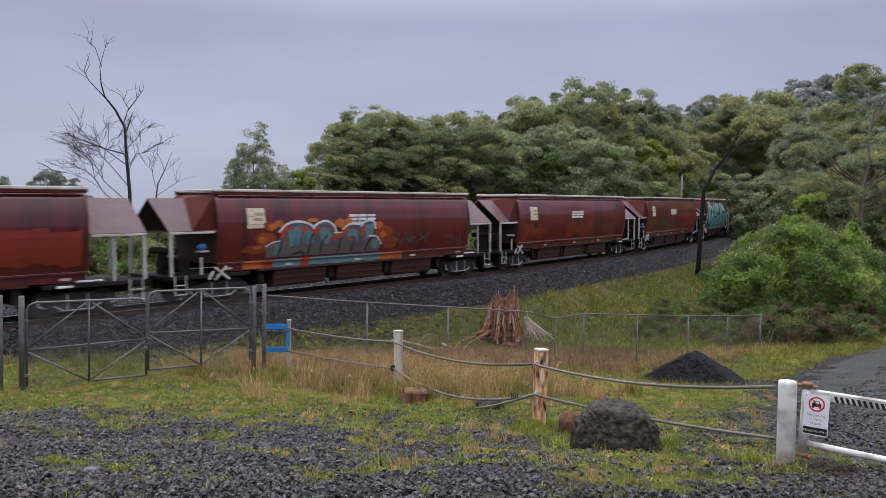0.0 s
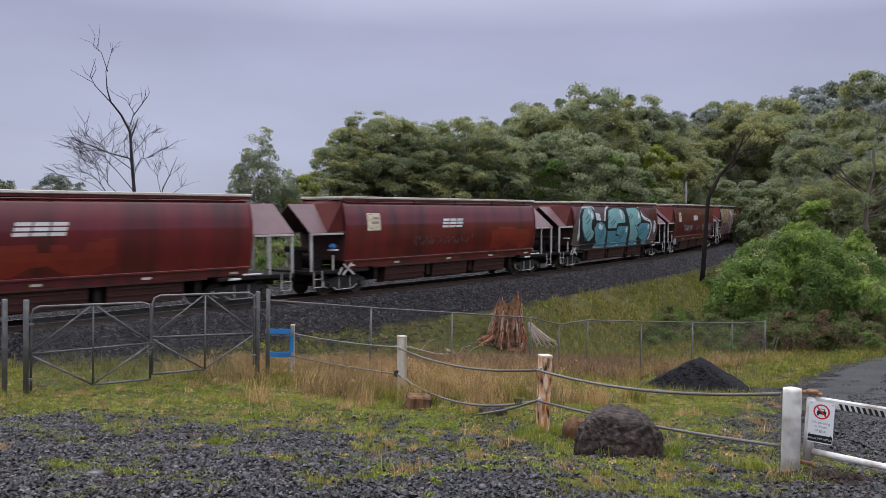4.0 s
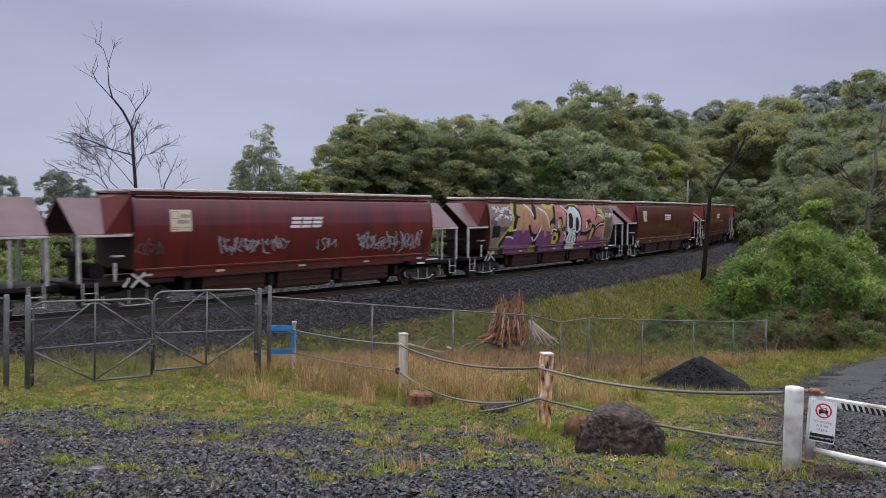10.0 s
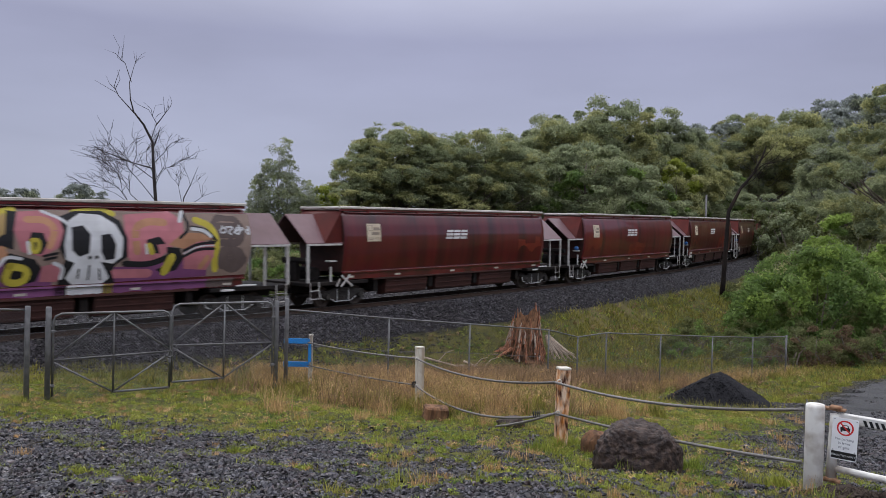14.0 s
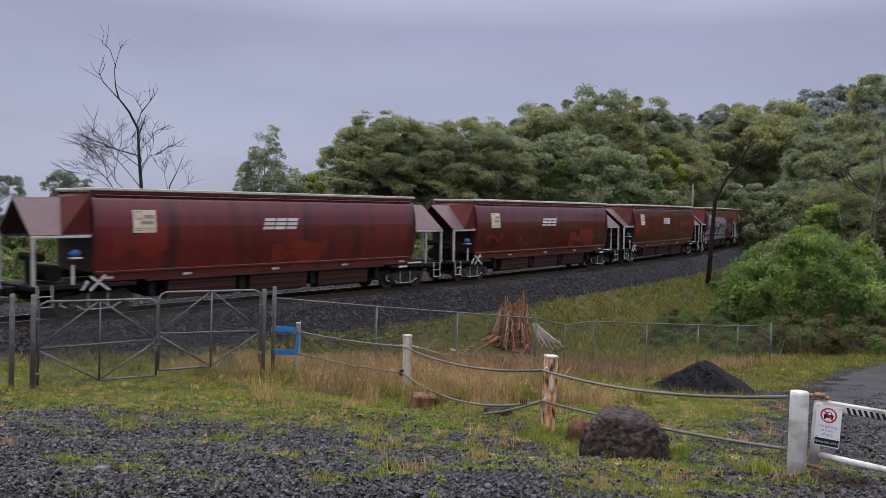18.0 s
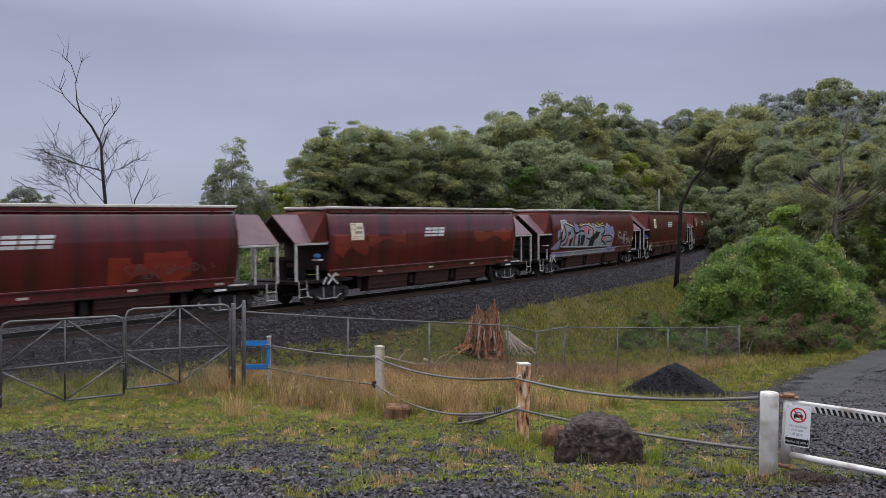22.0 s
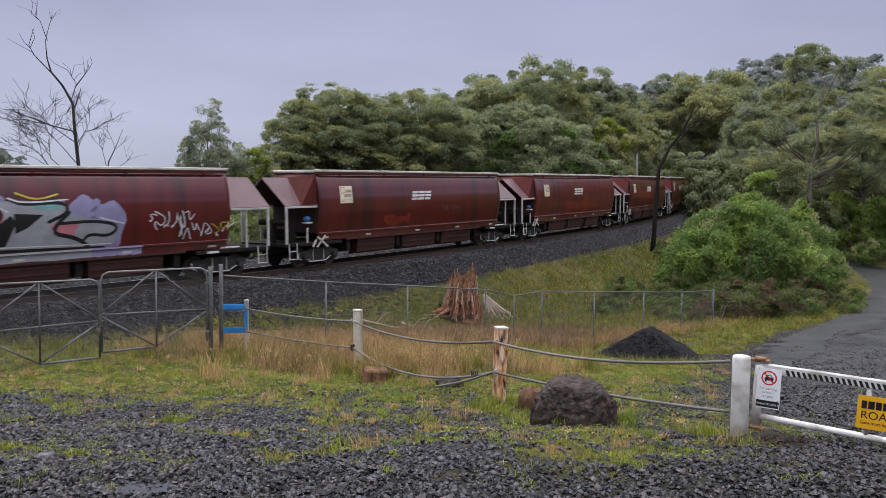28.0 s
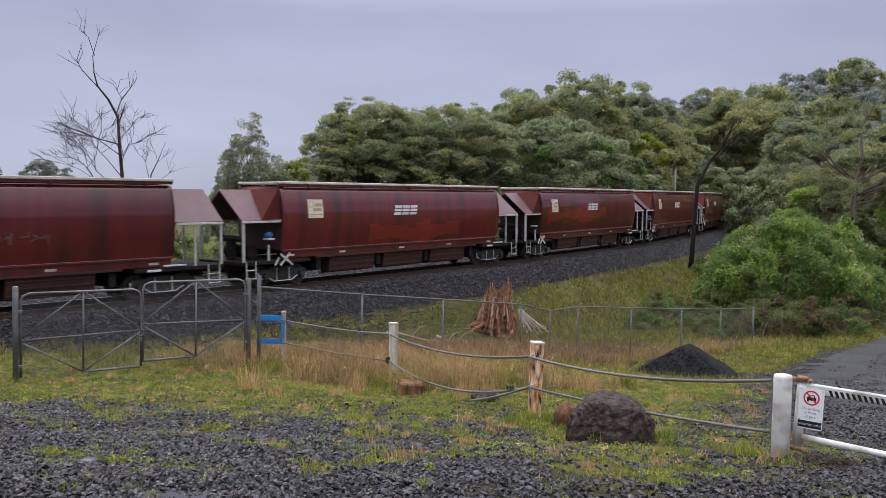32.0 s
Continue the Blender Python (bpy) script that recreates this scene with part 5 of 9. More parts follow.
paint(WAGONS[11], 'lilac', [fill([(-7.45, 1.74), (-7.17, 1.88), (-6.21, 2.31), (-6.2, 1.66), (-6.74, 1.62), (-7.45, 1.67)], 0.014),
    blob(-6.54, 2.59, 0.18, 0.29, 0.014, seed=1),
    blob(-6.26, 2.82, 0.10, 0.12, 0.014, seed=2),
    blob(-3.98, 3.21, 0.12, 0.16, 0.014, seed=3),
    blob(-3.69, 2.92, 0.38, 0.30, 0.014, seed=4),
    blob(1.74, 2.69, 0.48, 0.53, 0.014, seed=5),
    blob(2.56, 2.14, 0.65, 0.92, 0.014, seed=6),
    blob(2.2, 2.96, 0.16, 0.16, 0.014, seed=5),
    blob(-0.88, 3.04, 0.28, 0.23, 0.014, seed=5),
    blob(-6.75, 1.77, 0.33, 0.18, 0.0145, seed=5),
    sill_paint(-7.45, -5.71),
    sill_paint(2.05, 3.85)], label='lilac bubbles')
paint(WAGONS[11], 'silver', [fill([(-6.24, 1.74), (-6.02, 2.14), (-5.93, 2.97), (-5.67, 3.3), (-4.9, 3.13), (-4.3, 3.03), (-3.68, 2.76), (-3.06, 3), (-2.16, 3.17), (-1.16, 2.98), (-0.51, 3.1), (1.16, 3.05), (1.28, 2.69), (2.17, 2.42), (2.99, 2.2), (2.8, 1.59), (1.95, 1.52), (-2.81, 1.62)], 0.018),
    fill([(-6.05, 3.47), (-5.37, 3.53), (-5.13, 3.23), (-5.89, 3.12)], 0.016),
    sill_paint(-5.71, 2.05)], label='silver letter-like fill')
paint(WAGONS[11], 'black', [stroke([(-6.24, 1.74), (-6.02, 2.14), (-6.14, 2.39), (-5.89, 2.97), (-5.67, 3.33), (-4.9, 3.15), (-4.34, 3.03), (-4.17, 2.71)], 0.1, 0.023),
    stroke([(-5.67, 3.12), (-5.39, 2.61), (-5.57, 2.26), (-6.17, 2.11)], 0.13, 0.023),
    fill([(-5.28, 2.79), (-4.93, 2.71), (-4.62, 2.84), (-4.73, 2.58), (-5.08, 2.43), (-5.04, 2.61)], 0.023),
    fill([(-4.8, 2.22), (-4.24, 2.4), (-4.4, 2.08), (-4.55, 1.72), (-4.83, 1.73)], 0.023),
    stroke([(-5.15, 2.3), (-5.26, 1.99), (-6.01, 1.76)], 0.14, 0.023),
    stroke([(-4.18, 2.92), (-3.92, 2.45), (-4.07, 2.08), (-3.9, 1.75)], 0.16, 0.023),
    stroke([(-4.09, 2.71), (-3.6, 2.6), (-3.01, 2.82), (-2.49, 2.71)], 0.13, 0.023),
    fill([(-3.43, 2.49), (-3.13, 2.57), (-3.02, 1.73), (-3.36, 1.74)], 0.0232),
    fill([(-2.96, 2.44), (-2.49, 2.54), (-2.22, 2.43), (-2.38, 1.77), (-2.9, 1.78)], 0.023),
    stroke([(-3.06, 3.03), (-2.16, 3.2), (-1.16, 3.01), (-0.68, 2.7), (-0.95, 2.36)], 0.1, 0.023),
    fill([(-1.83, 2.82), (-1.61, 2.81), (-1.6, 2.51), (-1.82, 2.48)], 0.024),
    stroke([(-1.95, 2.26), (-1.49, 2.14), (-1.04, 2.31)], 0.11, 0.023),
    fill([(-1.4, 2.09), (-1.04, 2.25), (-0.49, 2.64), (-0.34, 2.41), (-0.64, 1.68), (-1.48, 1.7)], 0.023),
    stroke([(-0.51, 3.13), (-0.12, 2.96), (1.16, 3.05), (1.28, 2.69), (0.64, 2.4)], 0.11, 0.023),
    fill([(-0.4, 2.7), (0.48, 2.64), (0, 2.24), (-0.37, 2.07)], 0.023),
    stroke([(1.28, 2.69), (0.65, 2.05), (1.52, 1.86), (1.95, 1.55)], 0.13, 0.023),
    stroke([(0.99, 2.34), (2.23, 2.39), (2.99, 2.2), (2.68, 1.84), (1.93, 1.97), (1.73, 1.68)], 0.1, 0.023),
    stroke([(-6.12, 1.71), (-2.81, 1.59), (2.48, 1.49)], 0.08, 0.022),
    stroke([(-2.8, 1.49), (-3.65, 1.64)], 0.06, 0.023)], label='black outlines')
paint(WAGONS[11], 'pink', [blob(-5.04, 2.3, 0.16, 0.40, 0.021, seed=2),
    blob(-4.16, 2.34, 0.16, 0.32, 0.021, seed=3),
    blob(-2.32, 2.87, 0.35, 0.31, 0.021, seed=4),
    blob(-0.86, 2.42, 0.19, 0.43, 0.021, seed=5),
    blob(1.15, 2.16, 0.41, 0.26, 0.021, seed=6),
    blob(-1.52, 2.87, 0.28, 0.23, 0.021, seed=2)], label='pink tints')
paint(WAGONS[11], 'aqua', [blob(-4.49, 2.66, 0.16, 0.36, 0.0212, seed=3),
    blob(-3.13, 2.49, 0.13, 0.35, 0.0212, seed=3),
    blob(0.62, 2.93, 0.45, 0.15, 0.0212, seed=3)], label='turquoise tints')
paint(WAGONS[11], 'white', [stroke([(-5.95, 2.46), (-5.82, 3.02), (-5.67, 3.38), (-4.86, 3.21), (-4.26, 3.08)], 0.05, 0.026),
    stroke([(-3.06, 3.09), (-2.16, 3.26), (-1.16, 3.07), (-0.59, 2.76)], 0.05, 0.026),
    stroke([(-0.56, 3.18), (-0.12, 3.01), (1.26, 3.11)], 0.05, 0.026),
    stroke([(2.33, 2.48), (3.15, 2.26)], 0.05, 0.026),
    stroke([(-6.16, 1.81), (-2.81, 1.7), (2.74, 1.59)], 0.035, 0.026),
    *scribble(4.1, 5.65, 1.96, 2.65, 0.02, 0.04, 11),
    *scribble(5.25, 7.45, 1.55, 2.17, 0.02, 0.04, 12),
    stroke([(-6.05, 3.47), (-5.37, 3.53), (-5.13, 3.23)], 0.05, 0.02),
    stroke([(-5.67, 3.38), (-5.52, 3.17)], 0.05, 0.02)], label='white edge lines and tag')
paint(WAGONS[11], 'lemon', [stroke([(-4.98, 3.26), (-4.5, 3.18)], 0.05, 0.02),
    stroke([(-3.28, 3.14), (-2.77, 3.25)], 0.06, 0.02),
    stroke([(-1.71, 3.29), (-1.25, 3.18)], 0.06, 0.02),
    stroke([(-0.32, 3.33), (0.27, 3.1), (0.95, 3.28)], 0.06, 0.028),
    *scribble(6.65, 7.35, 1.73, 2.23, 0.02, 0.04, 15)], label='yellow flicks')
paint(WAGONS[1], 'ember', [blob(-5.1, 2.79, 0.33, 0.17, 0.012, seed=1),
    blob(-4.65, 2.86, 0.30, 0.17, 0.012, seed=2),
    blob(-5.26, 2.33, 0.50, 0.23, 0.012, seed=3),
    blob(-5.81, 1.9, 0.52, 0.16, 0.012, seed=4),
    blob(1.23, 2.26, 0.63, 0.40, 0.012, seed=5),
    blob(1.66, 1.91, 0.52, 0.29, 0.012, seed=6),
    blob(-4.96, 1.97, 0.63, 0.19, 0.012, seed=7)], label='burnt orange overspray')
paint(WAGONS[1], 'orange', [blob(-4.98, 2.75, 0.19, 0.13, 0.014, seed=1),
    blob(-4.69, 2.86, 0.19, 0.11, 0.014, seed=2),
    blob(-2.93, 2.99, 0.28, 0.09, 0.014, seed=3),
    blob(-1.42, 2.84, 0.33, 0.18, 0.014, seed=4),
    blob(-0.94, 2.91, 0.23, 0.15, 0.014, seed=5),
    blob(0.81, 2.7, 0.34, 0.17, 0.014, seed=6),
    blob(-5.4, 2.26, 0.20, 0.12, 0.014, seed=7),
    blob(1.15, 2.29, 0.22, 0.14, 0.014, seed=8),
    blob(-5.65, 1.97, 0.20, 0.08, 0.014, seed=9),
    sill_paint(-6.26, -4.86),
    sill_paint(1.08, 2.54)], label='orange overspray')
paint(WAGONS[1], 'slate', [fill([(-5.24, 1.95), (-4.99, 2.11), (-4.64, 2.15), (-4.59, 2.54), (-4.31, 2.83), (-3.76, 2.92), (-3.32, 2.87), (-2.93, 2.74), (-2.75, 2.82), (-2.22, 2.93), (-1.84, 2.78), (-1.68, 2.46), (-1.35, 2.41), (-1.25, 2.66), (-0.92, 2.78), (-0.4, 2.75), (-0.14, 2.59), (-0, 2.9), (0.54, 2.91), (0.59, 2.51), (0.39, 2.22), (0.86, 2.21), (1.05, 1.82), (0.97, 1.55), (-5.21, 1.56)], 0.018)], label='grey-brown letter-like fill')
paint(WAGONS[1], 'haze_blue', [fill([(-4.21, 2.57), (-3.7, 2.78), (-3.48, 2.51), (-3.67, 2.02), (-4.07, 1.93)], 0.021),
    fill([(-3.32, 2.63), (-2.98, 2.58), (-2.85, 2.08), (-3.31, 1.98), (-3.44, 2.35)], 0.021),
    fill([(-2.61, 2.61), (-2.16, 2.72), (-1.9, 2.36), (-2.15, 1.93), (-2.48, 2.19)], 0.021),
    fill([(-1, 2.53), (-0.48, 2.6), (-0.31, 1.94), (-0.59, 2.26), (-0.85, 2.31), (-1.03, 1.88)], 0.021),
    fill([(-0, 2.72), (0.54, 2.78), (0.53, 2.29), (0.09, 2.1)], 0.021),
    fill([(0.5, 2.13), (0.89, 2.03), (0.83, 1.67), (0.5, 1.73)], 0.021),
    fill([(-4.85, 2.05), (-4.58, 2.07), (-4.54, 1.64), (-4.84, 1.62)], 0.021),
    sill_paint(-4.86, -3.46),
    sill_paint(-3, 1.08)], label='dull turquoise fill')
paint(WAGONS[1], 'red', [stroke([(-4.53, 2.42), (-4.35, 2.71), (-3.92, 2.78)], 0.22, 0.023),
    stroke([(-3.44, 2.59), (-3.07, 2.72)], 0.18, 0.023),
    stroke([(-2.87, 2.45), (-2.56, 2.71)], 0.2, 0.023),
    stroke([(-2.28, 2.69), (-1.96, 2.68)], 0.15, 0.023),
    stroke([(-1.25, 2.36), (-1.05, 2.64)], 0.2, 0.023),
    stroke([(-0.74, 2.69), (-0.46, 2.58)], 0.14, 0.023),
    stroke([(-1.83, 2.21), (-1.4, 2.33)], 0.16, 0.023),
    blob(-0.82, 2.16, 0.10, 0.10, 0.023, seed=2),
    stroke([(-0.12, 2.33), (-0, 2.63)], 0.15, 0.023),
    sill_paint(-3.46, -3),
    sill_paint(-5.37, -4.86)], label='red shading')
paint(WAGONS[1], 'deep', [stroke([(-4.31, 2.83), (-3.76, 2.82)], 0.1, 0.025),
    stroke([(-3.32, 2.81), (-3.03, 2.68)], 0.1, 0.025),
    stroke([(-2.65, 2.74), (-1.91, 2.74)], 0.1, 0.025),
    stroke([(-0.92, 2.68), (-0.27, 2.64)], 0.08, 0.025),
    stroke([(0.05, 2.83), (0.54, 2.82)], 0.08, 0.025),
    stroke([(-3.33, 2.41), (-3.27, 1.96)], 0.05, 0.026),
    stroke([(-1.06, 1.95), (-0.85, 2.31), (-0.59, 2.19), (-0.65, 1.85)], 0.05, 0.026),
    stroke([(-1.86, 1.9), (-1.56, 2.01), (-1.34, 1.83)], 0.05, 0.026),
    stroke([(-3.77, 2.48), (-3.89, 1.89)], 0.05, 0.026),
    stroke([(-2.62, 2.26), (-2.51, 1.82)], 0.05, 0.026),
    stroke([(-3.53, 2.51), (-3.5, 1.81)], 0.05, 0.026),
    stroke([(-0.28, 2.31), (-0.15, 1.76)], 0.05, 0.026)], label='dark blue outlines')
paint(WAGONS[1], 'black', [stroke([(-4.62, 1.62), (-4.5, 2.2)], 0.07, 0.0262), stroke([(-3.1, 1.6), (-3.05, 2.25), (-2.9, 2.45)], 0.08, 0.0262),
    stroke([(-2.45, 1.6), (-2.4, 2.1), (-2.15, 2.35)], 0.07, 0.0262), stroke([(-1.5, 1.6), (-1.35, 2.2)], 0.08, 0.0262), stroke([(-0.75, 1.6), (-0.6, 2.0)], 0.07, 0.0262),
    stroke([(0.15, 1.65), (0.3, 2.1), (0.55, 2.2)], 0.08, 0.0262), stroke([(-3.9, 1.62), (-3.5, 1.75), (-3.3, 1.62)], 0.06, 0.0262)], label='dark gaps between the shapes')
paint(WAGONS[1], 'white', [stroke([(-4.65, 2.55), (-4.31, 2.87), (-3.76, 2.96), (-3.32, 2.91), (-2.95, 2.76)], 0.09, 0.028),
    stroke([(-2.93, 2.66), (-2.7, 2.86), (-2.22, 2.98), (-1.82, 2.8), (-1.65, 2.48)], 0.09, 0.028),
    stroke([(-1.75, 2.44), (-1.38, 2.45)], 0.06, 0.028),
    stroke([(-1.3, 2.58), (-0.92, 2.83), (-0.27, 2.77)], 0.08, 0.028),
    stroke([(-0.22, 2.68), (0.05, 2.92), (0.6, 2.93), (0.65, 2.57)], 0.08, 0.028),
    stroke([(0.26, 2.25), (0.81, 2.23), (1.06, 1.86)], 0.06, 0.028),
    stroke([(-5.24, 1.99), (-4.99, 2.15), (-4.62, 2.19)], 0.05, 0.028)], label='white halo lines')
paint(WAGONS[1], 'grime', [*scribble(1.8, 4.2, 1.69, 2.38, 0.012, 0.04, 21),
    *scribble(5.2, 6.8, 1.54, 2.28, 0.012, 0.04, 22)], label='faded grey tags')
paint(WAGONS[5], 'silver', [*scribble(-4.2, -1.1, 1.77, 2.53, 0.012, 0.05, 31),
    *scribble(0.45, 1.35, 1.84, 2.45, 0.012, 0.05, 32),
    *scribble(2.55, 6.6, 1.57, 2.58, 0.012, 0.055, 33),
    *scribble(-4, -1.1, 1.84, 2.45, 0.013, 0.035, 35),
    *scribble(2.7, 6.5, 1.69, 2.48, 0.013, 0.035, 36)], label='silvery white scribbled tags')
paint(WAGONS[5], 'grime', [*scribble(-7.35, -6.45, 1.88, 2.53, 0.012, 0.04, 34)], label='faded tag')


# repainted and faded panels on other wagons
def patch(i, x0, x1, z0, z1, colour="oxide_fresh", seed=0, lift=0.006):
    """A rolled-on coat: a top edge in steps of the roller, and a blotchy lower edge."""
    rs_ = random.Random(seed + i)
    top, x, step = [], x0, 0.0
    while x < x1:
        w_ = min(rs_.uniform(0.35, 1.3), x1 - x)
        step = rs_.choice((-0.24, -0.10, 0.0, 0.05, 0.14)) if x > x0 else 0.0
        top += [(x, z1 + step), (x + w_ * 0.96, z1 + step + rs_.uniform(-0.03, 0.03))]
        x += w_
    bot, n_ = [], max(8, int((x1 - x0) * 4))
    for k in range(n_ + 1):
        f = k / n_
        bot.append((x1 - (x1 - x0) * f, z0 + 0.16 * math.sin(f * 9 + seed + i) + rs_.uniform(-0.09, 0.09)))
    paint(WAGONS[i], colour, [fill(bot + top, lift)], "repainted_patch", "brighter red repainted patch" if colour == "oxide_fresh" else "faded scrawl")


for i_, x0, x1, z0, z1 in ((0, -1.0, 7.2, 1.6, 2.85), (2, -1.5, 2.2, 1.65, 2.5), (2, -6.9, -4.2, 1.7, 2.5), (3, 3.2, 6.9, 1.7, 2.6), (7, 5.0, 7.2, 2.2, 2.7), (8, -0.5, 2.2, 1.6, 2.2), (8, -6.8, -4.9, 2.0, 2.9),
                           (9, -6.5, -5.0, 2.1, 2.35), (9, 2.4, 5.5, 1.6, 2.4), (10, -5.2, -2.4, 2.62, 2.95), (10, 3.3, 6.9, 2.55, 2.98), (10, -7.1, -5.0, 2.2, 3.0), (12, -3.0, -1.0, 1.6, 2.1), (13, -2.5, 4.0, 1.6, 2.4), (14, -6.6, 2.0, 2.2, 2.9), (16, 2, 6, 1.7, 2.6)):
    patch(i_, x0, x1, z0, z1)
for i_, x0, x1, z0, z1 in ((2, -6.6, -5.2, 1.9, 2.6), (3, -3.0, 1.5, 1.9, 2.4), (9, -3.6, -1.0, 1.6, 2.3), (9, 3.0, 6.2, 1.6, 2.2), (12, 1.6, 3.2, 2.1, 2.5)):
    paint(WAGONS[i_], "grime", scribble(x0, x1, z0, z1, 0.009, 0.03, i_ * 7), "faded_tag", "faded pale scribbled tag")
for i_ in (1, 3, 8, 9, 10, 12, 13, 15):
    bm = bmesh.new()
    bmesh.ops.create_icosphere(bm, subdivisions=2, radius=0.17, matrix=Matrix.Translation((-ROOF_HALF - 0.45, -1.2, 2.08)) @ Matrix.Diagonal((1.2, 0.8, 0.75, 1)))
    for v in bm.verts:
        v.co += Vector((noise.noise(v.co * 9), noise.noise(v.co * 9 + Vector((3, 0, 0))), noise.noise(v.co * 7))) * 0.05
    part("blue_tarp", bm, M["tarp_blue"], WAGONS[i_], "crumpled blue plastic sheet")


# ---- fences, gates and the rope barrier ----
def zg(x, y):
    return float(land(x, y))


def lattice(bm, w, h, step=0.068, r=0.0026, keep=None):
    """Woven wire: two sets of slanting strands over a panel w by h in the x-z plane."""
    n = int((w + h) / step) + 1
    for sgn in (1, -1):
        for i in range(1, n):
            c = i * step
            if sgn > 0:
                a, b = (max(0, c - h), min(h, c)), (min(w, c), max(0, c - w))
            else:
                a, b = (max(0, c - h), max(0, h - c)), (min(w, c), min(h, h + w - c))
            segs = [(a, b)]
            if keep:
                segs = keep(a, b)
            for p, q in segs:
                d = Vector((q[0] - p[0], 0, q[1] - p[1]))
                if d.length < 0.02:
                    continue
                nn = Vector((-d.z, 0, d.x)).normalized() * r
                oy = Vector((0, r * sgn * 1.2, 0))
                v = [bm.verts.new((p[0] + k[0], k[1], p[1] + k[2])) for k in (nn + oy, -nn + oy, oy * -0.5 - nn * 0.2)] + [bm.verts.new((q[0] + k[0], k[1], q[1] + k[2])) for k in (nn + oy, -nn + oy, oy * -0.5 - nn * 0.2)]
                for j in range(3):
                    bm.faces.new((v[j], v[(j + 1) % 3], v[3 + (j + 1) % 3], v[3 + j]))
    return bm


def pipe_post(name, x, y, h, r, label, group=""):
    z = zg(x, y)
    bm = bmesh.new()
    tube(bm, [(0, 0, -0.3), (0, 0, h - 0.015), (0, 0, h)], [r, r, r * 0.8], 12)
    ob = part(name, bm, M["galv"], None, "", True)
    ob.location = (x, y, z)
    return tagged(ob, label, "post", group)


GL, GRT = Vector((-8.40, 15.75)), Vector((-4.42, 18.60))
gate_dir = (GRT - GL).normalized()
gate_len = (GRT - GL).length
gate_ang = math.degrees(math.atan2(gate_dir.y, gate_dir.x))
pipe_post("gate_post", GL.x, GL.y, 1.90, 0.055, "galvanised steel gate post with domed cap", "mesh gate posts")
pipe_post("gate_post", GRT.x, GRT.y, 2.12, 0.055, "galvanised steel gate post with domed cap", "mesh gate posts")
pipe_post("fence_post", GL.x - 0.31, GL.y - 0.22, 1.90, 0.052, "galvanised fence corner post beside gate", "mesh fence posts")
pipe_post("fence_post", -4.25, 18.93, 2.18, 0.05, "galvanised fence corner post beside gate", "mesh fence posts")


def gate_leaf(x, y, ang, w, h, z0, label, flip):
    g = empty("mesh_gate", pose(x, y, z0, 0, 0, ang), label, "gate", "pair of mesh gates")
    r = 0.024
    X = (lambda v: w - v) if flip else (lambda v: v)
    c, b = 0.16, 0.10
    # stiles and top rail with rounded corners, open at the lower hinge corner
    bm = bmesh.new()
    tube(bm, [(X(0), 0, b), (X(0), 0, h - c), (X(0.045), 0, h - 0.05), (X(c), 0, h), (X(w - c), 0, h), (X(w - 0.045), 0, h - 0.05), (X(w), 0, h - c), (X(w), 0, b)], r, 8)
    part("gate_frame", bm, M["galv"], g, "", True)
    bm = bmesh.new()
    tube(bm, [(X(w), 0, b), (X(w * 0.5), 0, b)], r, 8)
    part("bottom_rail", bm, M["galv"], g, "", True)
    bm = bmesh.new()
    tube(bm, [(X(0), 0, h * 0.47), (X(w), 0, h * 0.50)], r * 0.85, 8)
    part("mid_rail", bm, M["galv"], g, "", True)
    bm = bmesh.new()
    tube(bm, [(X(w * 0.5), 0, b), (X(w * 0.5), 0, h)], r * 0.85, 8)
    part("centre_upright", bm, M["galv"], g, "", True)
    for p, q in (((0, h * 0.49), (w * 0.5, h)), ((w * 0.5, h), (w, h * 0.52)), ((0, h * 0.45), (w * 0.5, b)), ((w * 0.5, b), (w, h * 0.48))):
        bm = bmesh.new()
        tube(bm, [(X(p[0]), 0.012, p[1]), (X(q[0]), 0.012, q[1])], r * 0.8, 8)
        part("brace", bm, M["galv"], g, "", True)
    for zz in (h * 0.80, h * 0.18):
        bm = bmesh.new()
        box(bm, min(X(-0.09), X(0.04)), max(X(-0.09), X(0.04)), -0.035, 0.035, zz - 0.03, zz + 0.03, 0.01)
        part("hinge", bm, M["galv"], g)
    bm = bmesh.new()
    lattice(bm, w, h * 0.965)
    tagged(part("chain_mesh", bm, M["wire"], g, "diamond chain-link wire mesh"), kind="stuff")
    bm = bmesh.new()      # ring handle round the chain hole
    ring = [(X(w - 0.03) + 0.075 * math.cos(a), -0.02, h * 0.47 + 0.075 * math.sin(a)) for a in (2 * math.pi * i / 14 for i in range(15))]
    tube(bm, ring, 0.012, 6, False)
    part("hand_ring", bm, M["galv"], g)
    return g


half = gate_len / 2 - 0.11
zl = zg(GL.x, GL.y) - 0.06
zr = zg(GRT.x, GRT.y) + 0.17
gate_leaf(GL.x + gate_dir.x * 0.09, GL.y + gate_dir.y * 0.09, gate_ang, half, 1.79, zl + 0.02, "closed galvanised pipe gate with chain-link mesh", False)
p2 = GRT - gate_dir * (half + 0.09)
gate_leaf(p2.x, p2.y, gate_ang, half, 1.82, (zl + zr) / 2 + 0.12, "closed galvanised pipe gate with chain-link mesh", True)
bm = bmesh.new()
mid = GL + (GRT - GL) * 0.5
zc = (zl + zr) / 2 + 0.86
pts_ = [(mid.x - 0.09 + 0.03 * i, mid.y - 0.05 - 0.03 * math.sin(i), zc - 0.035 * (6 - abs(i - 3)) * 0.35) for i in range(7)]
tube(bm, pts_, 0.012, 6)
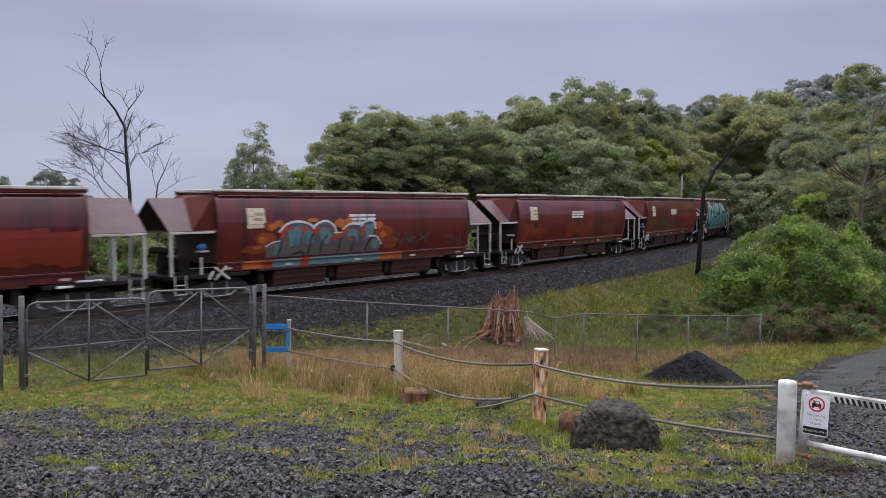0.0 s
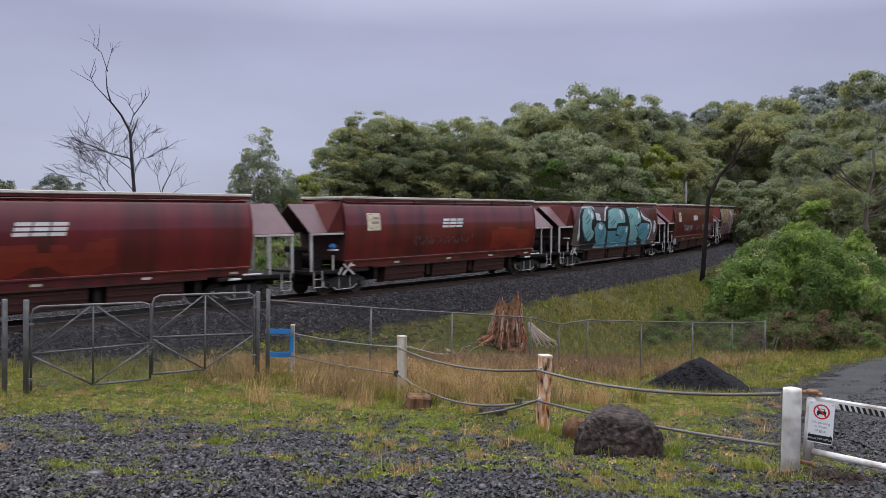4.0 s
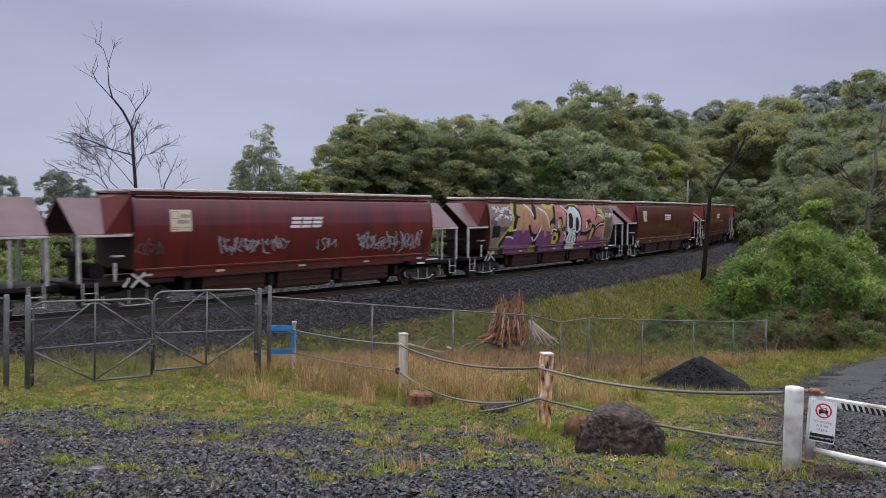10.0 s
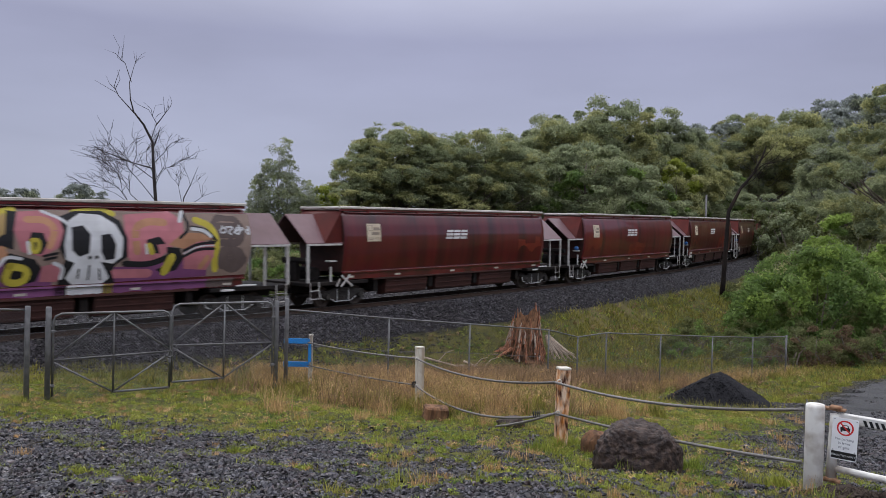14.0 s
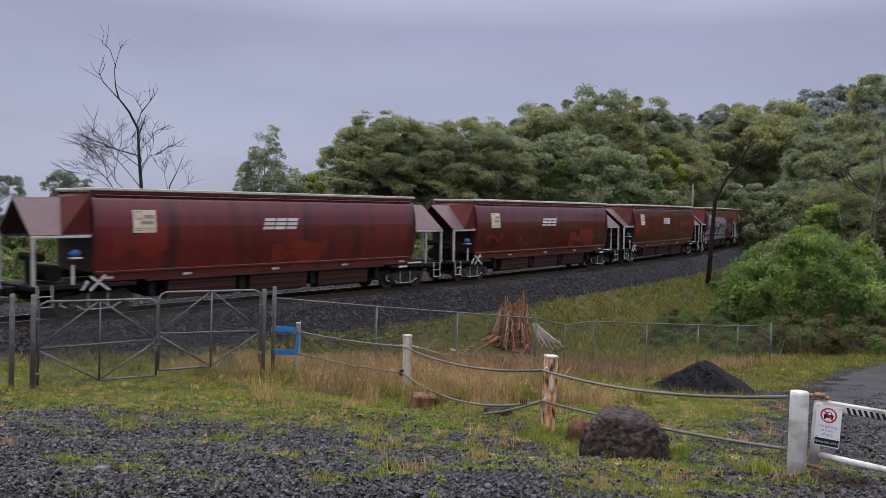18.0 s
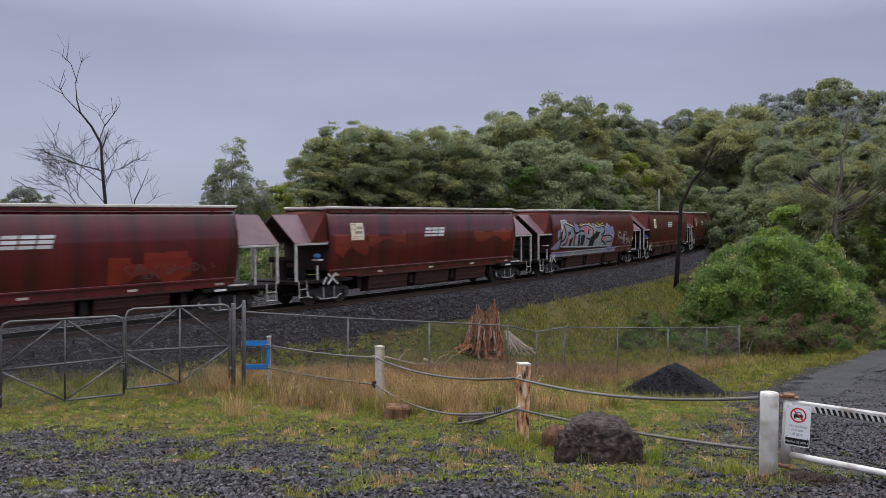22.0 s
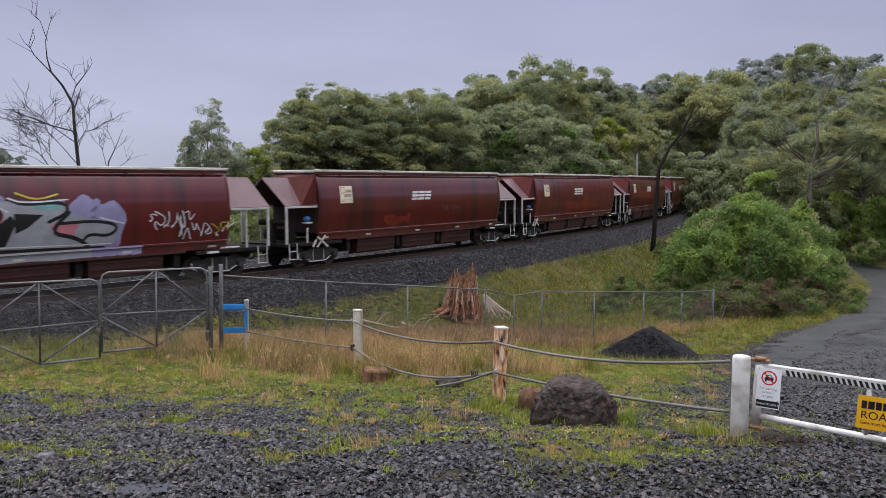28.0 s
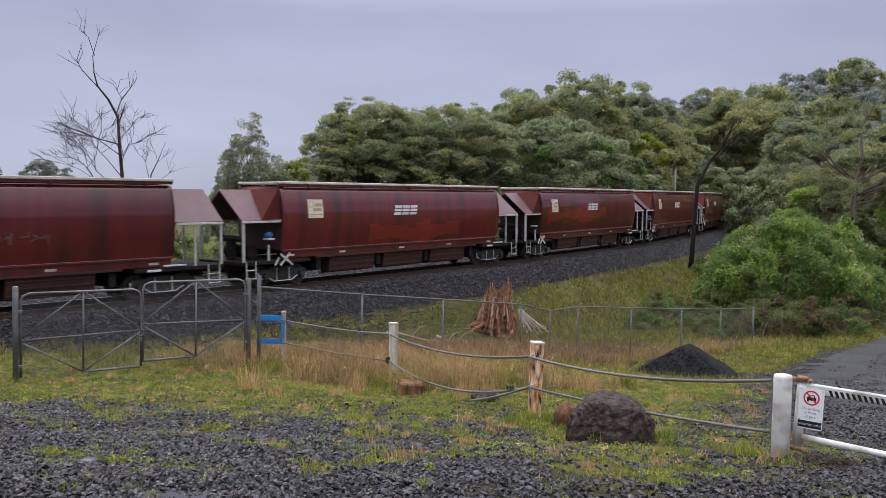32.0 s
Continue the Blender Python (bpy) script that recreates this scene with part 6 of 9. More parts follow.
box(bm, mid.x - 0.03, mid.x + 0.03, mid.y - 0.10, mid.y - 0.06, zc - 0.2, zc - 0.11, 0.01)
tagged(part("padlock_chain", bm, M["galv"]), "steel chain and padlock holding the gates", "chain")


def fence_run(pts, h, label):
    """Posts, a top rail and netting through ground points; h: heights of the rail."""
    f = empty("mesh_fence", pose(0, 0, 0), label, "fence")
    tops = [Vector((x, y, zg(x, y) + hh)) for (x, y), hh in zip(pts, h)]
    for i, ((x, y), tp) in enumerate(zip(pts, tops)):
        bm = bmesh.new()
        end = i in (0, len(pts) - 1)
        tube(bm, [(x, y, zg(x, y) - 0.3), (x, y, tp.z + (0.06 if end else 0.01))], 0.042 if end else 0.026, 10)
        part("post", bm, M["galv"], f, "", True)
    bm = bmesh.new()
    tube(bm, tops, 0.021, 8)
    part("top_rail", bm, M["galv"], f, "", True)
    bm = bmesh.new()
    tube(bm, [t - Vector((0, 0, 0.85 + 0.02 * (i % 2))) for i, t in enumerate(tops)], 0.006, 5)
    part("line_wire", bm, M["wire"], f)
    for a, b in zip(tops[:-1], tops[1:]):
        w = math.hypot(b.x - a.x, b.y - a.y)
        bm = bmesh.new()
        lattice(bm, w, 1.66, 0.085, 0.0022)
        ang = math.atan2(b.y - a.y, b.x - a.x)
        m_ = Matrix.Translation((a.x, a.y, a.z - 1.67)) @ Matrix.Rotation(ang, 4, "Z")
        shear = Matrix.Identity(4)
        shear[2][0] = (b.z - a.z) / w
        bmesh.ops.transform(bm, matrix=m_ @ shear, verts=bm.verts[:])
        tagged(part("chain_mesh", bm, M["wire"], f, "diamond chain-link wire mesh"), kind="stuff")
    return f


f_pts = [(-4.25, 18.93), (-1.96, 20.96), (0.22, 22.90), (2.76, 25.16), (3.82, 26.11), (4.94, 27.10), (7.32, 29.22), (9.95, 31.56), (12.3, 33.65), (14.5, 35.61)]
f_tops = [0.47, 0.12, -0.18, -0.54, -0.85, -0.80, -1.06, -1.33, -1.56, -1.70]
fence_run(f_pts, [z - zg(*p) for p, z in zip(f_pts, f_tops)], "sagging galvanised chain-link fence with top rail")
l_pts = [(-8.71, 15.53), (-11.2, 13.75), (-13.7, 11.95)]
fence_run(l_pts, [1.82, 1.8, 1.8], "galvanised chain-link fence beside the gates")


def square_post(name, x, y, z0, h, w, mat, label, cap=None, turn=20, lean=(0, 0), seed=1):
    p = empty(name, pose(x, y, z0, lean[0], lean[1], turn), label, "post", "rope barrier posts")
    rs_ = random.Random(seed)
    bm = bmesh.new()
    box(bm, -w / 2, w / 2, -w / 2, w / 2, -0.25, h, 0.012)
    bmesh.ops.subdivide_edges(bm, edges=[e_ for e_ in bm.edges if abs(e_.verts[0].co.z - e_.verts[1].co.z) > 0.5], cuts=14)
    for v in bm.verts:
        v.co.x += rs_.uniform(-1, 1) * 0.006
        v.co.y += rs_.uniform(-1, 1) * 0.006
    part("shaft", bm, mat, p)
    if cap:
        bm = bmesh.new()
        box(bm, -w / 2 - 0.006, w / 2 + 0.006, -w / 2 - 0.006, w / 2 + 0.006, h - 0.015, h + 0.022, 0.008)
        part("cap", bm, cap, p, "flaking white painted cap")
    return p


def eyebolts(p, heights, w):
    for hz in heights:
        bm = bmesh.new()
        tube(bm, [(-w / 2 - 0.02 + 0.035 * math.cos(a), -w / 2 - 0.012, hz + 0.035 * math.sin(a)) for a in (2 * math.pi * i / 12 for i in range(13))], 0.010, 6, False)
        part("eyebolt", bm, M["post_cap"], p, "pale painted ring bolt")


PW, PY, PB = (-0.88, 16.8), (1.55, 12.15), (-3.78, 19.6)
pw = square_post("rope_post", *PW, zg(*PW) - 0.02, 1.22, 0.16, M["post_white"], "weathered white-painted wooden bollard post", M["post_cap"], 25, (0, -1), 3)
eyebolts(pw, (1.00, 0.42), 0.16)
py = square_post("rope_post", *PY, zg(*PY) - 0.02, 1.20, 0.17, M["post_rust"], "rotting orange-brown wooden post with peeling paint", M["post_cap"], 15, (0, 1.2), 4)
eyebolts(py, (1.01, 0.53), 0.17)
pb = square_post("rope_post", *PB, zg(*PB) - 0.02, 1.31, 0.10, M["post_white"], "white-painted post carrying bright blue boards", M["post_cap"], 5, (0, 0), 5)
for hz in (1.16, 0.58):
    bm = bmesh.new()
    box(bm, -0.66, -0.02, -0.075, -0.052, hz - 0.065, hz + 0.065, 0.006)
    part("blue_board", bm, M["blue"], pb, "bright blue painted board")
bm = bmesh.new()
box(bm, -0.055, 0.02, -0.074, -0.054, 0.64, 1.09, 0.004)
part("blue_stile", bm, M["blue"], pb, "bright blue painted upright board")
eyebolts(pb, (1.10, 0.53), 0.10)


def rope(a, b, sag, r, label, tail=None):
    a, b = Vector(a), Vector(b)
    n = 26
    pts = [a.lerp(b, i / n) - Vector((0, 0, sag * 4 * (i / n) * (1 - i / n))) for i in range(n + 1)]
    if tail:
        pts = [Vector(t_) for t_ in tail] + pts
    bm = bmesh.new()
    tube(bm, pts, r, 8)
    return tagged(part("wire_rope", bm, M["rope"], None, "", True), label, "rope", "barrier ropes")


ZW, ZY, ZB = zg(*PW), zg(*PY), zg(*PB)
WP = (3.84, 8.64)
rope((PB[0] - 0.06, PB[1] - 0.07, -0.39), (PW[0] - 0.1, PW[1] - 0.1, -0.27), 0.05, 0.019, "taut grey steel wire rope between posts")
rope((PB[0] - 0.06, PB[1] - 0.07, -0.96), (PW[0] - 0.1, PW[1] - 0.1, -0.84), 0.03, 0.016, "slack grey steel wire rope in the grass")
rope((PW[0] - 0.1, PW[1] - 0.1, -0.27), (PY[0] - 0.11, PY[1] - 0.10, 0.14), 0.17, 0.020, "grey steel wire rope sagging between posts")
rope((PW[0] - 0.1, PW[1] - 0.1, -0.84), (PY[0] - 0.11, PY[1] - 0.10, -0.34), 0.30, 0.020, "grey steel wire rope sagging into the grass")
rope((PY[0] - 0.11, PY[1] - 0.10, 0.14), (WP[0] - 0.1, WP[1] + 0.05, 0.53), 0.13, 0.019, "twisted grey steel wire rope between posts")
rope((PY[0] - 0.11, PY[1] - 0.10, -0.33), (WP[0] - 0.1, WP[1] + 0.05, -0.05), 0.05, 0.019, "twisted grey steel wire rope between posts")
rope((PY[0] - 0.11, PY[1] - 0.12, -0.33), (PY[0] - 0.95, PY[1] + 0.9, -0.80), 0.03, 0.019, "loose frayed rope end hanging from the post")
bm = bmesh.new()
for k in range(5):
    tube(bm, [(PW[0] - 0.12 + 0.04 * math.cos(a + k), PW[1] - 0.12, -0.84 + 0.055 * math.sin(a * 1.0) + 0.006 * k) for a in (2 * math.pi * i / 10 for i in range(11))], 0.010, 5, False)
tagged(part("wire_knot", bm, M["hose"]), "dark tangled wire knot on the white post", "wire")
bm = bmesh.new()
for k in range(4):
    cx_ = PY[0] - 0.33 - 0.03 * k
    tube(bm, [(cx_, PY[1] + 0.05 + 0.03 * math.cos(a), -0.385 + 0.035 * math.sin(a)) for a in (2 * math.pi * i / 10 for i in range(11))], 0.009, 5, False)
tagged(part("rope_clamp", bm, M["hose"]), "dark clamps binding the rope ends", "clamp")

# ---- lane gate with its signs ----
GD = Vector((0.84, -0.543, 0))
lg_ang = math.degrees(math.atan2(GD.y, GD.x))
lg = empty("boom_gate", pose(4.047, 8.645, 0, 0, 2.3, lg_ang), "white-painted tubular steel boom gate with rusty hinges", "gate")


def lg_part(name, bm, mat, label="", parent=None, smooth=False):
    return part(name, bm, mat, parent or lg, label, smooth)


bm = bmesh.new()
tube(bm, [(0, 0, -0.6), (0, 0, 0.93), (0, 0, 0.965), (0, 0, 0.972)], [0.098, 0.098, 0.094, 0.07], 24)
wp = part("gate_bollard", bm, M["gate_white"], None, "", True)
wp.location = (WP[0] + 0.01, WP[1], -0.365)
tagged(wp, "scuffed white steel gate bollard on a soil mound", "bollard")
bm = bmesh.new()
tube(bm, [(0.0, 0, -0.21), (0.0, 0, 0.50)], 0.052, 16)
lg_part("hinge_stile", bm, M["gate_white"], "white steel hinge tube with mossy stains", None, True)
for zz in (0.555, -0.225):
    bm = bmesh.new()
    box(bm, -0.26, 0.10, -0.05, 0.05, zz - 0.013, zz + 0.013, 0.006)
    box(bm, -0.06, 0.06, -0.06, 0.06, zz + 0.0, zz + 0.035, 0.01)
    lg_part("hinge_plate", bm, M["rust"], "rust-flaked hinge plate")
bm = bmesh.new()
box(bm, 0.03, 4.1, -0.03, 0.03, 0.415, 0.525, 0.012)
top_rail = lg_part("top_rail", bm, M["gate_white"])
bm = bmesh.new()
tube(bm, [(0.03, 0, -0.085), (1.5, 0, -0.118), (4.1, 0, -0.17)], 0.035, 14)
lg_part("lower_rail", bm, M["gate_white"], "", None, True)
bm = bmesh.new()
tube(bm, [(1.10, 0, -0.16), (1.10, 0, 0.42)], 0.028, 10)
lg_part("upright", bm, M["gate_white"], "", None, True)
for i in range(22):
    x0 = 0.27 + i * 0.0555
    bm = bmesh.new()
    a = [bm.verts.new(v) for v in ((x0, -0.0335, 0.488), (x0 + 0.030, -0.0335, 0.488), (x0 + 0.058, -0.0335, 0.424), (x0 + 0.028, -0.0335, 0.424))]
    b = [bm.verts.new((v.co.x, -0.029, v.co.z)) for v in a]
    bm.faces.new(a)
    for k in range(4):
        bm.faces.new((a[k], a[(k + 1) % 4], b[(k + 1) % 4], b[k]))
    part("hazard_stripe", bm, M["sign_black"], top_rail)
bm = bmesh.new()
box(bm, 1.49, 1.80, -0.034, -0.029, 0.42, 0.505)
sticker = part("sticker", bm, M["sign_white"], top_rail, "pale rectangular sticker")
bm = bmesh.new()
for zz, ww in ((0.485, 0.20), (0.46, 0.24), (0.44, 0.16)):
    box(bm, 1.52, 1.52 + ww, -0.0365, -0.034, zz - 0.006, zz + 0.006)
part("lettering", bm, M["blue"], sticker)


def words(text, size, x, z, y, parent, mat, ang=None, align="LEFT"):
    cu = bpy.data.curves.new("words", "FONT")
    cu.body, cu.size, cu.extrude, cu.align_x = text, size, 0.0008, align
    tmp = new("words_tmp", cu)
    dg = bpy.context.evaluated_depsgraph_get()
    me = bpy.data.meshes.new_from_object(tmp.evaluated_get(dg))
    bpy.data.objects.remove(tmp)
    me.materials.clear()
    me.materials.append(mat)
    ob = new("lettering", me)
    ob.parent = parent
    ob.matrix_basis = pose(x, y, z, 90, 0, 0)
    return ob


# parking notice
sg = empty("parking_sign", pose(4.047, 8.645, 0, 0, 2.3, lg_ang), "white no-parking notice with red car symbol on the gate", "sign")
sw, sh = 0.252, 0.452
bm = bmesh.new()
r_ = 0.016
ol = []
for cx_, cz_, a0 in ((sw - r_, sh - r_, 0), (r_, sh - r_, 90), (r_, r_, 180), (sw - r_, r_, 270)):
    ol += [(cx_ + r_ * math.cos(radians(a0 + 22.5 * k)), cz_ + r_ * math.sin(radians(a0 + 22.5 * k))) for k in range(5)]
extrude(bm, ol, -0.004, 0.0)
SGM = Matrix.Translation((-0.012, -0.062, 0.034))
board = part("board", bm, M["sign_white"], sg)
board.matrix_basis = SGM
bm = bmesh.new()
box(bm, 0.006, sw - 0.006, -0.0056, -0.0042, 0.012, 0.088, 0)
band = part("black_band", bm, M["sign_black"], board, "black warning band")
words("PENALTIES APPLY", 0.030, sw / 2, 0.038, -0.0064, board, M["sign_white"], align="CENTER")
for i_, line_ in enumerate(("No parking", "in front", "of gate")):
    words(line_, 0.040, sw / 2, 0.212 - i_ * 0.044, -0.0052, board, M["sign_grey"], align="CENTER")
bm = bmesh.new()
seg = 32
for i in range(seg):
    a, b = 2 * math.pi * i / seg, 2 * math.pi * (i + 1) / seg
    v = [bm.verts.new((sw / 2 + rr * math.cos(q), -0.0056, 0.345 + rr * math.sin(q))) for rr, q in ((0.066, a), (0.082, a), (0.082, b), (0.066, b))]
    bm.faces.new(v)
box(bm, -0.070, 0.070, -0.0062, -0.0056, -0.007, 0.007, 0, Matrix.Translation((sw / 2, 0, 0.345)) @ Matrix.Rotation(radians(45), 4, "Y"))
part("red_ring", bm, M["sign_red"], board, "red prohibition ring and slash")
bm = bmesh.new()
extrude(bm, [(-0.045, -0.028), (0.045, -0.028), (0.048, 0.004), (0.036, 0.008), (0.026, 0.034), (-0.026, 0.034), (-0.036, 0.008), (-0.048, 0.004)], -0.0054, -0.0046, Matrix.Translation((sw / 2, 0, 0.345)))
box(bm, -0.044, -0.026, -0.0054, -0.0046, -0.044, -0.026, 0, Matrix.Translation((sw / 2, 0, 0.345)))
box(bm, 0.026, 0.044, -0.0054, -0.0046, -0.044, -0.026, 0, Matrix.Translation((sw / 2, 0, 0.345)))
part("car_symbol", bm, M["sign_black"], board, "black car silhouette")
bm = bmesh.new()
extrude(bm, [(-0.026, 0.010), (0.026, 0.010), (0.019, 0.027), (-0.019, 0.027)], -0.0060, -0.0055, Matrix.Translation((sw / 2, 0, 0.345)))
part("car_window", bm, M["sign_white"], board)
for cx_, cz_ in ((0.02, sh - 0.02), (sw - 0.02, sh - 0.02), (0.02, 0.1), (sw - 0.02, 0.1)):
    bm = bmesh.new()
    bmesh.ops.create_cone(bm, cap_ends=True, segments=8, radius1=0.006, radius2=0.004, depth=0.004, matrix=Matrix.Translation((cx_, -0.006, cz_)) @ Matrix.Rotation(math.pi / 2, 4, "X"))
    part("rivet", bm, M["galv"], board)

# yellow lane sign
ys = empty("road_sign", pose(4.047, 8.645, 0, 0, 2.3, lg_ang), "yellow lane name sign with dark lettering on the gate", "sign")
bm = bmesh.new()
extrude(bm, [(1.00, -0.012), (1.95, -0.012), (1.95, 0.345), (1.00, 0.345)], -0.044, -0.040)
yb = part("board", bm, M["sign_yellow"], ys)
bm = bmesh.new()
xb = 1.04
for wl_ in (0.062, 0.072, 0.066, 0.084, 0.066, 0.074, 0.066, 0.074, 0.074, 0.072, 0.068):
    box(bm, xb, xb + wl_ - 0.012, -0.0465, -0.0445, 0.205, 0.290)
    xb += wl_
part("lettering", bm, M["sign_black"], yb)
words("ROAD", 0.120, 1.035, 0.098, -0.0452, yb, M["sign_black"])
words("Gate must be locked at all times.", 0.046, 1.035, 0.040, -0.0452, yb, M["sign_black"])

# soil mound under the bollard
def heap(name, cx, cy, rx, ry, h, mat, label, category, seed, n=44, power=1.15):
    rs_ = random.Random(seed)
    vs, fs = [], []
    for j in range(n):
        f = j / (n - 1)
        for i in range(48):
            a = 2 * math.pi * i / 48
            wob = 1 + 0.10 * math.sin(2 * a + seed) + 0.06 * math.sin(5 * a + seed * 2)
            x, y = cx + rx * f * wob * math.cos(a), cy + ry * f * wob * math.sin(a)
            z = zg(x, y) - 0.05 + h * max(0, 1 - f ** power) + 0.05 * (1 - f)
            z += noise.fractal(Vector((x * 3, y * 3, seed)), 0.9, 2.0, 4) * 0.05 * min(1, h) * (1 - f * 0.6)
            vs.append((x, y, z))
    for j in range(n - 1):
        for i in range(48):
            fs.append((j * 48 + i, j * 48 + (i + 1) % 48, (j + 1) * 48 + (i + 1) % 48, (j + 1) * 48 + i))
    return tagged(new(name, mesh_from(name, vs, fs, mat, True)), label, category)


heap("soil_mound", 4.06, 8.36, 0.55, 0.45, 0.12, M["dirt"], "low mound of dark earth round the bollard", "soil mound", 7, 24)

heap("spoil_mound", 8.0, 24.6, 1.66, 1.66, 0.98, M["soil"], "steep heap of fine black soil on the gravel", "soil heap", 3, 44, 1.2)


rh = np.random.RandomState(44)
ha, hf = rh.rand(2600) * 6.28, np.sqrt(rh.rand(2600)) * 1.12
hx, hy = 8.0 + 1.75 * hf * np.cos(ha), 24.6 + 1.7 * hf * np.sin(ha)
hz = land(hx, hy) + 0.98 * np.maximum(0, 1 - hf ** 1.2) - 0.03
tagged(new("soil_clods", stones("soil_clods", np.stack([hx, hy, hz], 1), 0.014 + 0.026 * rh.rand(2600) ** 2, M["soil"], 45)), "loose black clods on and round the soil heap", "soil", kind="stuff")


def rock(name, x, y, z, sx, sy, sz, turn, mat, label, category, seed, cuts=5):
    bm = bmesh.new()
    bmesh.ops.create_icosphere(bm, subdivisions=cuts, radius=1.0)
    rs_ = random.Random(seed)
    planes = [(Vector((rs_.uniform(-1, 1), rs_.uniform(-1, 1), rs_.uniform(-0.5, 1))).normalized(), rs_.uniform(0.82, 0.98)) for _ in range(14)]
    planes.append((Vector((0.16, -0.12, 1)).normalized(), 0.80))
    for v in bm.verts:
        p = v.co.copy()
        p = Vector([math.copysign(abs(c_) ** 0.68, c_) for c_ in p]) * 0.90
        for nrm, d in planes:
            k = p.dot(nrm) - d
            if k > 0:
                p -= nrm * k * 0.85
        out = p.normalized()
        p += out * (noise.fractal(p * 1.5 + Vector((seed, 0, 0)), 0.9, 2.1, 5) * 0.045)
        p += out * (noise.fractal(p * 6.0 + Vector((0, seed, 0)), 0.7, 2.2, 5) * 0.06)
        p -= out * max(0, noise.noise(p * 13 + Vector((0, 0, seed))) - 0.25) * 0.05
        v.co = Vector((p.x * sx, p.y * sy, p.z * sz))
    ob = part(name, bm, mat, None, "", True)
    ob.matrix_basis = pose(x, y, z, 0, 0, turn)
    return tagged(ob, label, category)


rock("boulder", 2.29, 10.18, zg(2.29, 10.18) + 0.13, 0.60, 0.48, 0.60, 8, M["boulder"], "large rough brown-black basalt boulder in the grass", "boulder", 11, 6)
rock("flat_rock", 2.02, 11.6, zg(2.02, 11.6) + 0.10, 0.25, 0.22, 0.24, 20, M["stub"], "smaller weathered brown rock beside the boulder", "rock", 13, 4)
rock("flat_rock", 0.9, 14.0, zg(0.9, 14.0) + 0.05, 0.30, 0.22, 0.16, 50, M["boulder"], "half-buried grey rock under the ropes", "rock", 17, 4)

# cut post stub
bm = bmesh.new()
box(bm, -0.22, 0.22, -0.17, 0.17, -0.2, 0.27, 0.03)
bmesh.ops.subdivide_edges(bm, edges=bm.edges[:], cuts=3, use_grid_fill=True)
for v in bm.verts:
    v.co += Vector((noise.noise(v.co * 9), noise.noise(v.co * 9 + Vector((5, 0, 0))), 0)) * 0.03
st = part("wood_stub", bm, M["stub"], None, "", False)
st.matrix_basis = pose(-0.47, 14.7, zg(-0.47, 14.7), 4, 5, 12)
tagged(st, "sawn-off reddish wooden post stub in grass", "stub")


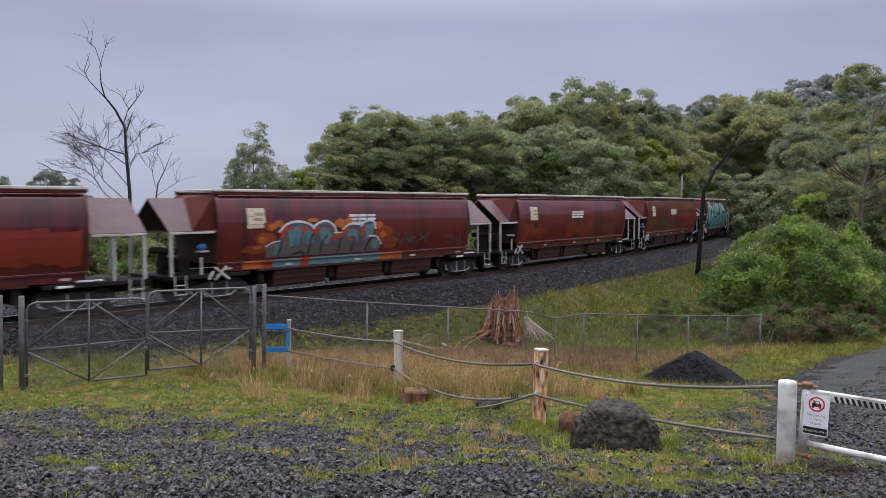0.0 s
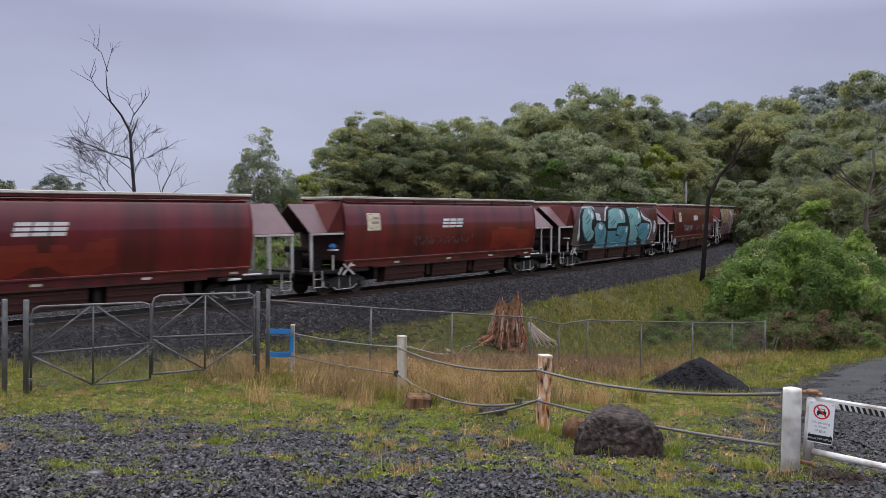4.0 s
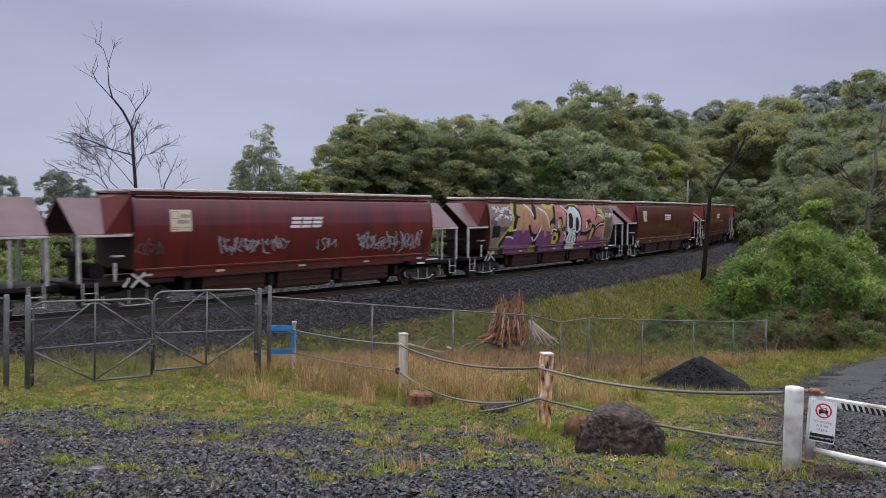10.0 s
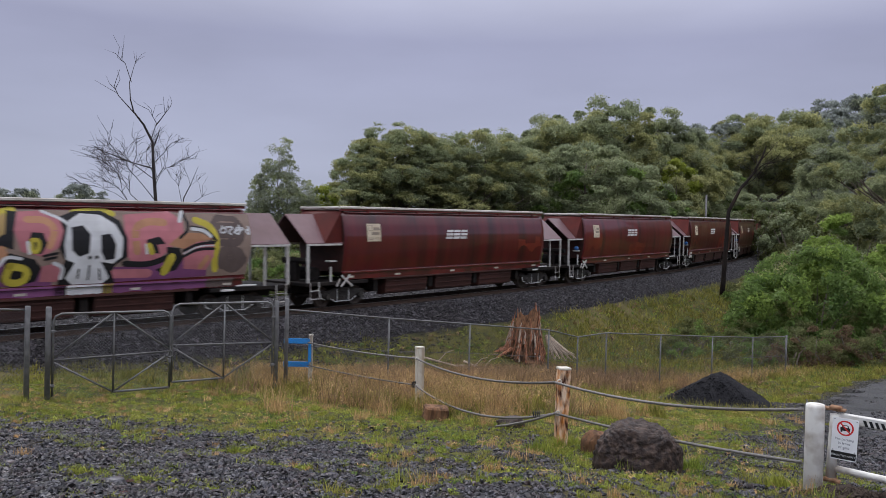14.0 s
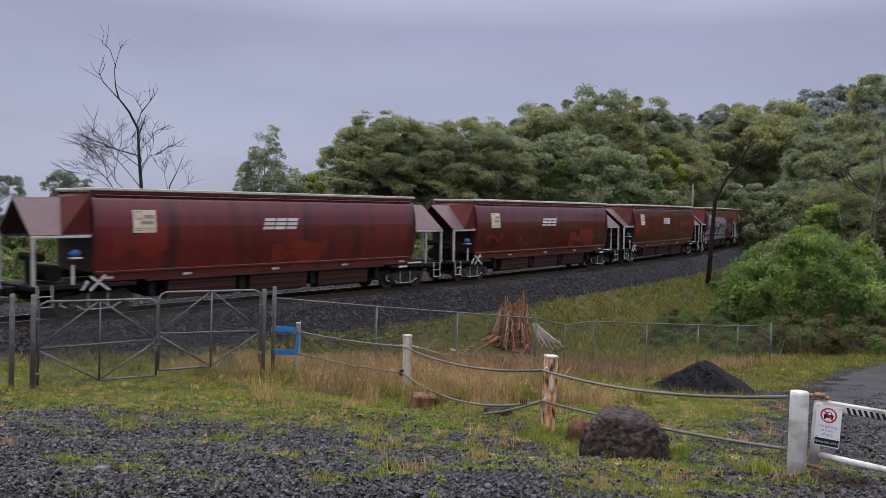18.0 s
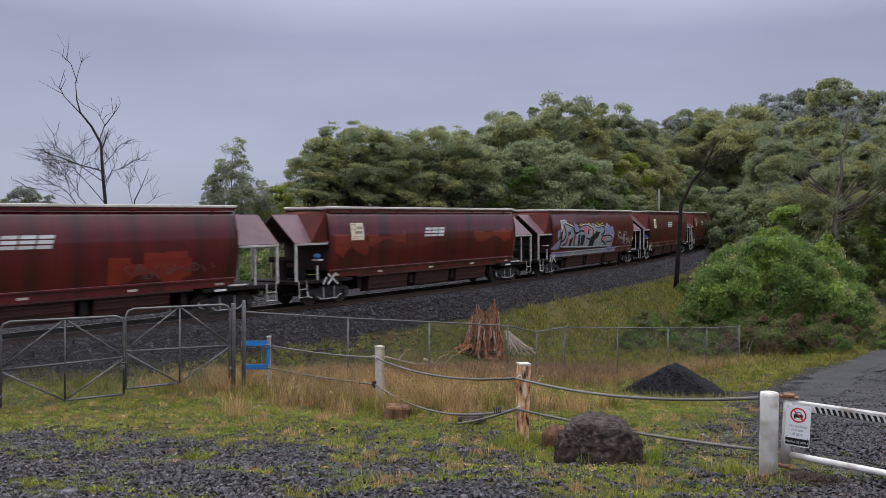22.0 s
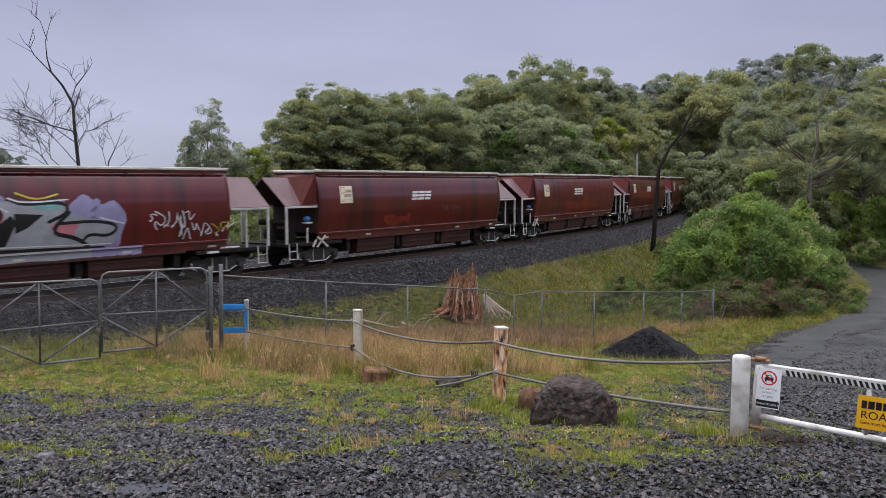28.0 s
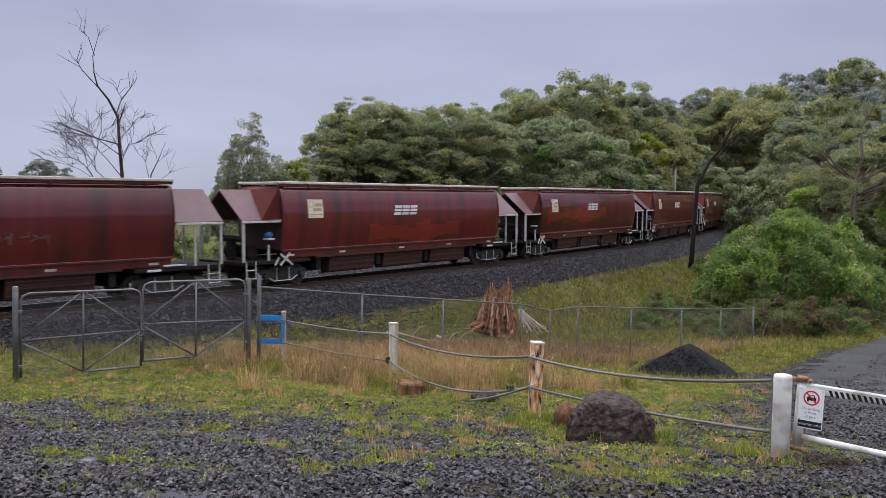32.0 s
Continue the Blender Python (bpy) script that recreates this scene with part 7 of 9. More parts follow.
def splintered_stump(x, y, h, r):
    """A broken trunk: a hollow core, upright shards of uneven height and fanned roots."""
    s_ = empty("tree_stump", pose(x, y, zg(x, y)), "tall splintered red-brown tree stump with torn bleached roots", "tree stump")
    rs_ = random.Random(8)
    height = lambda a: h * (0.76 + 0.14 * math.cos(a - 1.2) + 0.09 * math.sin(3 * a))
    flare = lambda z: 1 + 0.75 * max(0, 1 - z / h) ** 1.8
    bm = bmesh.new()
    n, m = 28, 12
    rings = []
    for j in range(m):
        f = j / (m - 1)
        ring = []
        for i in range(n):
            a = 2 * math.pi * i / n
            z = -0.25 + (height(a) * 0.9 + 0.25) * f
            rr = r * flare(z) * (0.86 + 0.10 * math.sin(i * 2.1) + 0.14 * rs_.uniform(-1, 1)) * (1 - 0.20 * f)
            ring.append(bm.verts.new((rr * math.cos(a) + 0.10 * f, rr * math.sin(a), z)))
        rings.append(ring)
    for r0, r1 in zip(rings[:-1], rings[1:]):
        for i in range(n):
            bm.faces.new((r0[i], r0[(i + 1) % n], r1[(i + 1) % n], r1[i]))
    c = bm.verts.new((0.1, 0, h * 0.4))
    for i in range(n):
        bm.faces.new((rings[-1][i], rings[-1][(i + 1) % n], c))
    part("stump_body", bm, M["stub"], s_)
    for k in range(78):
        a = rs_.uniform(0, 6.28)
        top = height(a) * rs_.uniform(0.60, 1.04)
        z0 = rs_.uniform(-0.1, top * 0.55)
        q = []
        for i in range(5):
            f = i / 4
            z = z0 + (top - z0) * f
            rr = r * flare(z) * (1 - 0.12 * z / h) * rs_.uniform(0.92, 1.10) + (0.10 * rs_.random() if i == 4 else 0)
            b_ = a + 0.10 * rs_.uniform(-1, 1)
            q.append((rr * math.cos(b_) + 0.1 * z / h, rr * math.sin(b_), z))
        w_ = rs_.uniform(0.028, 0.062)
        bm = bmesh.new()
        tube(bm, q, [w_ * 0.7, w_, w_ * 0.9, w_ * 0.7, 0.008], 5)
        part("splinter", bm, M["stump"] if k % 4 else M["dead_wood"], s_)
    # a torn-off bunch of roots leaning beside the stump
    for k, (ex, ez, w_) in enumerate(((1.30, 0.05, 0.05), (1.52, 0.1, 0.06), (1.78, 0.0, 0.06), (2.02, 0.05, 0.055), (2.28, 0.1, 0.05))):
        bm = bmesh.new()
        tube(bm, [(0.92 + 0.02 * k, -0.35, 1.10), (0.78 + (ex - 0.78) * 0.33 + 0.04, -0.42, 0.80), (0.78 + (ex - 0.78) * 0.68 + 0.03, -0.5, 0.42), (ex, -0.55, ez)], [0.06, 0.08, w_ * 1.2, w_ * 0.5], 6)
        tube(bm, [(0.78 + (ex - 0.78) * 0.68 + 0.03, -0.5, 0.42), (ex - 0.15, -0.62, 0.33), (ex - 0.22, -0.66, 0.05)], [w_ * 0.7, w_ * 0.5, 0.012], 5)
        part("root", bm, M["dead_wood"], s_, "pale bleached root")
    for k, (dx, dy, ln) in enumerate(((-1.0, -0.4, 1.5), (-0.8, -0.7, 1.2), (-0.95, -0.1, 1.9))):
        bm = bmesh.new()
        tube(bm, [(dx * r * 1.3, dy * r * 1.3, 0.45), (dx * (r + ln * 0.4), dy * (r + ln * 0.4), 0.32), (dx * (r + ln), dy * (r + ln), 0.05)], [0.10, 0.08, 0.03], 6)
        part("root", bm, M["stump"], s_)
    return s_


splintered_stump(2.75, 34.9, 2.55, 0.56)
for i_, (xa, ya, xb_, yb_) in enumerate(((-1.9, 30.4, 0.6, 31.0), (-0.2, 30.0, 1.4, 30.6), (0.1, 31.2, 2.0, 30.4), (21.5, 41.5, 22.9, 40.6))):
    bm = bmesh.new()
    q = [(xa + (xb_ - xa) * k / 5, ya + (yb_ - ya) * k / 5 + 0.12 * math.sin(k * 2.1 + i_), zg(xa + (xb_ - xa) * k / 5, ya + (yb_ - ya) * k / 5) + 0.30 + 0.10 * math.sin(k + i_)) for k in range(6)]
    tube(bm, q, [0.05, 0.045, 0.04, 0.035, 0.025, 0.012], 6)
    tube(bm, [q[2], (q[2][0] + 0.3, q[2][1] + 0.1, q[2][2] + 0.35), (q[2][0] + 0.6, q[2][1] + 0.1, q[2][2] + 0.45)], [0.03, 0.02, 0.008], 5)
    tagged(part("fallen_branch", bm, M["dead_wood"] if i_ < 3 else M["deadbark"]), "bleached fallen branch lying in the grass" if i_ < 3 else "dark fallen branch beside the lane", "branch")


# ---- trees ----
def leaf_mesh(name, centres, radii, per, size, mat, seed, flat=0.7):
    """Clumps of small leaves: each leaf a bent diamond of two triangles."""
    rs_ = np.random.RandomState(seed)
    c = np.repeat(np.asarray(centres, float), per, 0)
    r = np.repeat(np.asarray(radii, float), per)[:, None]
    d = rs_.randn(len(c), 3)
    d /= np.linalg.norm(d, axis=1, keepdims=True)
    stretch_ = np.repeat(0.7 + 0.7 * rs_.rand(len(centres), 3), per, 0)
    dist = np.minimum(np.abs(rs_.randn(len(c), 1)) * 0.42 + 0.28 * rs_.rand(len(c), 1), 0.95 + 0.1 * rs_.rand(len(c), 1))
    p = c + d * r * dist * stretch_ * np.array([1, 1, flat]) * 1.25
    n_ = d * 0.55 + rs_.randn(len(c), 3) * 0.5 + np.array([0, 0, 0.55])
    n_ /= np.linalg.norm(n_, axis=1, keepdims=True)
    t = np.cross(n_, rs_.randn(len(c), 3))
    t /= np.linalg.norm(t, axis=1, keepdims=True)
    b = np.cross(n_, t)
    s_ = size * (0.6 + 0.8 * rs_.rand(len(c), 1))
    v = np.stack([p - t * s_, p - b * s_ * 0.42 - n_ * s_ * 0.12, p + t * s_, p + b * s_ * 0.42 - n_ * s_ * 0.12], 1)
    q = np.arange(len(c) * 4).reshape(-1, 4)
    return mesh_np(name, v.reshape(-1, 3), q, mat)


def foliage(name, clumps, per, size, mat, seed, flat=0.8):
    """Leaves over the upper shells of small clumps: (centre, radius, outward way). Each leaf is a bent diamond that faces outward."""
    rs_ = np.random.RandomState(seed)
    c = np.repeat(np.array([tuple(k[0]) for k in clumps], float), per, 0)
    r = np.repeat(np.array([k[1] for k in clumps], float), per)[:, None]
    ax = np.repeat(np.array([tuple(k[2]) for k in clumps], float), per, 0)
    d = rs_.randn(len(c), 3)
    d /= np.linalg.norm(d, axis=1, keepdims=True)
    low = (d * ax).sum(1, keepdims=True)
    d = d - ax * np.where(low < -0.2, 1.6 * low, 0)
    d /= np.linalg.norm(d, axis=1, keepdims=True)
    p = c + d * r * (0.40 + 0.85 * rs_.rand(len(c), 1)) * np.array([1, 1, flat])
    n_ = d * 0.55 + rs_.randn(len(c), 3) * 0.50 + np.array([0, 0, 0.30])
    n_ /= np.linalg.norm(n_, axis=1, keepdims=True)
    t = np.cross(n_, rs_.randn(len(c), 3))
    t /= np.linalg.norm(t, axis=1, keepdims=True)
    b = np.cross(n_, t)
    s_ = size * (0.6 + 0.8 * rs_.rand(len(c), 1))
    v = np.stack([p - t * s_, p - b * s_ * 0.45 - n_ * s_ * 0.12, p + t * s_, p + b * s_ * 0.45 - n_ * s_ * 0.12], 1)
    return mesh_np(name, v.reshape(-1, 3), np.arange(len(c) * 4).reshape(-1, 4), mat)


def pads_on(rs_, masses, n, inner=0.12, low=-0.3):
    """Places of foliage pads over rounded masses (x, y, z, rx, ry, rz), with their outward ways."""
    weights = [m[3] * m[4] + m[3] * m[5] for m in masses]
    out = []
    while len(out) < n:
        m = rs_.choices(masses, weights)[0]
        d = Vector((rs_.gauss(0, 1), rs_.gauss(0, 1), rs_.gauss(0.15, 0.8))).normalized()
        if d.z < low:
            continue
        f = rs_.uniform(0.35, 0.8) if rs_.random() < inner else rs_.uniform(0.86, 1.04)
        p = Vector((m[0] + d.x * m[3] * f, m[1] + d.y * m[4] * f, m[2] + d.z * m[5] * f))
        if any(((p.x - q[0]) / q[3]) ** 2 + ((p.y - q[1]) / q[4]) ** 2 + ((p.z - q[2]) / q[5]) ** 2 < 0.55 for q in masses if q is not m):
            continue
        out.append((p, (d + Vector((0, 0, 0.45))).normalized()))
    return out


def clumps_of(rs_, pads, radius, sub, flat):
    """Each pad breaks up into small clumps over its outer face."""
    out = []
    for p, ax in pads:
        big_r = radius * rs_.uniform(0.65, 1.25)
        group = []
        for _ in range(sub):
            d = (Vector((rs_.gauss(0, 1), rs_.gauss(0, 1), rs_.gauss(0, 1))).normalized() + ax * 0.55).normalized()
            q = p + Vector((d.x, d.y, d.z * flat)) * big_r * rs_.uniform(0.45, 0.85)
            group.append((q, big_r * rs_.uniform(0.38, 0.72), (d * 0.6 + ax * 0.6 + Vector((0, 0, 0.2))).normalized()))
        out.append(group)
    return out


def tree(name, h, masses, mats, seed, pads, radius, sub, per, leaf, trunk, label, category="tree", flat=0.75, limb_n=16, fork=0.3, inner=0.12, lean=(0.0, 0.0), low=-0.3, wood="bark"):
    """A trunk that leans and bends, limbs that reach out to the pads of leaves, and the crown, one part for each tone of green."""
    rs_ = random.Random(seed)
    t = empty(name, pose(0, 0, 0), label, category)
    spots = pads_on(rs_, masses, pads, inner, low)
    bm = bmesh.new()
    n = 9
    top = Vector((lean[0], lean[1], h * 0.84))
    stem = [Vector((top.x * (i / n) ** 1.4, top.y * (i / n) ** 1.4, -0.4 + (top.z + 0.4) * i / n)) + Vector((rs_.uniform(-1, 1), rs_.uniform(-1, 1), 0)) * 0.012 * h * (i > 0) for i in range(n + 1)]
    tube(bm, stem, [trunk * (1.4 if i == 0 else 1 - 0.82 * i / n) for i in range(n + 1)], 8)
    for p, ax in rs_.sample(spots, min(limb_n, len(spots))):
        f = min(0.93, max(fork, (p.z - 0.35 * math.hypot(p.x, p.y)) / h))
        j = min(n - 1, int(f * n))
        a = stem[j].lerp(stem[j + 1], f * n - j)
        r0 = trunk * (1 - 0.8 * f) * 0.5
        m1 = a.lerp(p, 0.4) + Vector((rs_.uniform(-0.4, 0.4), rs_.uniform(-0.4, 0.4), rs_.uniform(-0.5, 0.1)))
        m2 = a.lerp(p, 0.75) + Vector((rs_.uniform(-0.3, 0.3), rs_.uniform(-0.3, 0.3), rs_.uniform(-0.2, 0.2)))
        tube(bm, [a, m1, m2, p], [r0, r0 * 0.75, r0 * 0.5, r0 * 0.2], 6)
        for _ in range(2):
            q = m2 + Vector((rs_.uniform(-1, 1), rs_.uniform(-1, 1), rs_.uniform(0.2, 1))) * radius * 0.9
            tube(bm, [m2, (m2 + q) / 2 + Vector((0, 0, 0.1)), q], [r0 * 0.4, r0 * 0.28, r0 * 0.1], 5)
    part("trunk", bm, M[wood], t, "", True)
    groups = clumps_of(rs_, spots, radius, sub, flat)
    for k, mt in enumerate(mats):
        sel = [c for g in groups[k::len(mats)] for c in g]
        part_me("crown", foliage("crown", sel, per, leaf, M[mt], seed * 7 + k, flat), t)
    return t


def put_tree(src, x, y, s, turn, first=False, dz=0.0):
    m = pose(x, y, zg(x, y) - 0.1 + dz, 0, 0, turn)
    ob = src if first else copy_thing(src, m)
    ob.matrix_basis = m @ Matrix.Diagonal((s, s, s, 1))
    return ob


def top_of(src):
    return max(v.co.z for c in src.children if c.name.startswith(("crown", "foliage")) for v in c.data.vertices)


def put_top(src, x, y, zt, turn, first=False):
    """Puts a tree so that its crown reaches the height zt."""
    return put_tree(src, x, y, (zt - zg(x, y)) / top_of(src), turn, first)


# eucalypts of the wood, with billowing crowns
GUM = "tall olive-green eucalyptus with a billowing crown"
gum_a = tree("gum_tree", 18, [(0, 0, 12.4, 4.6, 4.6, 4.9), (-3.0, 0.6, 9.0, 3.4, 3.2, 3.4), (2.9, -0.8, 8.6, 3.4, 3.4, 3.6), (0.3, -2.6, 7.0, 3.0, 2.6, 3.2)], ("leaf_mid", "leaf_olive", "leaf_olive", "leaf_dark"), 21, 74, 1.30, 7, 105, 0.135, 0.30, GUM)
gum_b = tree("gum_tree", 20, [(0, 0, 15.0, 3.6, 3.6, 4.2), (-1.9, -1.0, 11.2, 3.2, 3.0, 3.2), (2.2, 0.8, 10.0, 3.2, 3.2, 3.4), (0, -1.4, 7.6, 2.8, 2.6, 2.6)], ("leaf_mid", "leaf_grey", "leaf_dark", "leaf_mid"), 22, 70, 1.20, 7, 105, 0.135, 0.28, GUM)
gum_c = tree("gum_tree", 17, [(-1.6, 0, 11.6, 4.0, 4.2, 4.4), (2.6, 0.4, 10.4, 4.2, 4.0, 4.0), (0, -2.6, 7.0, 4.2, 3.0, 3.4)], ("leaf_olive", "leaf_mid", "leaf_olive"), 23, 74, 1.32, 7, 105, 0.135, 0.32, GUM)
# far tree: haze is painted into its pale bluish leaves
gum_d = tree("gum_tree", 18, [(0, 0, 13.0, 4.4, 4.4, 4.2), (-2.6, 0, 9.0, 3.2, 3.2, 3.0), (2.8, 0, 8.6, 3.2, 3.2, 3.2)], ("leaf_blue", "leaf_grey", "leaf_blue"), 24, 52, 1.25, 6, 60, 0.20, 0.30, "eucalyptus high on the hill, mist painted into its pale blue-green leaves", inner=0.02)
gums = [gum_a, gum_b, gum_c]
put_top(gum_a, 18.7, 101, 21.1, 20, True)
put_top(gum_c, 12.8, 102, 18.6, 140, True)
put_top(gum_b, 24.8, 104, 20.3, 80, True)
put_top(gum_d, 95.5, 205, 41.7, 80, True)
for k, x, y, zt, a in ((2, 28.1, 103, 15.8, 10), (0, 9.4, 103, 16.2, 200), (1, 16.3, 107, 20.2, 60), (1, 12.1, 112, 20.6, 300), (2, 7.7, 110, 17.6, 99), (0, 21.5, 108, 19.6, 250), (2, 22.0, 99, 14.5, 30)):
    put_top(gums[k], x, y, zt, a)
lime = tree("young_gum", 11, [(0, 0, 8.6, 2.3, 2.3, 2.6), (0.6, -0.4, 5.6, 2.0, 2.0, 2.2)], ("leaf_lime", "leaf_olive", "leaf_lime"), 29, 34, 0.95, 6, 105, 0.13, 0.16, "young eucalyptus with fresh yellow-green leaves")
put_top(lime, 25.2, 95, 12.9, 0, True)
rw = random.Random(4)
placed = []
tries = 0
while len(placed) < 105 and tries < 6000:
    tries += 1
    y = rw.uniform(92, 250)
    x = y * rw.uniform(0.24, 0.78)
    d = math.hypot(x, y)
    s_, v_ = track_frame(x, y)
    if abs(v_) < 9 or d < 105 or road_offset(x, y) < 5 or any((x - a) ** 2 + (y - b) ** 2 < (4.2 + d * 0.012) ** 2 for a, b in placed):
        continue
    placed.append((x, y))
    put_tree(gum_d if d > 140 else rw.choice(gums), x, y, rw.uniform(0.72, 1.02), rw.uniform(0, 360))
# the skyline on the hill: places and the heights that the crowns reach
for k, x, y, zt in ((1, 43.4, 140, 24.0), (0, 48.4, 142, 26.3), (2, 54.3, 138, 26.6), (0, 49.0, 134, 23.2), (1, 57.6, 137, 22.3), (2, 39.5, 135, 20.8), (1, 36.5, 128, 18.0), (0, 70.4, 136, 23.0), (2, 62.0, 140, 21.5),
                    (0, 89.1, 200, 37.3), (1, 103.7, 210, 42.0), (2, 97.8, 190, 37.2), (1, 114.7, 200, 38.5), (0, 91.7, 150, 31.5), (2, 90.0, 140, 28.8), (1, 82.0, 148, 27.0), (0, 78.0, 176, 32.0)):
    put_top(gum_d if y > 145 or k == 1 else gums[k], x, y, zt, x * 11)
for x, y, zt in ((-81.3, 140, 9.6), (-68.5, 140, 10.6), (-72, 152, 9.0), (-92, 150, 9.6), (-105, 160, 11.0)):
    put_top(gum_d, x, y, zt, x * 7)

# the open gum beside the lane, its limbs showing between the pads of leaves
OPEN = [(0.9, 0, 19.6, 2.5, 2.5, 1.7), (-2.2, -0.6, 16.4, 2.3, 2.0, 1.2), (3.4, 0.4, 16.0, 2.6, 2.2, 1.3), (-4.3, 0.5, 12.6, 2.4, 2.2, 1.1), (4.9, -0.8, 11.6, 2.8, 2.4, 1.2), (0.6, -2.4, 13.6, 2.4, 1.8, 1.2), (1.4, 2.8, 11.2, 3.0, 2.2, 1.4), (-3.0, -1.4, 9.2, 2.2, 2.0, 1.0), (5.6, 1.2, 8.2, 2.2, 2.0, 1.0)]
big = tree("tall_gum", 22, OPEN, ("leaf_olive", "leaf_mid", "leaf_dark"), 31, 112, 0.92, 6, 85, 0.11, 0.34, "tall spreading eucalyptus with bare lower limbs", limb_n=17, fork=0.42, inner=0.35, lean=(1.3, 0.4), low=-0.15)
put_top(big, 42.2, 80, 19.2, 0, True)
put_top(big, 51.5, 85, 14.8, 130)
put_top(big, 56.0, 76, 15.5, 220)
put_top(big, 62.0, 92, 18.0, 300)
# wattles in flat layers behind the line
LAYERS = [(0, 0, 12.9, 2.4, 2.4, 0.7), (-1.7, 0.3, 11.7, 2.7, 2.6, 0.7), (1.9, -0.4, 11.4, 2.8, 2.6, 0.7), (-2.7, -0.4, 9.9, 2.7, 2.8, 0.8), (2.8, 0.4, 9.5, 2.8, 2.8, 0.8), (0, -1.6, 9.0, 3.0, 2.4, 0.9), (-3.1, 0.2, 7.8, 2.6, 2.8, 0.8), (3.2, -0.3, 7.2, 2.6, 2.8, 0.8), (0.2, -1.8, 6.4, 3.4, 2.6, 0.9), (-2.6, -0.6, 5.2, 2.8, 2.6, 0.9), (2.8, -0.6, 4.8, 2.8, 2.6, 0.9), (0, -1.4, 3.4, 3.6, 2.6, 1.0), (0, 0.6, 8.0, 3.2, 2.6, 4.0)]
wattle = tree("wattle_tree", 14.2, LAYERS, ("leaf_dark", "leaf_mid", "leaf_olive"), 41, 250, 0.80, 5, 66, 0.098, 0.26, "dense dark green layered wattle behind the line", flat=0.55, limb_n=34, fork=0.15, inner=0.4, low=-0.9)
put_top(wattle, -6.9, 75, 13.3, 0, True)
for x, y, zt, a in ((1.8, 79, 13.7, 160), (-8.2, 77, 12.4, 110), (-2.4, 80, 12.9, 70), (-9.8, 74, 10.2, 250), (-4.6, 76.5, 12.9, 200), (-0.8, 78, 11.8, 300), (4.6, 82, 12.0, 20)):
    put_top(wattle, x, y, zt, a)
broad = tree("broadleaf_tree", 12.5, [(0, 0, 7.6, 4.6, 4.4, 4.6), (-2.8, -0.6, 4.8, 3.2, 3.2, 3.4), (2.9, -0.4, 4.6, 3.3, 3.2, 3.4), (0, -2.4, 4.2, 3.2, 2.6, 3.2)], ("leaf_mid", "leaf_dark", "leaf_dark", "leaf_bush"), 43, 84, 1.15, 6, 80, 0.15, 0.25, "broad dark green tree with a rounded crown", flat=0.6)
put_top(broad, 13.0, 86, 13.2, 0, True)
for x, y, zt, a in ((8.2, 86, 12.3, 200), (17.6, 87, 11.2, 100), (21.0, 88, 8.4, 40), (4.7, 84, 11.4, 300), (24.0, 92, 7.6, 77), (25.5, 99, 8.5, 10), (30.0, 106, 11.0, 60), (34.0, 113, 12.0, 150), (29.5, 116, 13.5, 200), (38, 122, 15.0, 20), (46, 108, 9.0, 300), (41, 112, 10.0, 80), (52, 118, 11.0, 111)):
    put_top(broad, x, y, zt, a)
# slender young trees left of the wattles
TAPER = [(0.25 * math.sin(k * 2.1), 0.25 * math.cos(k * 2.1), 1.8 + k * 1.3, (2.5, 2.5, 2.35, 2.1, 1.8, 1.45, 1.1, 0.6)[k], (2.4, 2.4, 2.2, 2.0, 1.7, 1.35, 1.0, 0.6)[k], 1.0) for k in range(8)]
sapling = tree("sapling", 13.0, TAPER, ("leaf_grey", "leaf_mid", "leaf_grey"), 47, 400, 0.55, 5, 32, 0.075, 0.10, "slender silvery-green young tree", limb_n=46, fork=0.08, inner=0.35, low=-0.8)
put_top(sapling, -14.8, 62, 10.1, 0, True)
for x, y, zt, a in ((-12.6, 63, 6.9, 120), (-16.8, 63, 6.3, 220), (-13.5, 66, 6.9, 40), (-10.9, 65, 6.4, 300), (-18.0, 66, 4.6, 10)):
    put_top(sapling, x, y, zt, a)
put_top(lime, -11.6, 64, 6.6, 90)


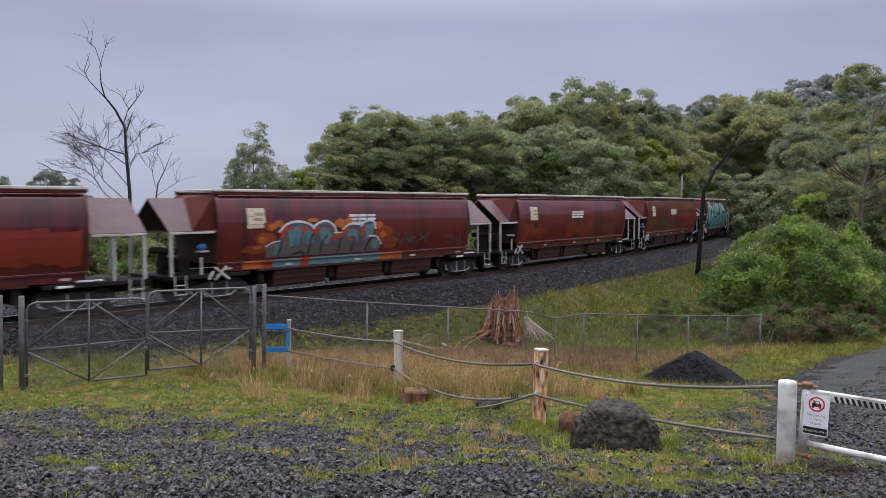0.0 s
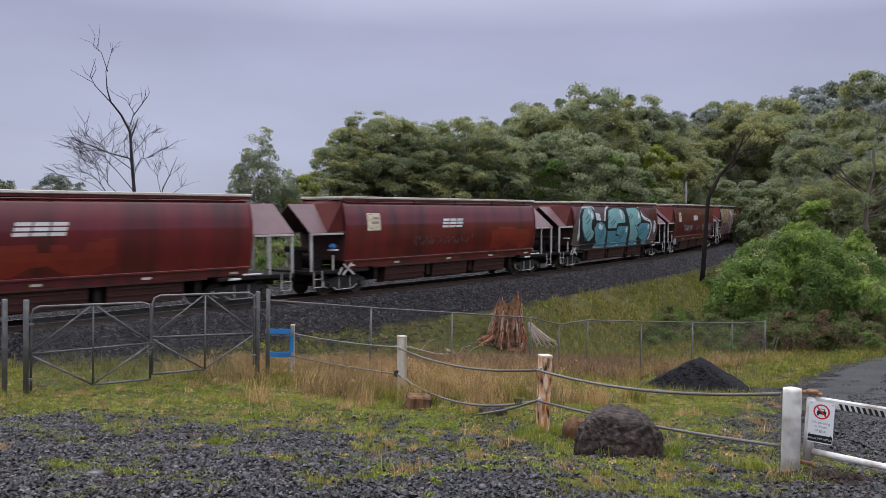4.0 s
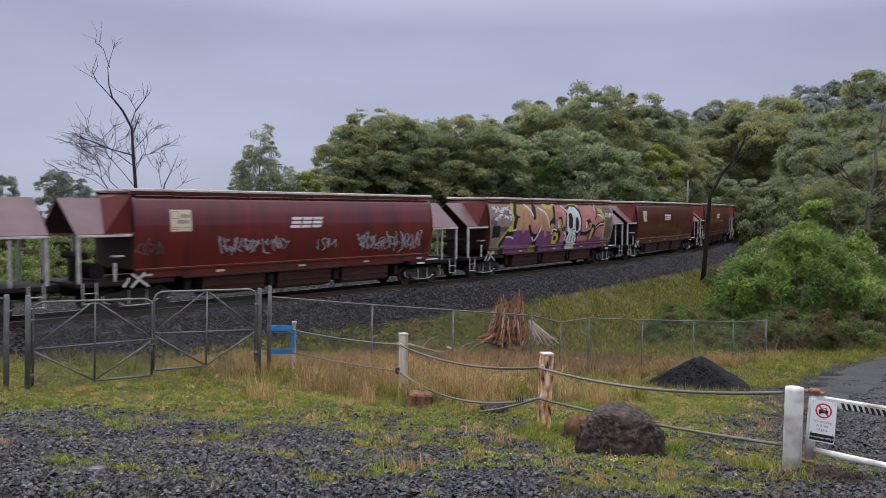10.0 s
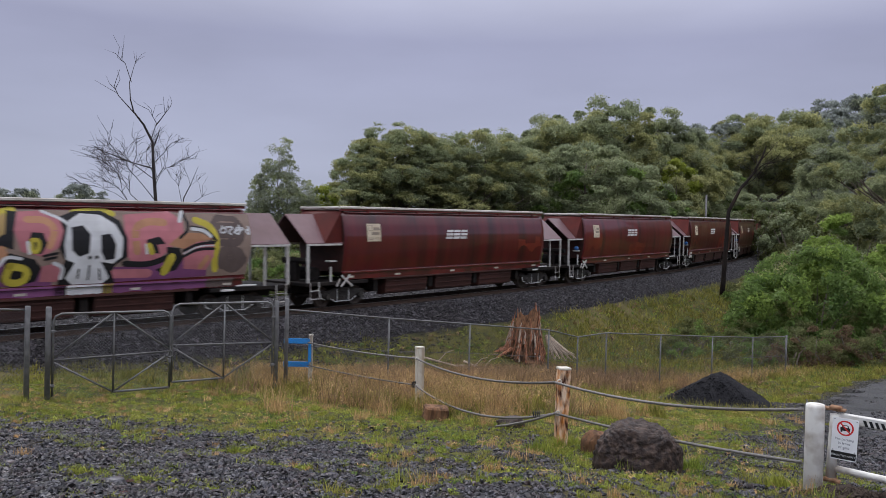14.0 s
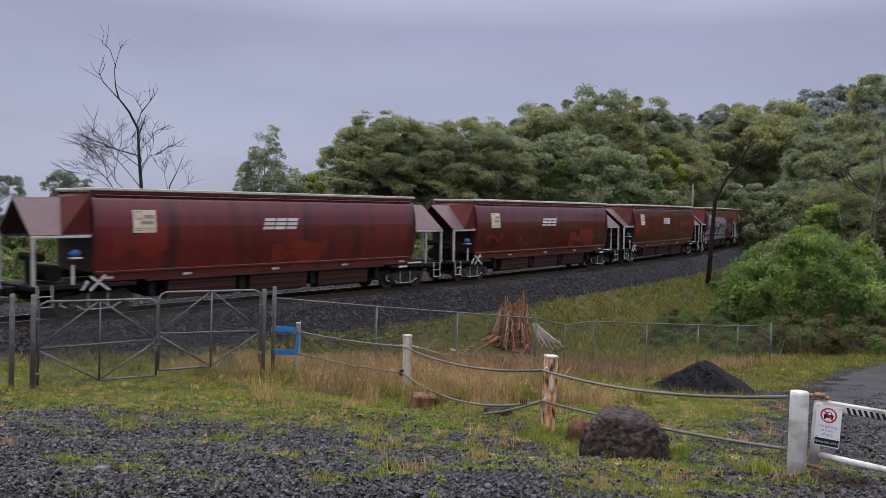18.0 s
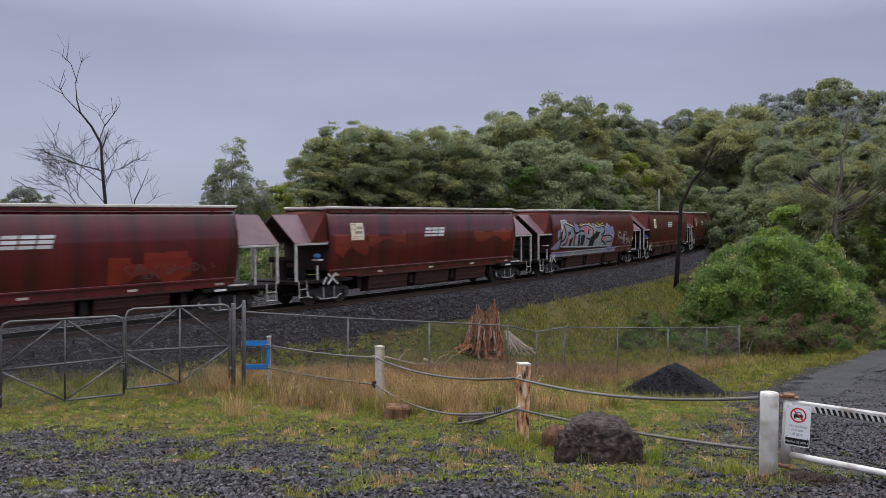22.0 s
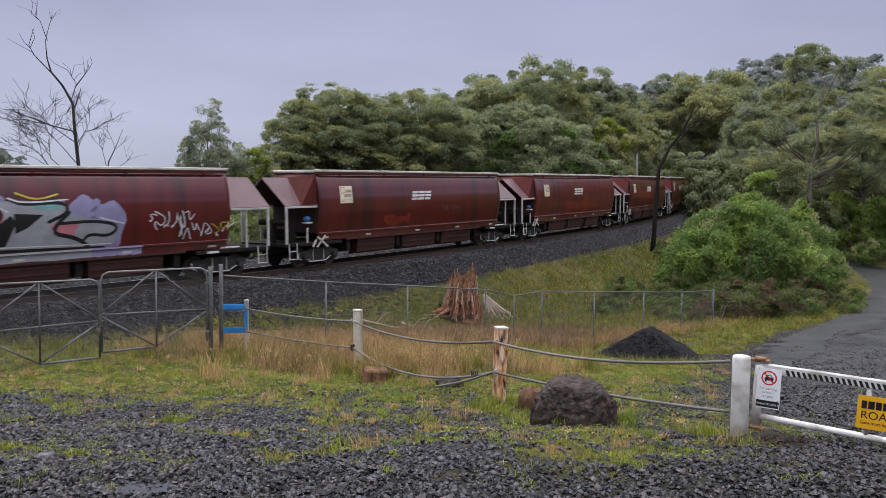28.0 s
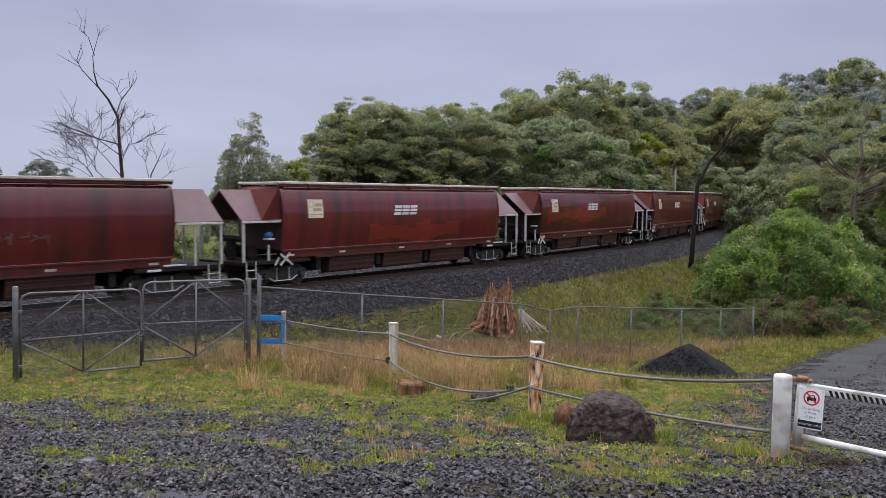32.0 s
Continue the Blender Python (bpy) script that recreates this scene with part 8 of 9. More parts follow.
def bush(name, rx, ry, h, mats, seed, n, per, leaf, label, wood="bark"):
    """Stems from one root and clumps of leaves over a lumpy dome, down to the ground."""
    rs_ = random.Random(seed)
    b = empty(name, pose(0, 0, 0), label, "bush")
    for k in range(5):
        a = k * 1.3 + rs_.uniform(-0.5, 0.5)
        q = Vector((rx * 0.6 * math.cos(a), ry * 0.6 * math.sin(a), h * rs_.uniform(0.5, 0.85)))
        bm = bmesh.new()
        tube(bm, [(0.2 * math.cos(a), 0.2 * math.sin(a), -0.2), q * 0.5 + Vector((0, 0, 0.2)), q], [0.07, 0.05, 0.015], 6)
        part("stem", bm, M[wood], b)
    masses = [(0, 0, h * 0.38, rx * 0.80, ry * 0.80, h * 0.58)]
    for k in range(5):
        a = k * 1.257 + rs_.uniform(-0.4, 0.4)
        f = rs_.uniform(0.40, 0.62)
        masses.append((rx * f * math.cos(a), ry * f * math.sin(a), h * rs_.uniform(0.2, 0.42), rx * rs_.uniform(0.38, 0.52), ry * rs_.uniform(0.38, 0.52), h * rs_.uniform(0.26, 0.42)))
    pad_r = 0.20 * (rx + ry) / 2 + 0.10
    spots = [(Vector((p.x, p.y, max(0.12, p.z))), ax) for p, ax in pads_on(rs_, masses, max(8, n // 5), 0.15, -0.6)]
    groups = clumps_of(rs_, spots, pad_r, 5, 0.85)
    for k, mt in enumerate(mats):
        sel = [(Vector((c[0].x, c[0].y, max(0.08, c[0].z))), c[1], c[2]) for g in groups[k::len(mats)] for c in g]
        part_me("foliage", foliage("foliage", sel, per, leaf, M[mt], seed + k, 0.85), b)
    return b


b1 = bush("bush", 4.6, 3.8, 5.9, ("leaf_bush", "leaf_bush", "leaf_fresh", "leaf_bush"), 51, 440, 58, 0.130, "large dense green bush with glossy leaves behind the fence")
put_tree(b1, 21.6, 48.5, 1.0, 0, True)
b2 = bush("bush", 3.4, 3.2, 4.9, ("leaf_olive", "leaf_bush", "leaf_bush"), 52, 230, 70, 0.105, "olive green scrubby bush with browning leaves")
put_tree(b2, 26.0, 51, 1.0, 0, True)
put_tree(b2, 28.2, 56, 0.82, 100)
put_tree(b2, 24.6, 47.2, 0.72, 40)
put_tree(b2, 18.6, 49.6, 0.66, 160)
put_tree(b2, 30.5, 62, 1.2, 210)
b3 = bush("vine_thicket", 3.1, 2.6, 8.6, ("leaf_fresh", "leaf_bush", "leaf_fresh"), 53, 320, 58, 0.13, "vine-smothered leafy green thicket")
put_tree(b3, 26.3, 55.0, 1.0, 0, True)
# dark leaf tones put the understorey's shade into the colour
b5 = bush("pale_scrub", 2.6, 2.4, 5.2, ("leaf_shade", "leaf_dark", "leaf_shade"), 58, 190, 60, 0.12, "scrub at the edge of the wood with shade put into its leaf colour")
put_top(b5, 34.6, 95, 8.2, 0, True)
for x, y, zt, a in ((36.6, 88, 8.3, 50), (32.6, 84, 5.4, 110), (31.2, 70, 3.3, 170), (27.4, 67, 2.8, 230), (38.5, 79, 5.6, 290), (46.0, 90, 6.0, 10), (35.0, 76.5, 3.6, 70), (44.5, 83, 3.6, 130), (30.2, 86, 4.6, 190), (50.0, 97, 7.4, 250), (41.0, 94, 7.5, 20)):
    if abs(track_frame(x, y)[1]) > 4.5:
        put_top(b5, x, y, zt, a)
b4 = bush("bramble", 2.2, 1.6, 1.6, ("leaf_bush", "leaf_shade", "leaf_shade"), 54, 90, 60, 0.07, "low tangled bramble on the bank")
put_tree(b4, 13.6, 46.5, 0.7, 0, True)
for x, y, s, a in ((17.2, 46.5, 0.8, 30), (15.2, 44.0, 0.75, 80), (17.6, 43.0, 0.9, 180), (19.6, 44.5, 1.0, 10), (20.8, 40.2, 0.8, 10), (18.2, 40.0, 0.75, 200), (15.8, 40.2, 0.7, 250), (23.6, 57.0, 0.9, 99), (22.5, 60.5, 1.5, 9),
                   (12.5, 42.5, 0.8, 33), (11.0, 40.5, 0.6, 53), (13.8, 38.8, 0.6, 73), (24.6, 42.3, 0.6, 73), (27.0, 46.5, 0.7, 13)):
    put_tree(b4, x, y, s, a)
for k in range(30):
    s_ = -34 + k * 3.1
    x, y, _z = track_point(s_, -10.6 - 1.4 * (k % 3))
    put_tree(b4, x, y, 1.25 + 0.22 * (k % 4), k * 77)
    x, y, _z = track_point(s_ + 1.5, -14.0 - 1.2 * (k % 2))
    put_tree(b2, x, y, 0.52 + 0.08 * (k % 3), k * 51)
for k, (x, y, s) in enumerate(((47, 66, 0.9), (52, 70, 1.0), (44, 60, 0.7), (56, 76, 1.1), (50, 62, 0.9), (60, 70, 1.2), (49, 82, 1.1), (55, 88, 1.2), (58, 60, 1.1), (64, 80, 1.3), (40, 78, 0.8), (37, 72, 0.7), (66, 66, 1.2), (61, 95, 1.3), (46, 74, 0.6))):
    put_tree(b2 if k % 3 else b3, x, y, s, k * 50)
b7 = bush("dark_scrub", 2.2, 1.6, 1.6, ("leaf_shade", "leaf_brown", "leaf_shade", "leaf_bush"), 57, 110, 60, 0.08, "dark shaded scrub on the far side of the line")
put_tree(b7, -24.5, 45.5, 1.4, 30, True)
for x, y, s, a in ((-28, 52, 2.0, 0), (-33, 48, 2.1, 60), (-38, 46, 2.0, 120), (-25, 57, 2.2, 180), (-31, 60, 2.3, 240), (-40, 54, 2.2, 300), (-45, 51, 2.1, 30), (-36, 62, 2.4, 90), (-35, 41, 1.7, 150), (-41, 42, 1.8, 210)):
    put_tree(b7, x, y, s, a)
for x, y, s, a in ((-22, 44, 1.5, 0), (-17, 49, 1.7, 60), (-12, 53, 1.9, 120), (-7, 58, 1.9, 10), (-26, 40, 1.5, 70), (-2, 63, 2.0, 200), (-20, 52, 2.2, 110), (-30, 38, 1.6, 200), (4, 70, 2.2, 0), (-11, 60, 2.6, 30)):
    put_tree(b7 if y > 40 and x < 0 else b4, x, y, s, a)
ru = random.Random(9)
for _ in range(46):
    y = ru.uniform(58, 120)
    x = y * ru.uniform(0.36, 0.85)
    s_, v_ = track_frame(x, y)
    if abs(v_) < 7 or road_offset(x, y) < 5.5:
        continue
    put_tree(b2, x, y, ru.uniform(0.6, 1.25), ru.uniform(0, 360))


def dead_tree(name, x, y, spine, r, seed, label, twigs, side, wood="deadbark"):
    """A bare tree: its stem through points, with forking twigs."""
    rs_ = random.Random(seed)
    z0 = zg(x, y)
    t = empty(name, pose(x, y, z0), label, "tree")
    bm = bmesh.new()
    sp = [Vector(p) for p in spine]
    n = len(sp)
    tube(bm, sp, [r * (1 - 0.82 * i / (n - 1)) for i in range(n)], 9)
    part("trunk", bm, M[wood], t, "", True)

    def fork(bm_, p, d, ln, rr, depth):
        k1 = p + d * ln * 0.5 + Vector((rs_.uniform(-1, 1), rs_.uniform(-1, 1), rs_.uniform(-0.4, 1))) * ln * 0.20
        q = p + d * ln + Vector((rs_.uniform(-1, 1), rs_.uniform(-1, 1), rs_.uniform(-0.6, 1))) * ln * 0.22
        tube(bm_, [p, k1, q], [rr, rr * 0.75, rr * 0.4], 5)
        if depth:
            for _ in range(5 if depth > 1 else 4):
                e_ = (d + Vector((rs_.uniform(-1.3, 1.3) * side[0], rs_.uniform(-0.8, 0.8), rs_.uniform(-0.45, 0.9)))).normalized()
                fork(bm_, k1.lerp(q, rs_.uniform(0.0, 1.0)), e_, ln * rs_.uniform(0.45, 0.75), max(0.011, rr * 0.52), depth - 1)

    for p, d, ln, rr, depth in twigs:
        bm = bmesh.new()
        fork(bm, Vector(p), Vector(d).normalized(), ln, rr * (0.52 if wood == "deadbark" else 0.36), depth)
        part("branch", bm, M[wood], t)
    return t


DX, DY = -20.05, 50.0
k_ = 50 / 1395
P = lambda px, py_: ((px - 222) * k_, 0.15 * math.sin(px), 2.3 + (382.5 - py_) * k_ - zg(DX, DY))
dead_tree("dead_tree", DX, DY, [P(228, 420), P(230, 340), P(223, 275), P(220, 225), P(205, 195), P(186, 172), P(180, 150), P(176, 118)], 0.125, 3, "bare dead tree with dark twisted branches",
          [(P(184, 173), (-0.62, 0.1, 0.78), 2.7, 0.075, 1), (P(178, 118), (-0.65, 0, 0.76), 2.35, 0.05, 1), (P(176, 120), (0.15, 0, 1), 1.6, 0.045, 1),
           (P(221, 232), (0.35, 0, 1), 1.3, 0.09, 0), (P(226, 195), (0.5, 0, 0.85), 1.4, 0.07, 1), (P(217, 222), (-0.05, 0, 1), 1.7, 0.06, 1),
           (P(222, 272), (-0.95, 0.1, 0.28), 3.6, 0.085, 2), (P(224, 290), (-0.7, -0.3, 0.5), 2.6, 0.06, 2), (P(224, 300), (0.6, 0.2, 0.6), 2.0, 0.05, 2), (P(226, 320), (0.5, -0.3, 0.8), 2.2, 0.05, 2),
           (P(227, 330), (-0.8, 0.2, 0.6), 2.8, 0.06, 2), (P(222, 262), (0.4, 0.5, 0.7), 1.7, 0.05, 2), (P(221, 280), (-0.35, 0.4, 0.9), 2.1, 0.05, 2), (P(229, 370), (-0.8, 0.1, 0.65), 3.4, 0.07, 3), (P(229, 360), (-0.5, -0.2, 0.8), 3.2, 0.06, 3)], (0.9, 1))
DX2 = -18.3
P2 = lambda px, py_: ((px - 270) * k_, 0.1, 2.3 + (383 - py_) * k_ - zg(DX2, 50.5))
dead_tree("dead_tree", DX2, 50.5, [P2(268, 430), P2(268, 350), P2(272, 322), P2(283, 300), P2(297, 265)], 0.06, 5, "small bare dead sapling with thin twigs",
          [(P2(268, 330), (-0.4, 0, 0.8), 1.3, 0.04, 2), (P2(275, 315), (0.5, 0.1, 0.7), 1.2, 0.03, 1), (P2(283, 300), (-0.3, 0.1, 0.9), 1.0, 0.03, 1), (P2(268, 345), (0.8, 0.1, 0.6), 2.1, 0.035, 1)], (0.8, 1))
DRX, DRY = 19.55, 60.0
k_r = 60 / 1395
zr_ = zg(DRX, DRY)
P3 = lambda px, py_: ((px - 1237) * k_r, 0.12 * math.sin(py_), 2.3 + (404.5 - py_) * k_r - zr_)
dead_tree("dead_tree", DRX, DRY, [P3(1236, 505), P3(1237, 470), P3(1240, 400), P3(1243, 345), P3(1262, 305), P3(1285, 278), P3(1300, 245), P3(1306, 228)], 0.21, 6, "bare leaning dead tree with a charred trunk on the bank",
          [(P3(1262, 305), (0.8, 0.2, 0.6), 2.4, 0.13, 2), (P3(1285, 278), (0.9, 0, 0.4), 2.2, 0.12, 2), (P3(1296, 255), (0.6, 0.2, 0.8), 1.5, 0.10, 1), (P3(1290, 268), (0.1, 0.3, 1), 1.3, 0.09, 1), (P3(1275, 290), (0.7, -0.3, 0.5), 1.9, 0.09, 2), (P3(1248, 332), (-0.5, 0.2, 0.6), 0.8, 0.04, 1)], (0.7, 1), "charred")

b6 = bush("dead_undergrowth", 1.8, 1.2, 1.9, ("leaf_brown", "leaf_shade", "leaf_brown"), 56, 90, 42, 0.07, "tangled dead brown undergrowth beneath the bush")
put_tree(b6, 17.6, 39.6, 1.0, 0, True)
for x, y, s, a in ((19.5, 40.4, 1.0, 60), (21.4, 41.6, 0.9, 130), (16.0, 38.6, 0.75, 200), (23.2, 43.4, 0.9, 20), (25.2, 45.6, 0.8, 80)):
    put_tree(b6, x, y, s, a)

# far concrete pole behind the bend
px_, py2_ = 26.9, 89.0
bm = bmesh.new()
tube(bm, [(0, 0, -0.5), (0, 0, 7.9 - zg(px_, py2_))], [0.13, 0.10], 10)
pl_ = part("signal_pole", bm, M["galv"], None, "", True)
pl_.location = (px_, py2_, zg(px_, py2_))
tagged(pl_, "plain grey pole beyond the bend", "pole")


# ---- grass and gravel ----
def blades(name, xy, h, w, mat, seed, lean=0.45, dz=0.0):
    rs_ = np.random.RandomState(seed)
    n = len(xy)
    z = land(xy[:, 0], xy[:, 1]) + dz
    a = rs_.rand(n) * 6.28
    side = np.stack([np.cos(a), np.sin(a), np.zeros(n)], 1) * (w * (0.6 + 0.8 * rs_.rand(n)))[:, None] * 0.5
    ld = rs_.rand(n) * 6.28
    bend = np.stack([np.cos(ld), np.sin(ld), np.zeros(n)], 1) * (h * lean * rs_.rand(n))[:, None]
    base = np.stack([xy[:, 0], xy[:, 1], z - 0.02], 1)
    mid = base + bend * 0.35 + np.array([0, 0, 1]) * (h * 0.55)[:, None]
    tip = base + bend + np.array([0, 0, 1]) * h[:, None]
    v = np.stack([base - side, base + side, mid + side * 0.7, mid - side * 0.7, tip], 1).reshape(-1, 3)
    k = (np.arange(n) * 5)[:, None, None]
    t = np.array([(0, 1, 2), (0, 2, 3), (3, 2, 4)])[None] + k
    return mesh_np(name, v, t.reshape(-1, 3), mat)


rg = np.random.RandomState(12)


def scatter(n, x0, x1, y0, y1, weight, clump=0.0):
    """Random ground points, kept where weight(x, y) is high, drawn together in tufts."""
    x, y = x0 + (x1 - x0) * rg.rand(n), y0 + (y1 - y0) * rg.rand(n)
    if clump:
        k = max(1, n // 14)
        cx, cy = x[:k], y[:k]
        ok = weight(cx, cy) > rg.rand(k)
        cx, cy = cx[ok], cy[ok]
        i = rg.randint(0, len(cx), n)
        return np.stack([cx[i] + rg.randn(n) * clump, cy[i] + rg.randn(n) * clump], 1)
    ok = weight(x, y) > rg.rand(n)
    return np.stack([x[ok], y[ok]], 1)


def lawn(x, y):
    s_, v_ = track_frame(x, y)
    return np.clip(1 - gravelly(x, y) * 1.15, 0, 1) * (road_offset(x, y) > lane_half(y) + 0.1) * (np.abs(v_) > np.where(s_ < 0, 2.7, 3.6)) * (1 - 0.85 * sstep(3.4, 2.7, v_) * sstep(6, -2, s_))


def strawy(x, y):
    """Dry tall grass along the ropes and the fence."""
    t = np.clip((y - 14) / 8.0, 0, 1)
    band = np.exp(-((x - (0.9 - 4.2 * t)) / 2.6) ** 2) * sstep(14.2, 16.2, y) * sstep(25.5, 22, y)
    fence = np.exp(-((x - (-4.3 + (y - 18.9) * 1.128)) / 1.1) ** 2) * sstep(18, 20, y) * sstep(38, 35, y) * 0.8
    return np.clip(np.maximum(band, fence) * (0.55 + 0.6 * (waves(x, y, 0.8) > -0.3)), 0, 1)


g1 = scatter(125000, -11, 9, 6.7, 21, lambda x, y: lawn(x, y) * (0.35 + 0.65 * (waves(x, y, 0.7) > -0.1)) * (0.45 + 0.55 * (waves(x + 5, y, 0.23) > -0.2)), 0.06)
hs = 0.022 + 0.060 * rg.rand(len(g1)) ** 1.8 + 0.06 * rg.rand(len(g1)) * (waves(g1[:, 0], g1[:, 1], 1.2) > 0.45)
gw = scatter(52000, -11, 9, 7.0, 20, lambda x, y: lawn(x, y) * (0.3 + 0.7 * (waves(x + 2, y + 6, 0.5) > 0.1)), 0.05)
tagged(new("weeds", blades("weeds", gw, 0.018 + 0.042 * rg.rand(len(gw)), np.full(len(gw), 0.018), M["weed"], 60, 1.6)), "low mossy clover and broad weeds in the grass", "weeds", kind="stuff")
tagged(new("grass", blades("grass", g1, hs, np.full(len(g1), 0.008), M["grass"], 61, 1.1)), "short wet green grass tufts", "grass", kind="stuff")
g2 = scatter(60000, -14, 24, 18, 46, lawn, 0.16)
tagged(new("grass", blades("grass", g2, 0.08 + 0.22 * rg.rand(len(g2)) ** 1.7, np.full(len(g2), 0.014), M["bankgrass"], 62, 0.8)), "rough green grass on the slope", "grass", kind="stuff")
g3 = scatter(34000, -8, 16, 12.8, 38, lambda x, y: strawy(x, y) * lawn(x, y), 0.13)
tagged(new("dry_grass", blades("dry_grass", g3, 0.14 + 0.46 * rg.rand(len(g3)) ** 1.4, np.full(len(g3), 0.007), M["straw"], 63, 1.1)), "tall dry straw-coloured grass along the fence", "grass", kind="stuff")
g4 = scatter(20000, -9, 16, 12.5, 38, lambda x, y: strawy(x, y) * lawn(x, y) * 0.9, 0.13)
tagged(new("grass", blades("grass", g4, 0.15 + 0.28 * rg.rand(len(g4)), np.full(len(g4), 0.009), M["bankgrass"], 64, 1.0)), "green grass among the dry stalks", "grass", kind="stuff")
g5 = scatter(30000, 5, 26, 34, 66, lambda x, y: lawn(x, y), 0.25)
tagged(new("grass", blades("grass", g5, 0.14 + 0.30 * rg.rand(len(g5)), np.full(len(g5), 0.028), M["bankgrass"], 65, 1.2)), "long yellow-green grass on the bank", "grass", kind="stuff")
g6 = scatter(26000, 8, 36, 26, 58, lambda x, y: sstep(0.0, 0.25, road_offset(x, y) - lane_half(y)) * sstep(3.4, 1.6, road_offset(x, y) - lane_half(y)) * (x < 19 + (y - 29.5) * 0.72), 0.12)
tagged(new("grass", blades("grass", g6, 0.06 + 0.16 * rg.rand(len(g6)), np.full(len(g6), 0.016), M["grass"], 69, 1.0)), "fresh green verge grass along the lane", "grass", kind="stuff")
bk = scatter(20000, -3, 12, 21, 33, lambda x, y: lawn(x, y) * np.exp(-((x - 2.6 - (y - 26) * 0.6) / 3.2) ** 2) * (0.4 + 0.6 * (waves(x, y, 1.1) > -0.2)), 0.14)
tagged(new("dead_bracken", blades("dead_bracken", bk, 0.25 + 0.45 * rg.rand(len(bk)), np.full(len(bk), 0.013), M["bracken"], 75, 0.8)), "dead brown bracken stalks around the stump", "bracken", kind="stuff")
# scattered tussocks
for nm, mt, cnt, sd, lbl in (("tussock", "grass", 300, 76, "loose green grass tussocks in the yard"), ("tussock", "straw", 300, 77, "pale straw-coloured grass tussocks"), ("tussock", "weed", 170, 78, "fresh green weedy tussocks")):
    c = scatter(cnt * 3, -10, 8, 7.6, 19, lambda x, y: np.clip(lawn(x, y) + 0.12, 0, 1))[:cnt]
    big_ = 0.35 + rg.rand(len(c)) ** 2
    tp = np.repeat(c, 75, 0) + rg.randn(len(c) * 75, 2) * 0.065 * np.repeat(big_, 75)[:, None]
    hh = (0.05 + 0.13 * rg.rand(len(tp))) * np.repeat(big_, 75)
    tagged(new(nm, blades(nm, tp, hh, np.full(len(tp), 0.008), M[mt], sd, 1.0)), lbl, "grass", kind="stuff")
# weeds in the gravel
wd = scatter(34000, -9, 6, 6.4, 13, lambda x, y: 0.05 + 0.7 * (waves(x + 4, y, 0.7) + 0.5 * waves(x, y, 0.25) > 0.25) * sstep(6.2, 8.5, y), 0.05)
tagged(new("weeds", blades("weeds", wd, 0.025 + 0.06 * rg.rand(len(wd)), np.full(len(wd), 0.008), M["weed"], 66, 1.3)), "small green weeds growing through the gravel", "weeds", kind="stuff")
fl = scatter(420, -9, 8, 8, 22, lambda x, y: lawn(x, y) * (waves(x, y, 1.0) > 0.1), 0.0)
fz = land(fl[:, 0], fl[:, 1]) + 0.06 + 0.25 * rg.rand(len(fl)) * (fl[:, 1] > 12)
tagged(new("wildflowers", stones("wildflowers", np.stack([fl[:, 0], fl[:, 1], fz], 1), np.full(len(fl), 0.011), M["flower"], 67, 0.5)), "tiny yellow wildflowers in the grass", "flowers", kind="stuff")
# tufts by the boulder and the bollard
tf = np.concatenate([np.array([cx, cy]) + rg.randn(260, 2) * 0.09 for cx, cy in ((2.95, 10.35), (3.1, 10.5), (2.75, 10.45), (1.45, 12.0), (1.75, 12.2), (3.62, 9.0), (-0.9, 16.6), (1.2, 11.6), (2.15, 9.95))])
tagged(new("grass", blades("grass", tf, 0.05 + 0.19 * rg.rand(len(tf)), np.full(len(tf), 0.010), M["weed"], 68, 0.7)), "bright green grass tufts beside stones and posts", "grass", kind="stuff")

st1 = scatter(185000, -9, 10, 5.6, 13.8, lambda x, y: np.maximum(gravelly(x, y), 0.10))
sz = 0.008 + 0.025 * rg.rand(len(st1)) ** 2.1
tagged(new("gravel", stones("gravel", np.stack([st1[:, 0], st1[:, 1], land(st1[:, 0], st1[:, 1]) + sz * (0.1 + 0.6 * rg.rand(len(st1))) + 0.04 * (road_offset(st1[:, 0], st1[:, 1]) < 1.95)], 1), sz, M["gravel"], 71, 0.74)), "wet dark blue-grey road gravel", "gravel", kind="stuff")
st2 = scatter(70000, 2, 26, 12, 38, lambda x, y: gravelly(x, y) * np.where(road_offset(x, y) > 1.7, 1.0, 0.85 * sstep(38, 22, y)))
sz = 0.014 + 0.026 * rg.rand(len(st2)) ** 1.8
tagged(new("gravel", stones("gravel", np.stack([st2[:, 0], st2[:, 1], land(st2[:, 0], st2[:, 1]) + sz * 0.25 + 0.04 * (road_offset(st2[:, 0], st2[:, 1]) < 1.95)], 1), sz, M["gravel"], 72, 0.6)), "wet dark gravel beside the lane", "gravel", kind="stuff")
st3 = scatter(24000, -16, 6, 20, 36, lambda x, y: (lambda s_, v_: ((v_ > 2.2) * sstep(5.6, 3.4, v_) * sstep(8, -2, s_)))(*track_frame(x, y)))
sz = 0.03 + 0.035 * rg.rand(len(st3))
tagged(new("ballast_spill", stones("ballast_spill", np.stack([st3[:, 0], st3[:, 1], land(st3[:, 0], st3[:, 1]) + sz * 0.2], 1), sz, M["ballast"], 73)), "ballast stones spilled below the bank", "ballast", kind="stuff")
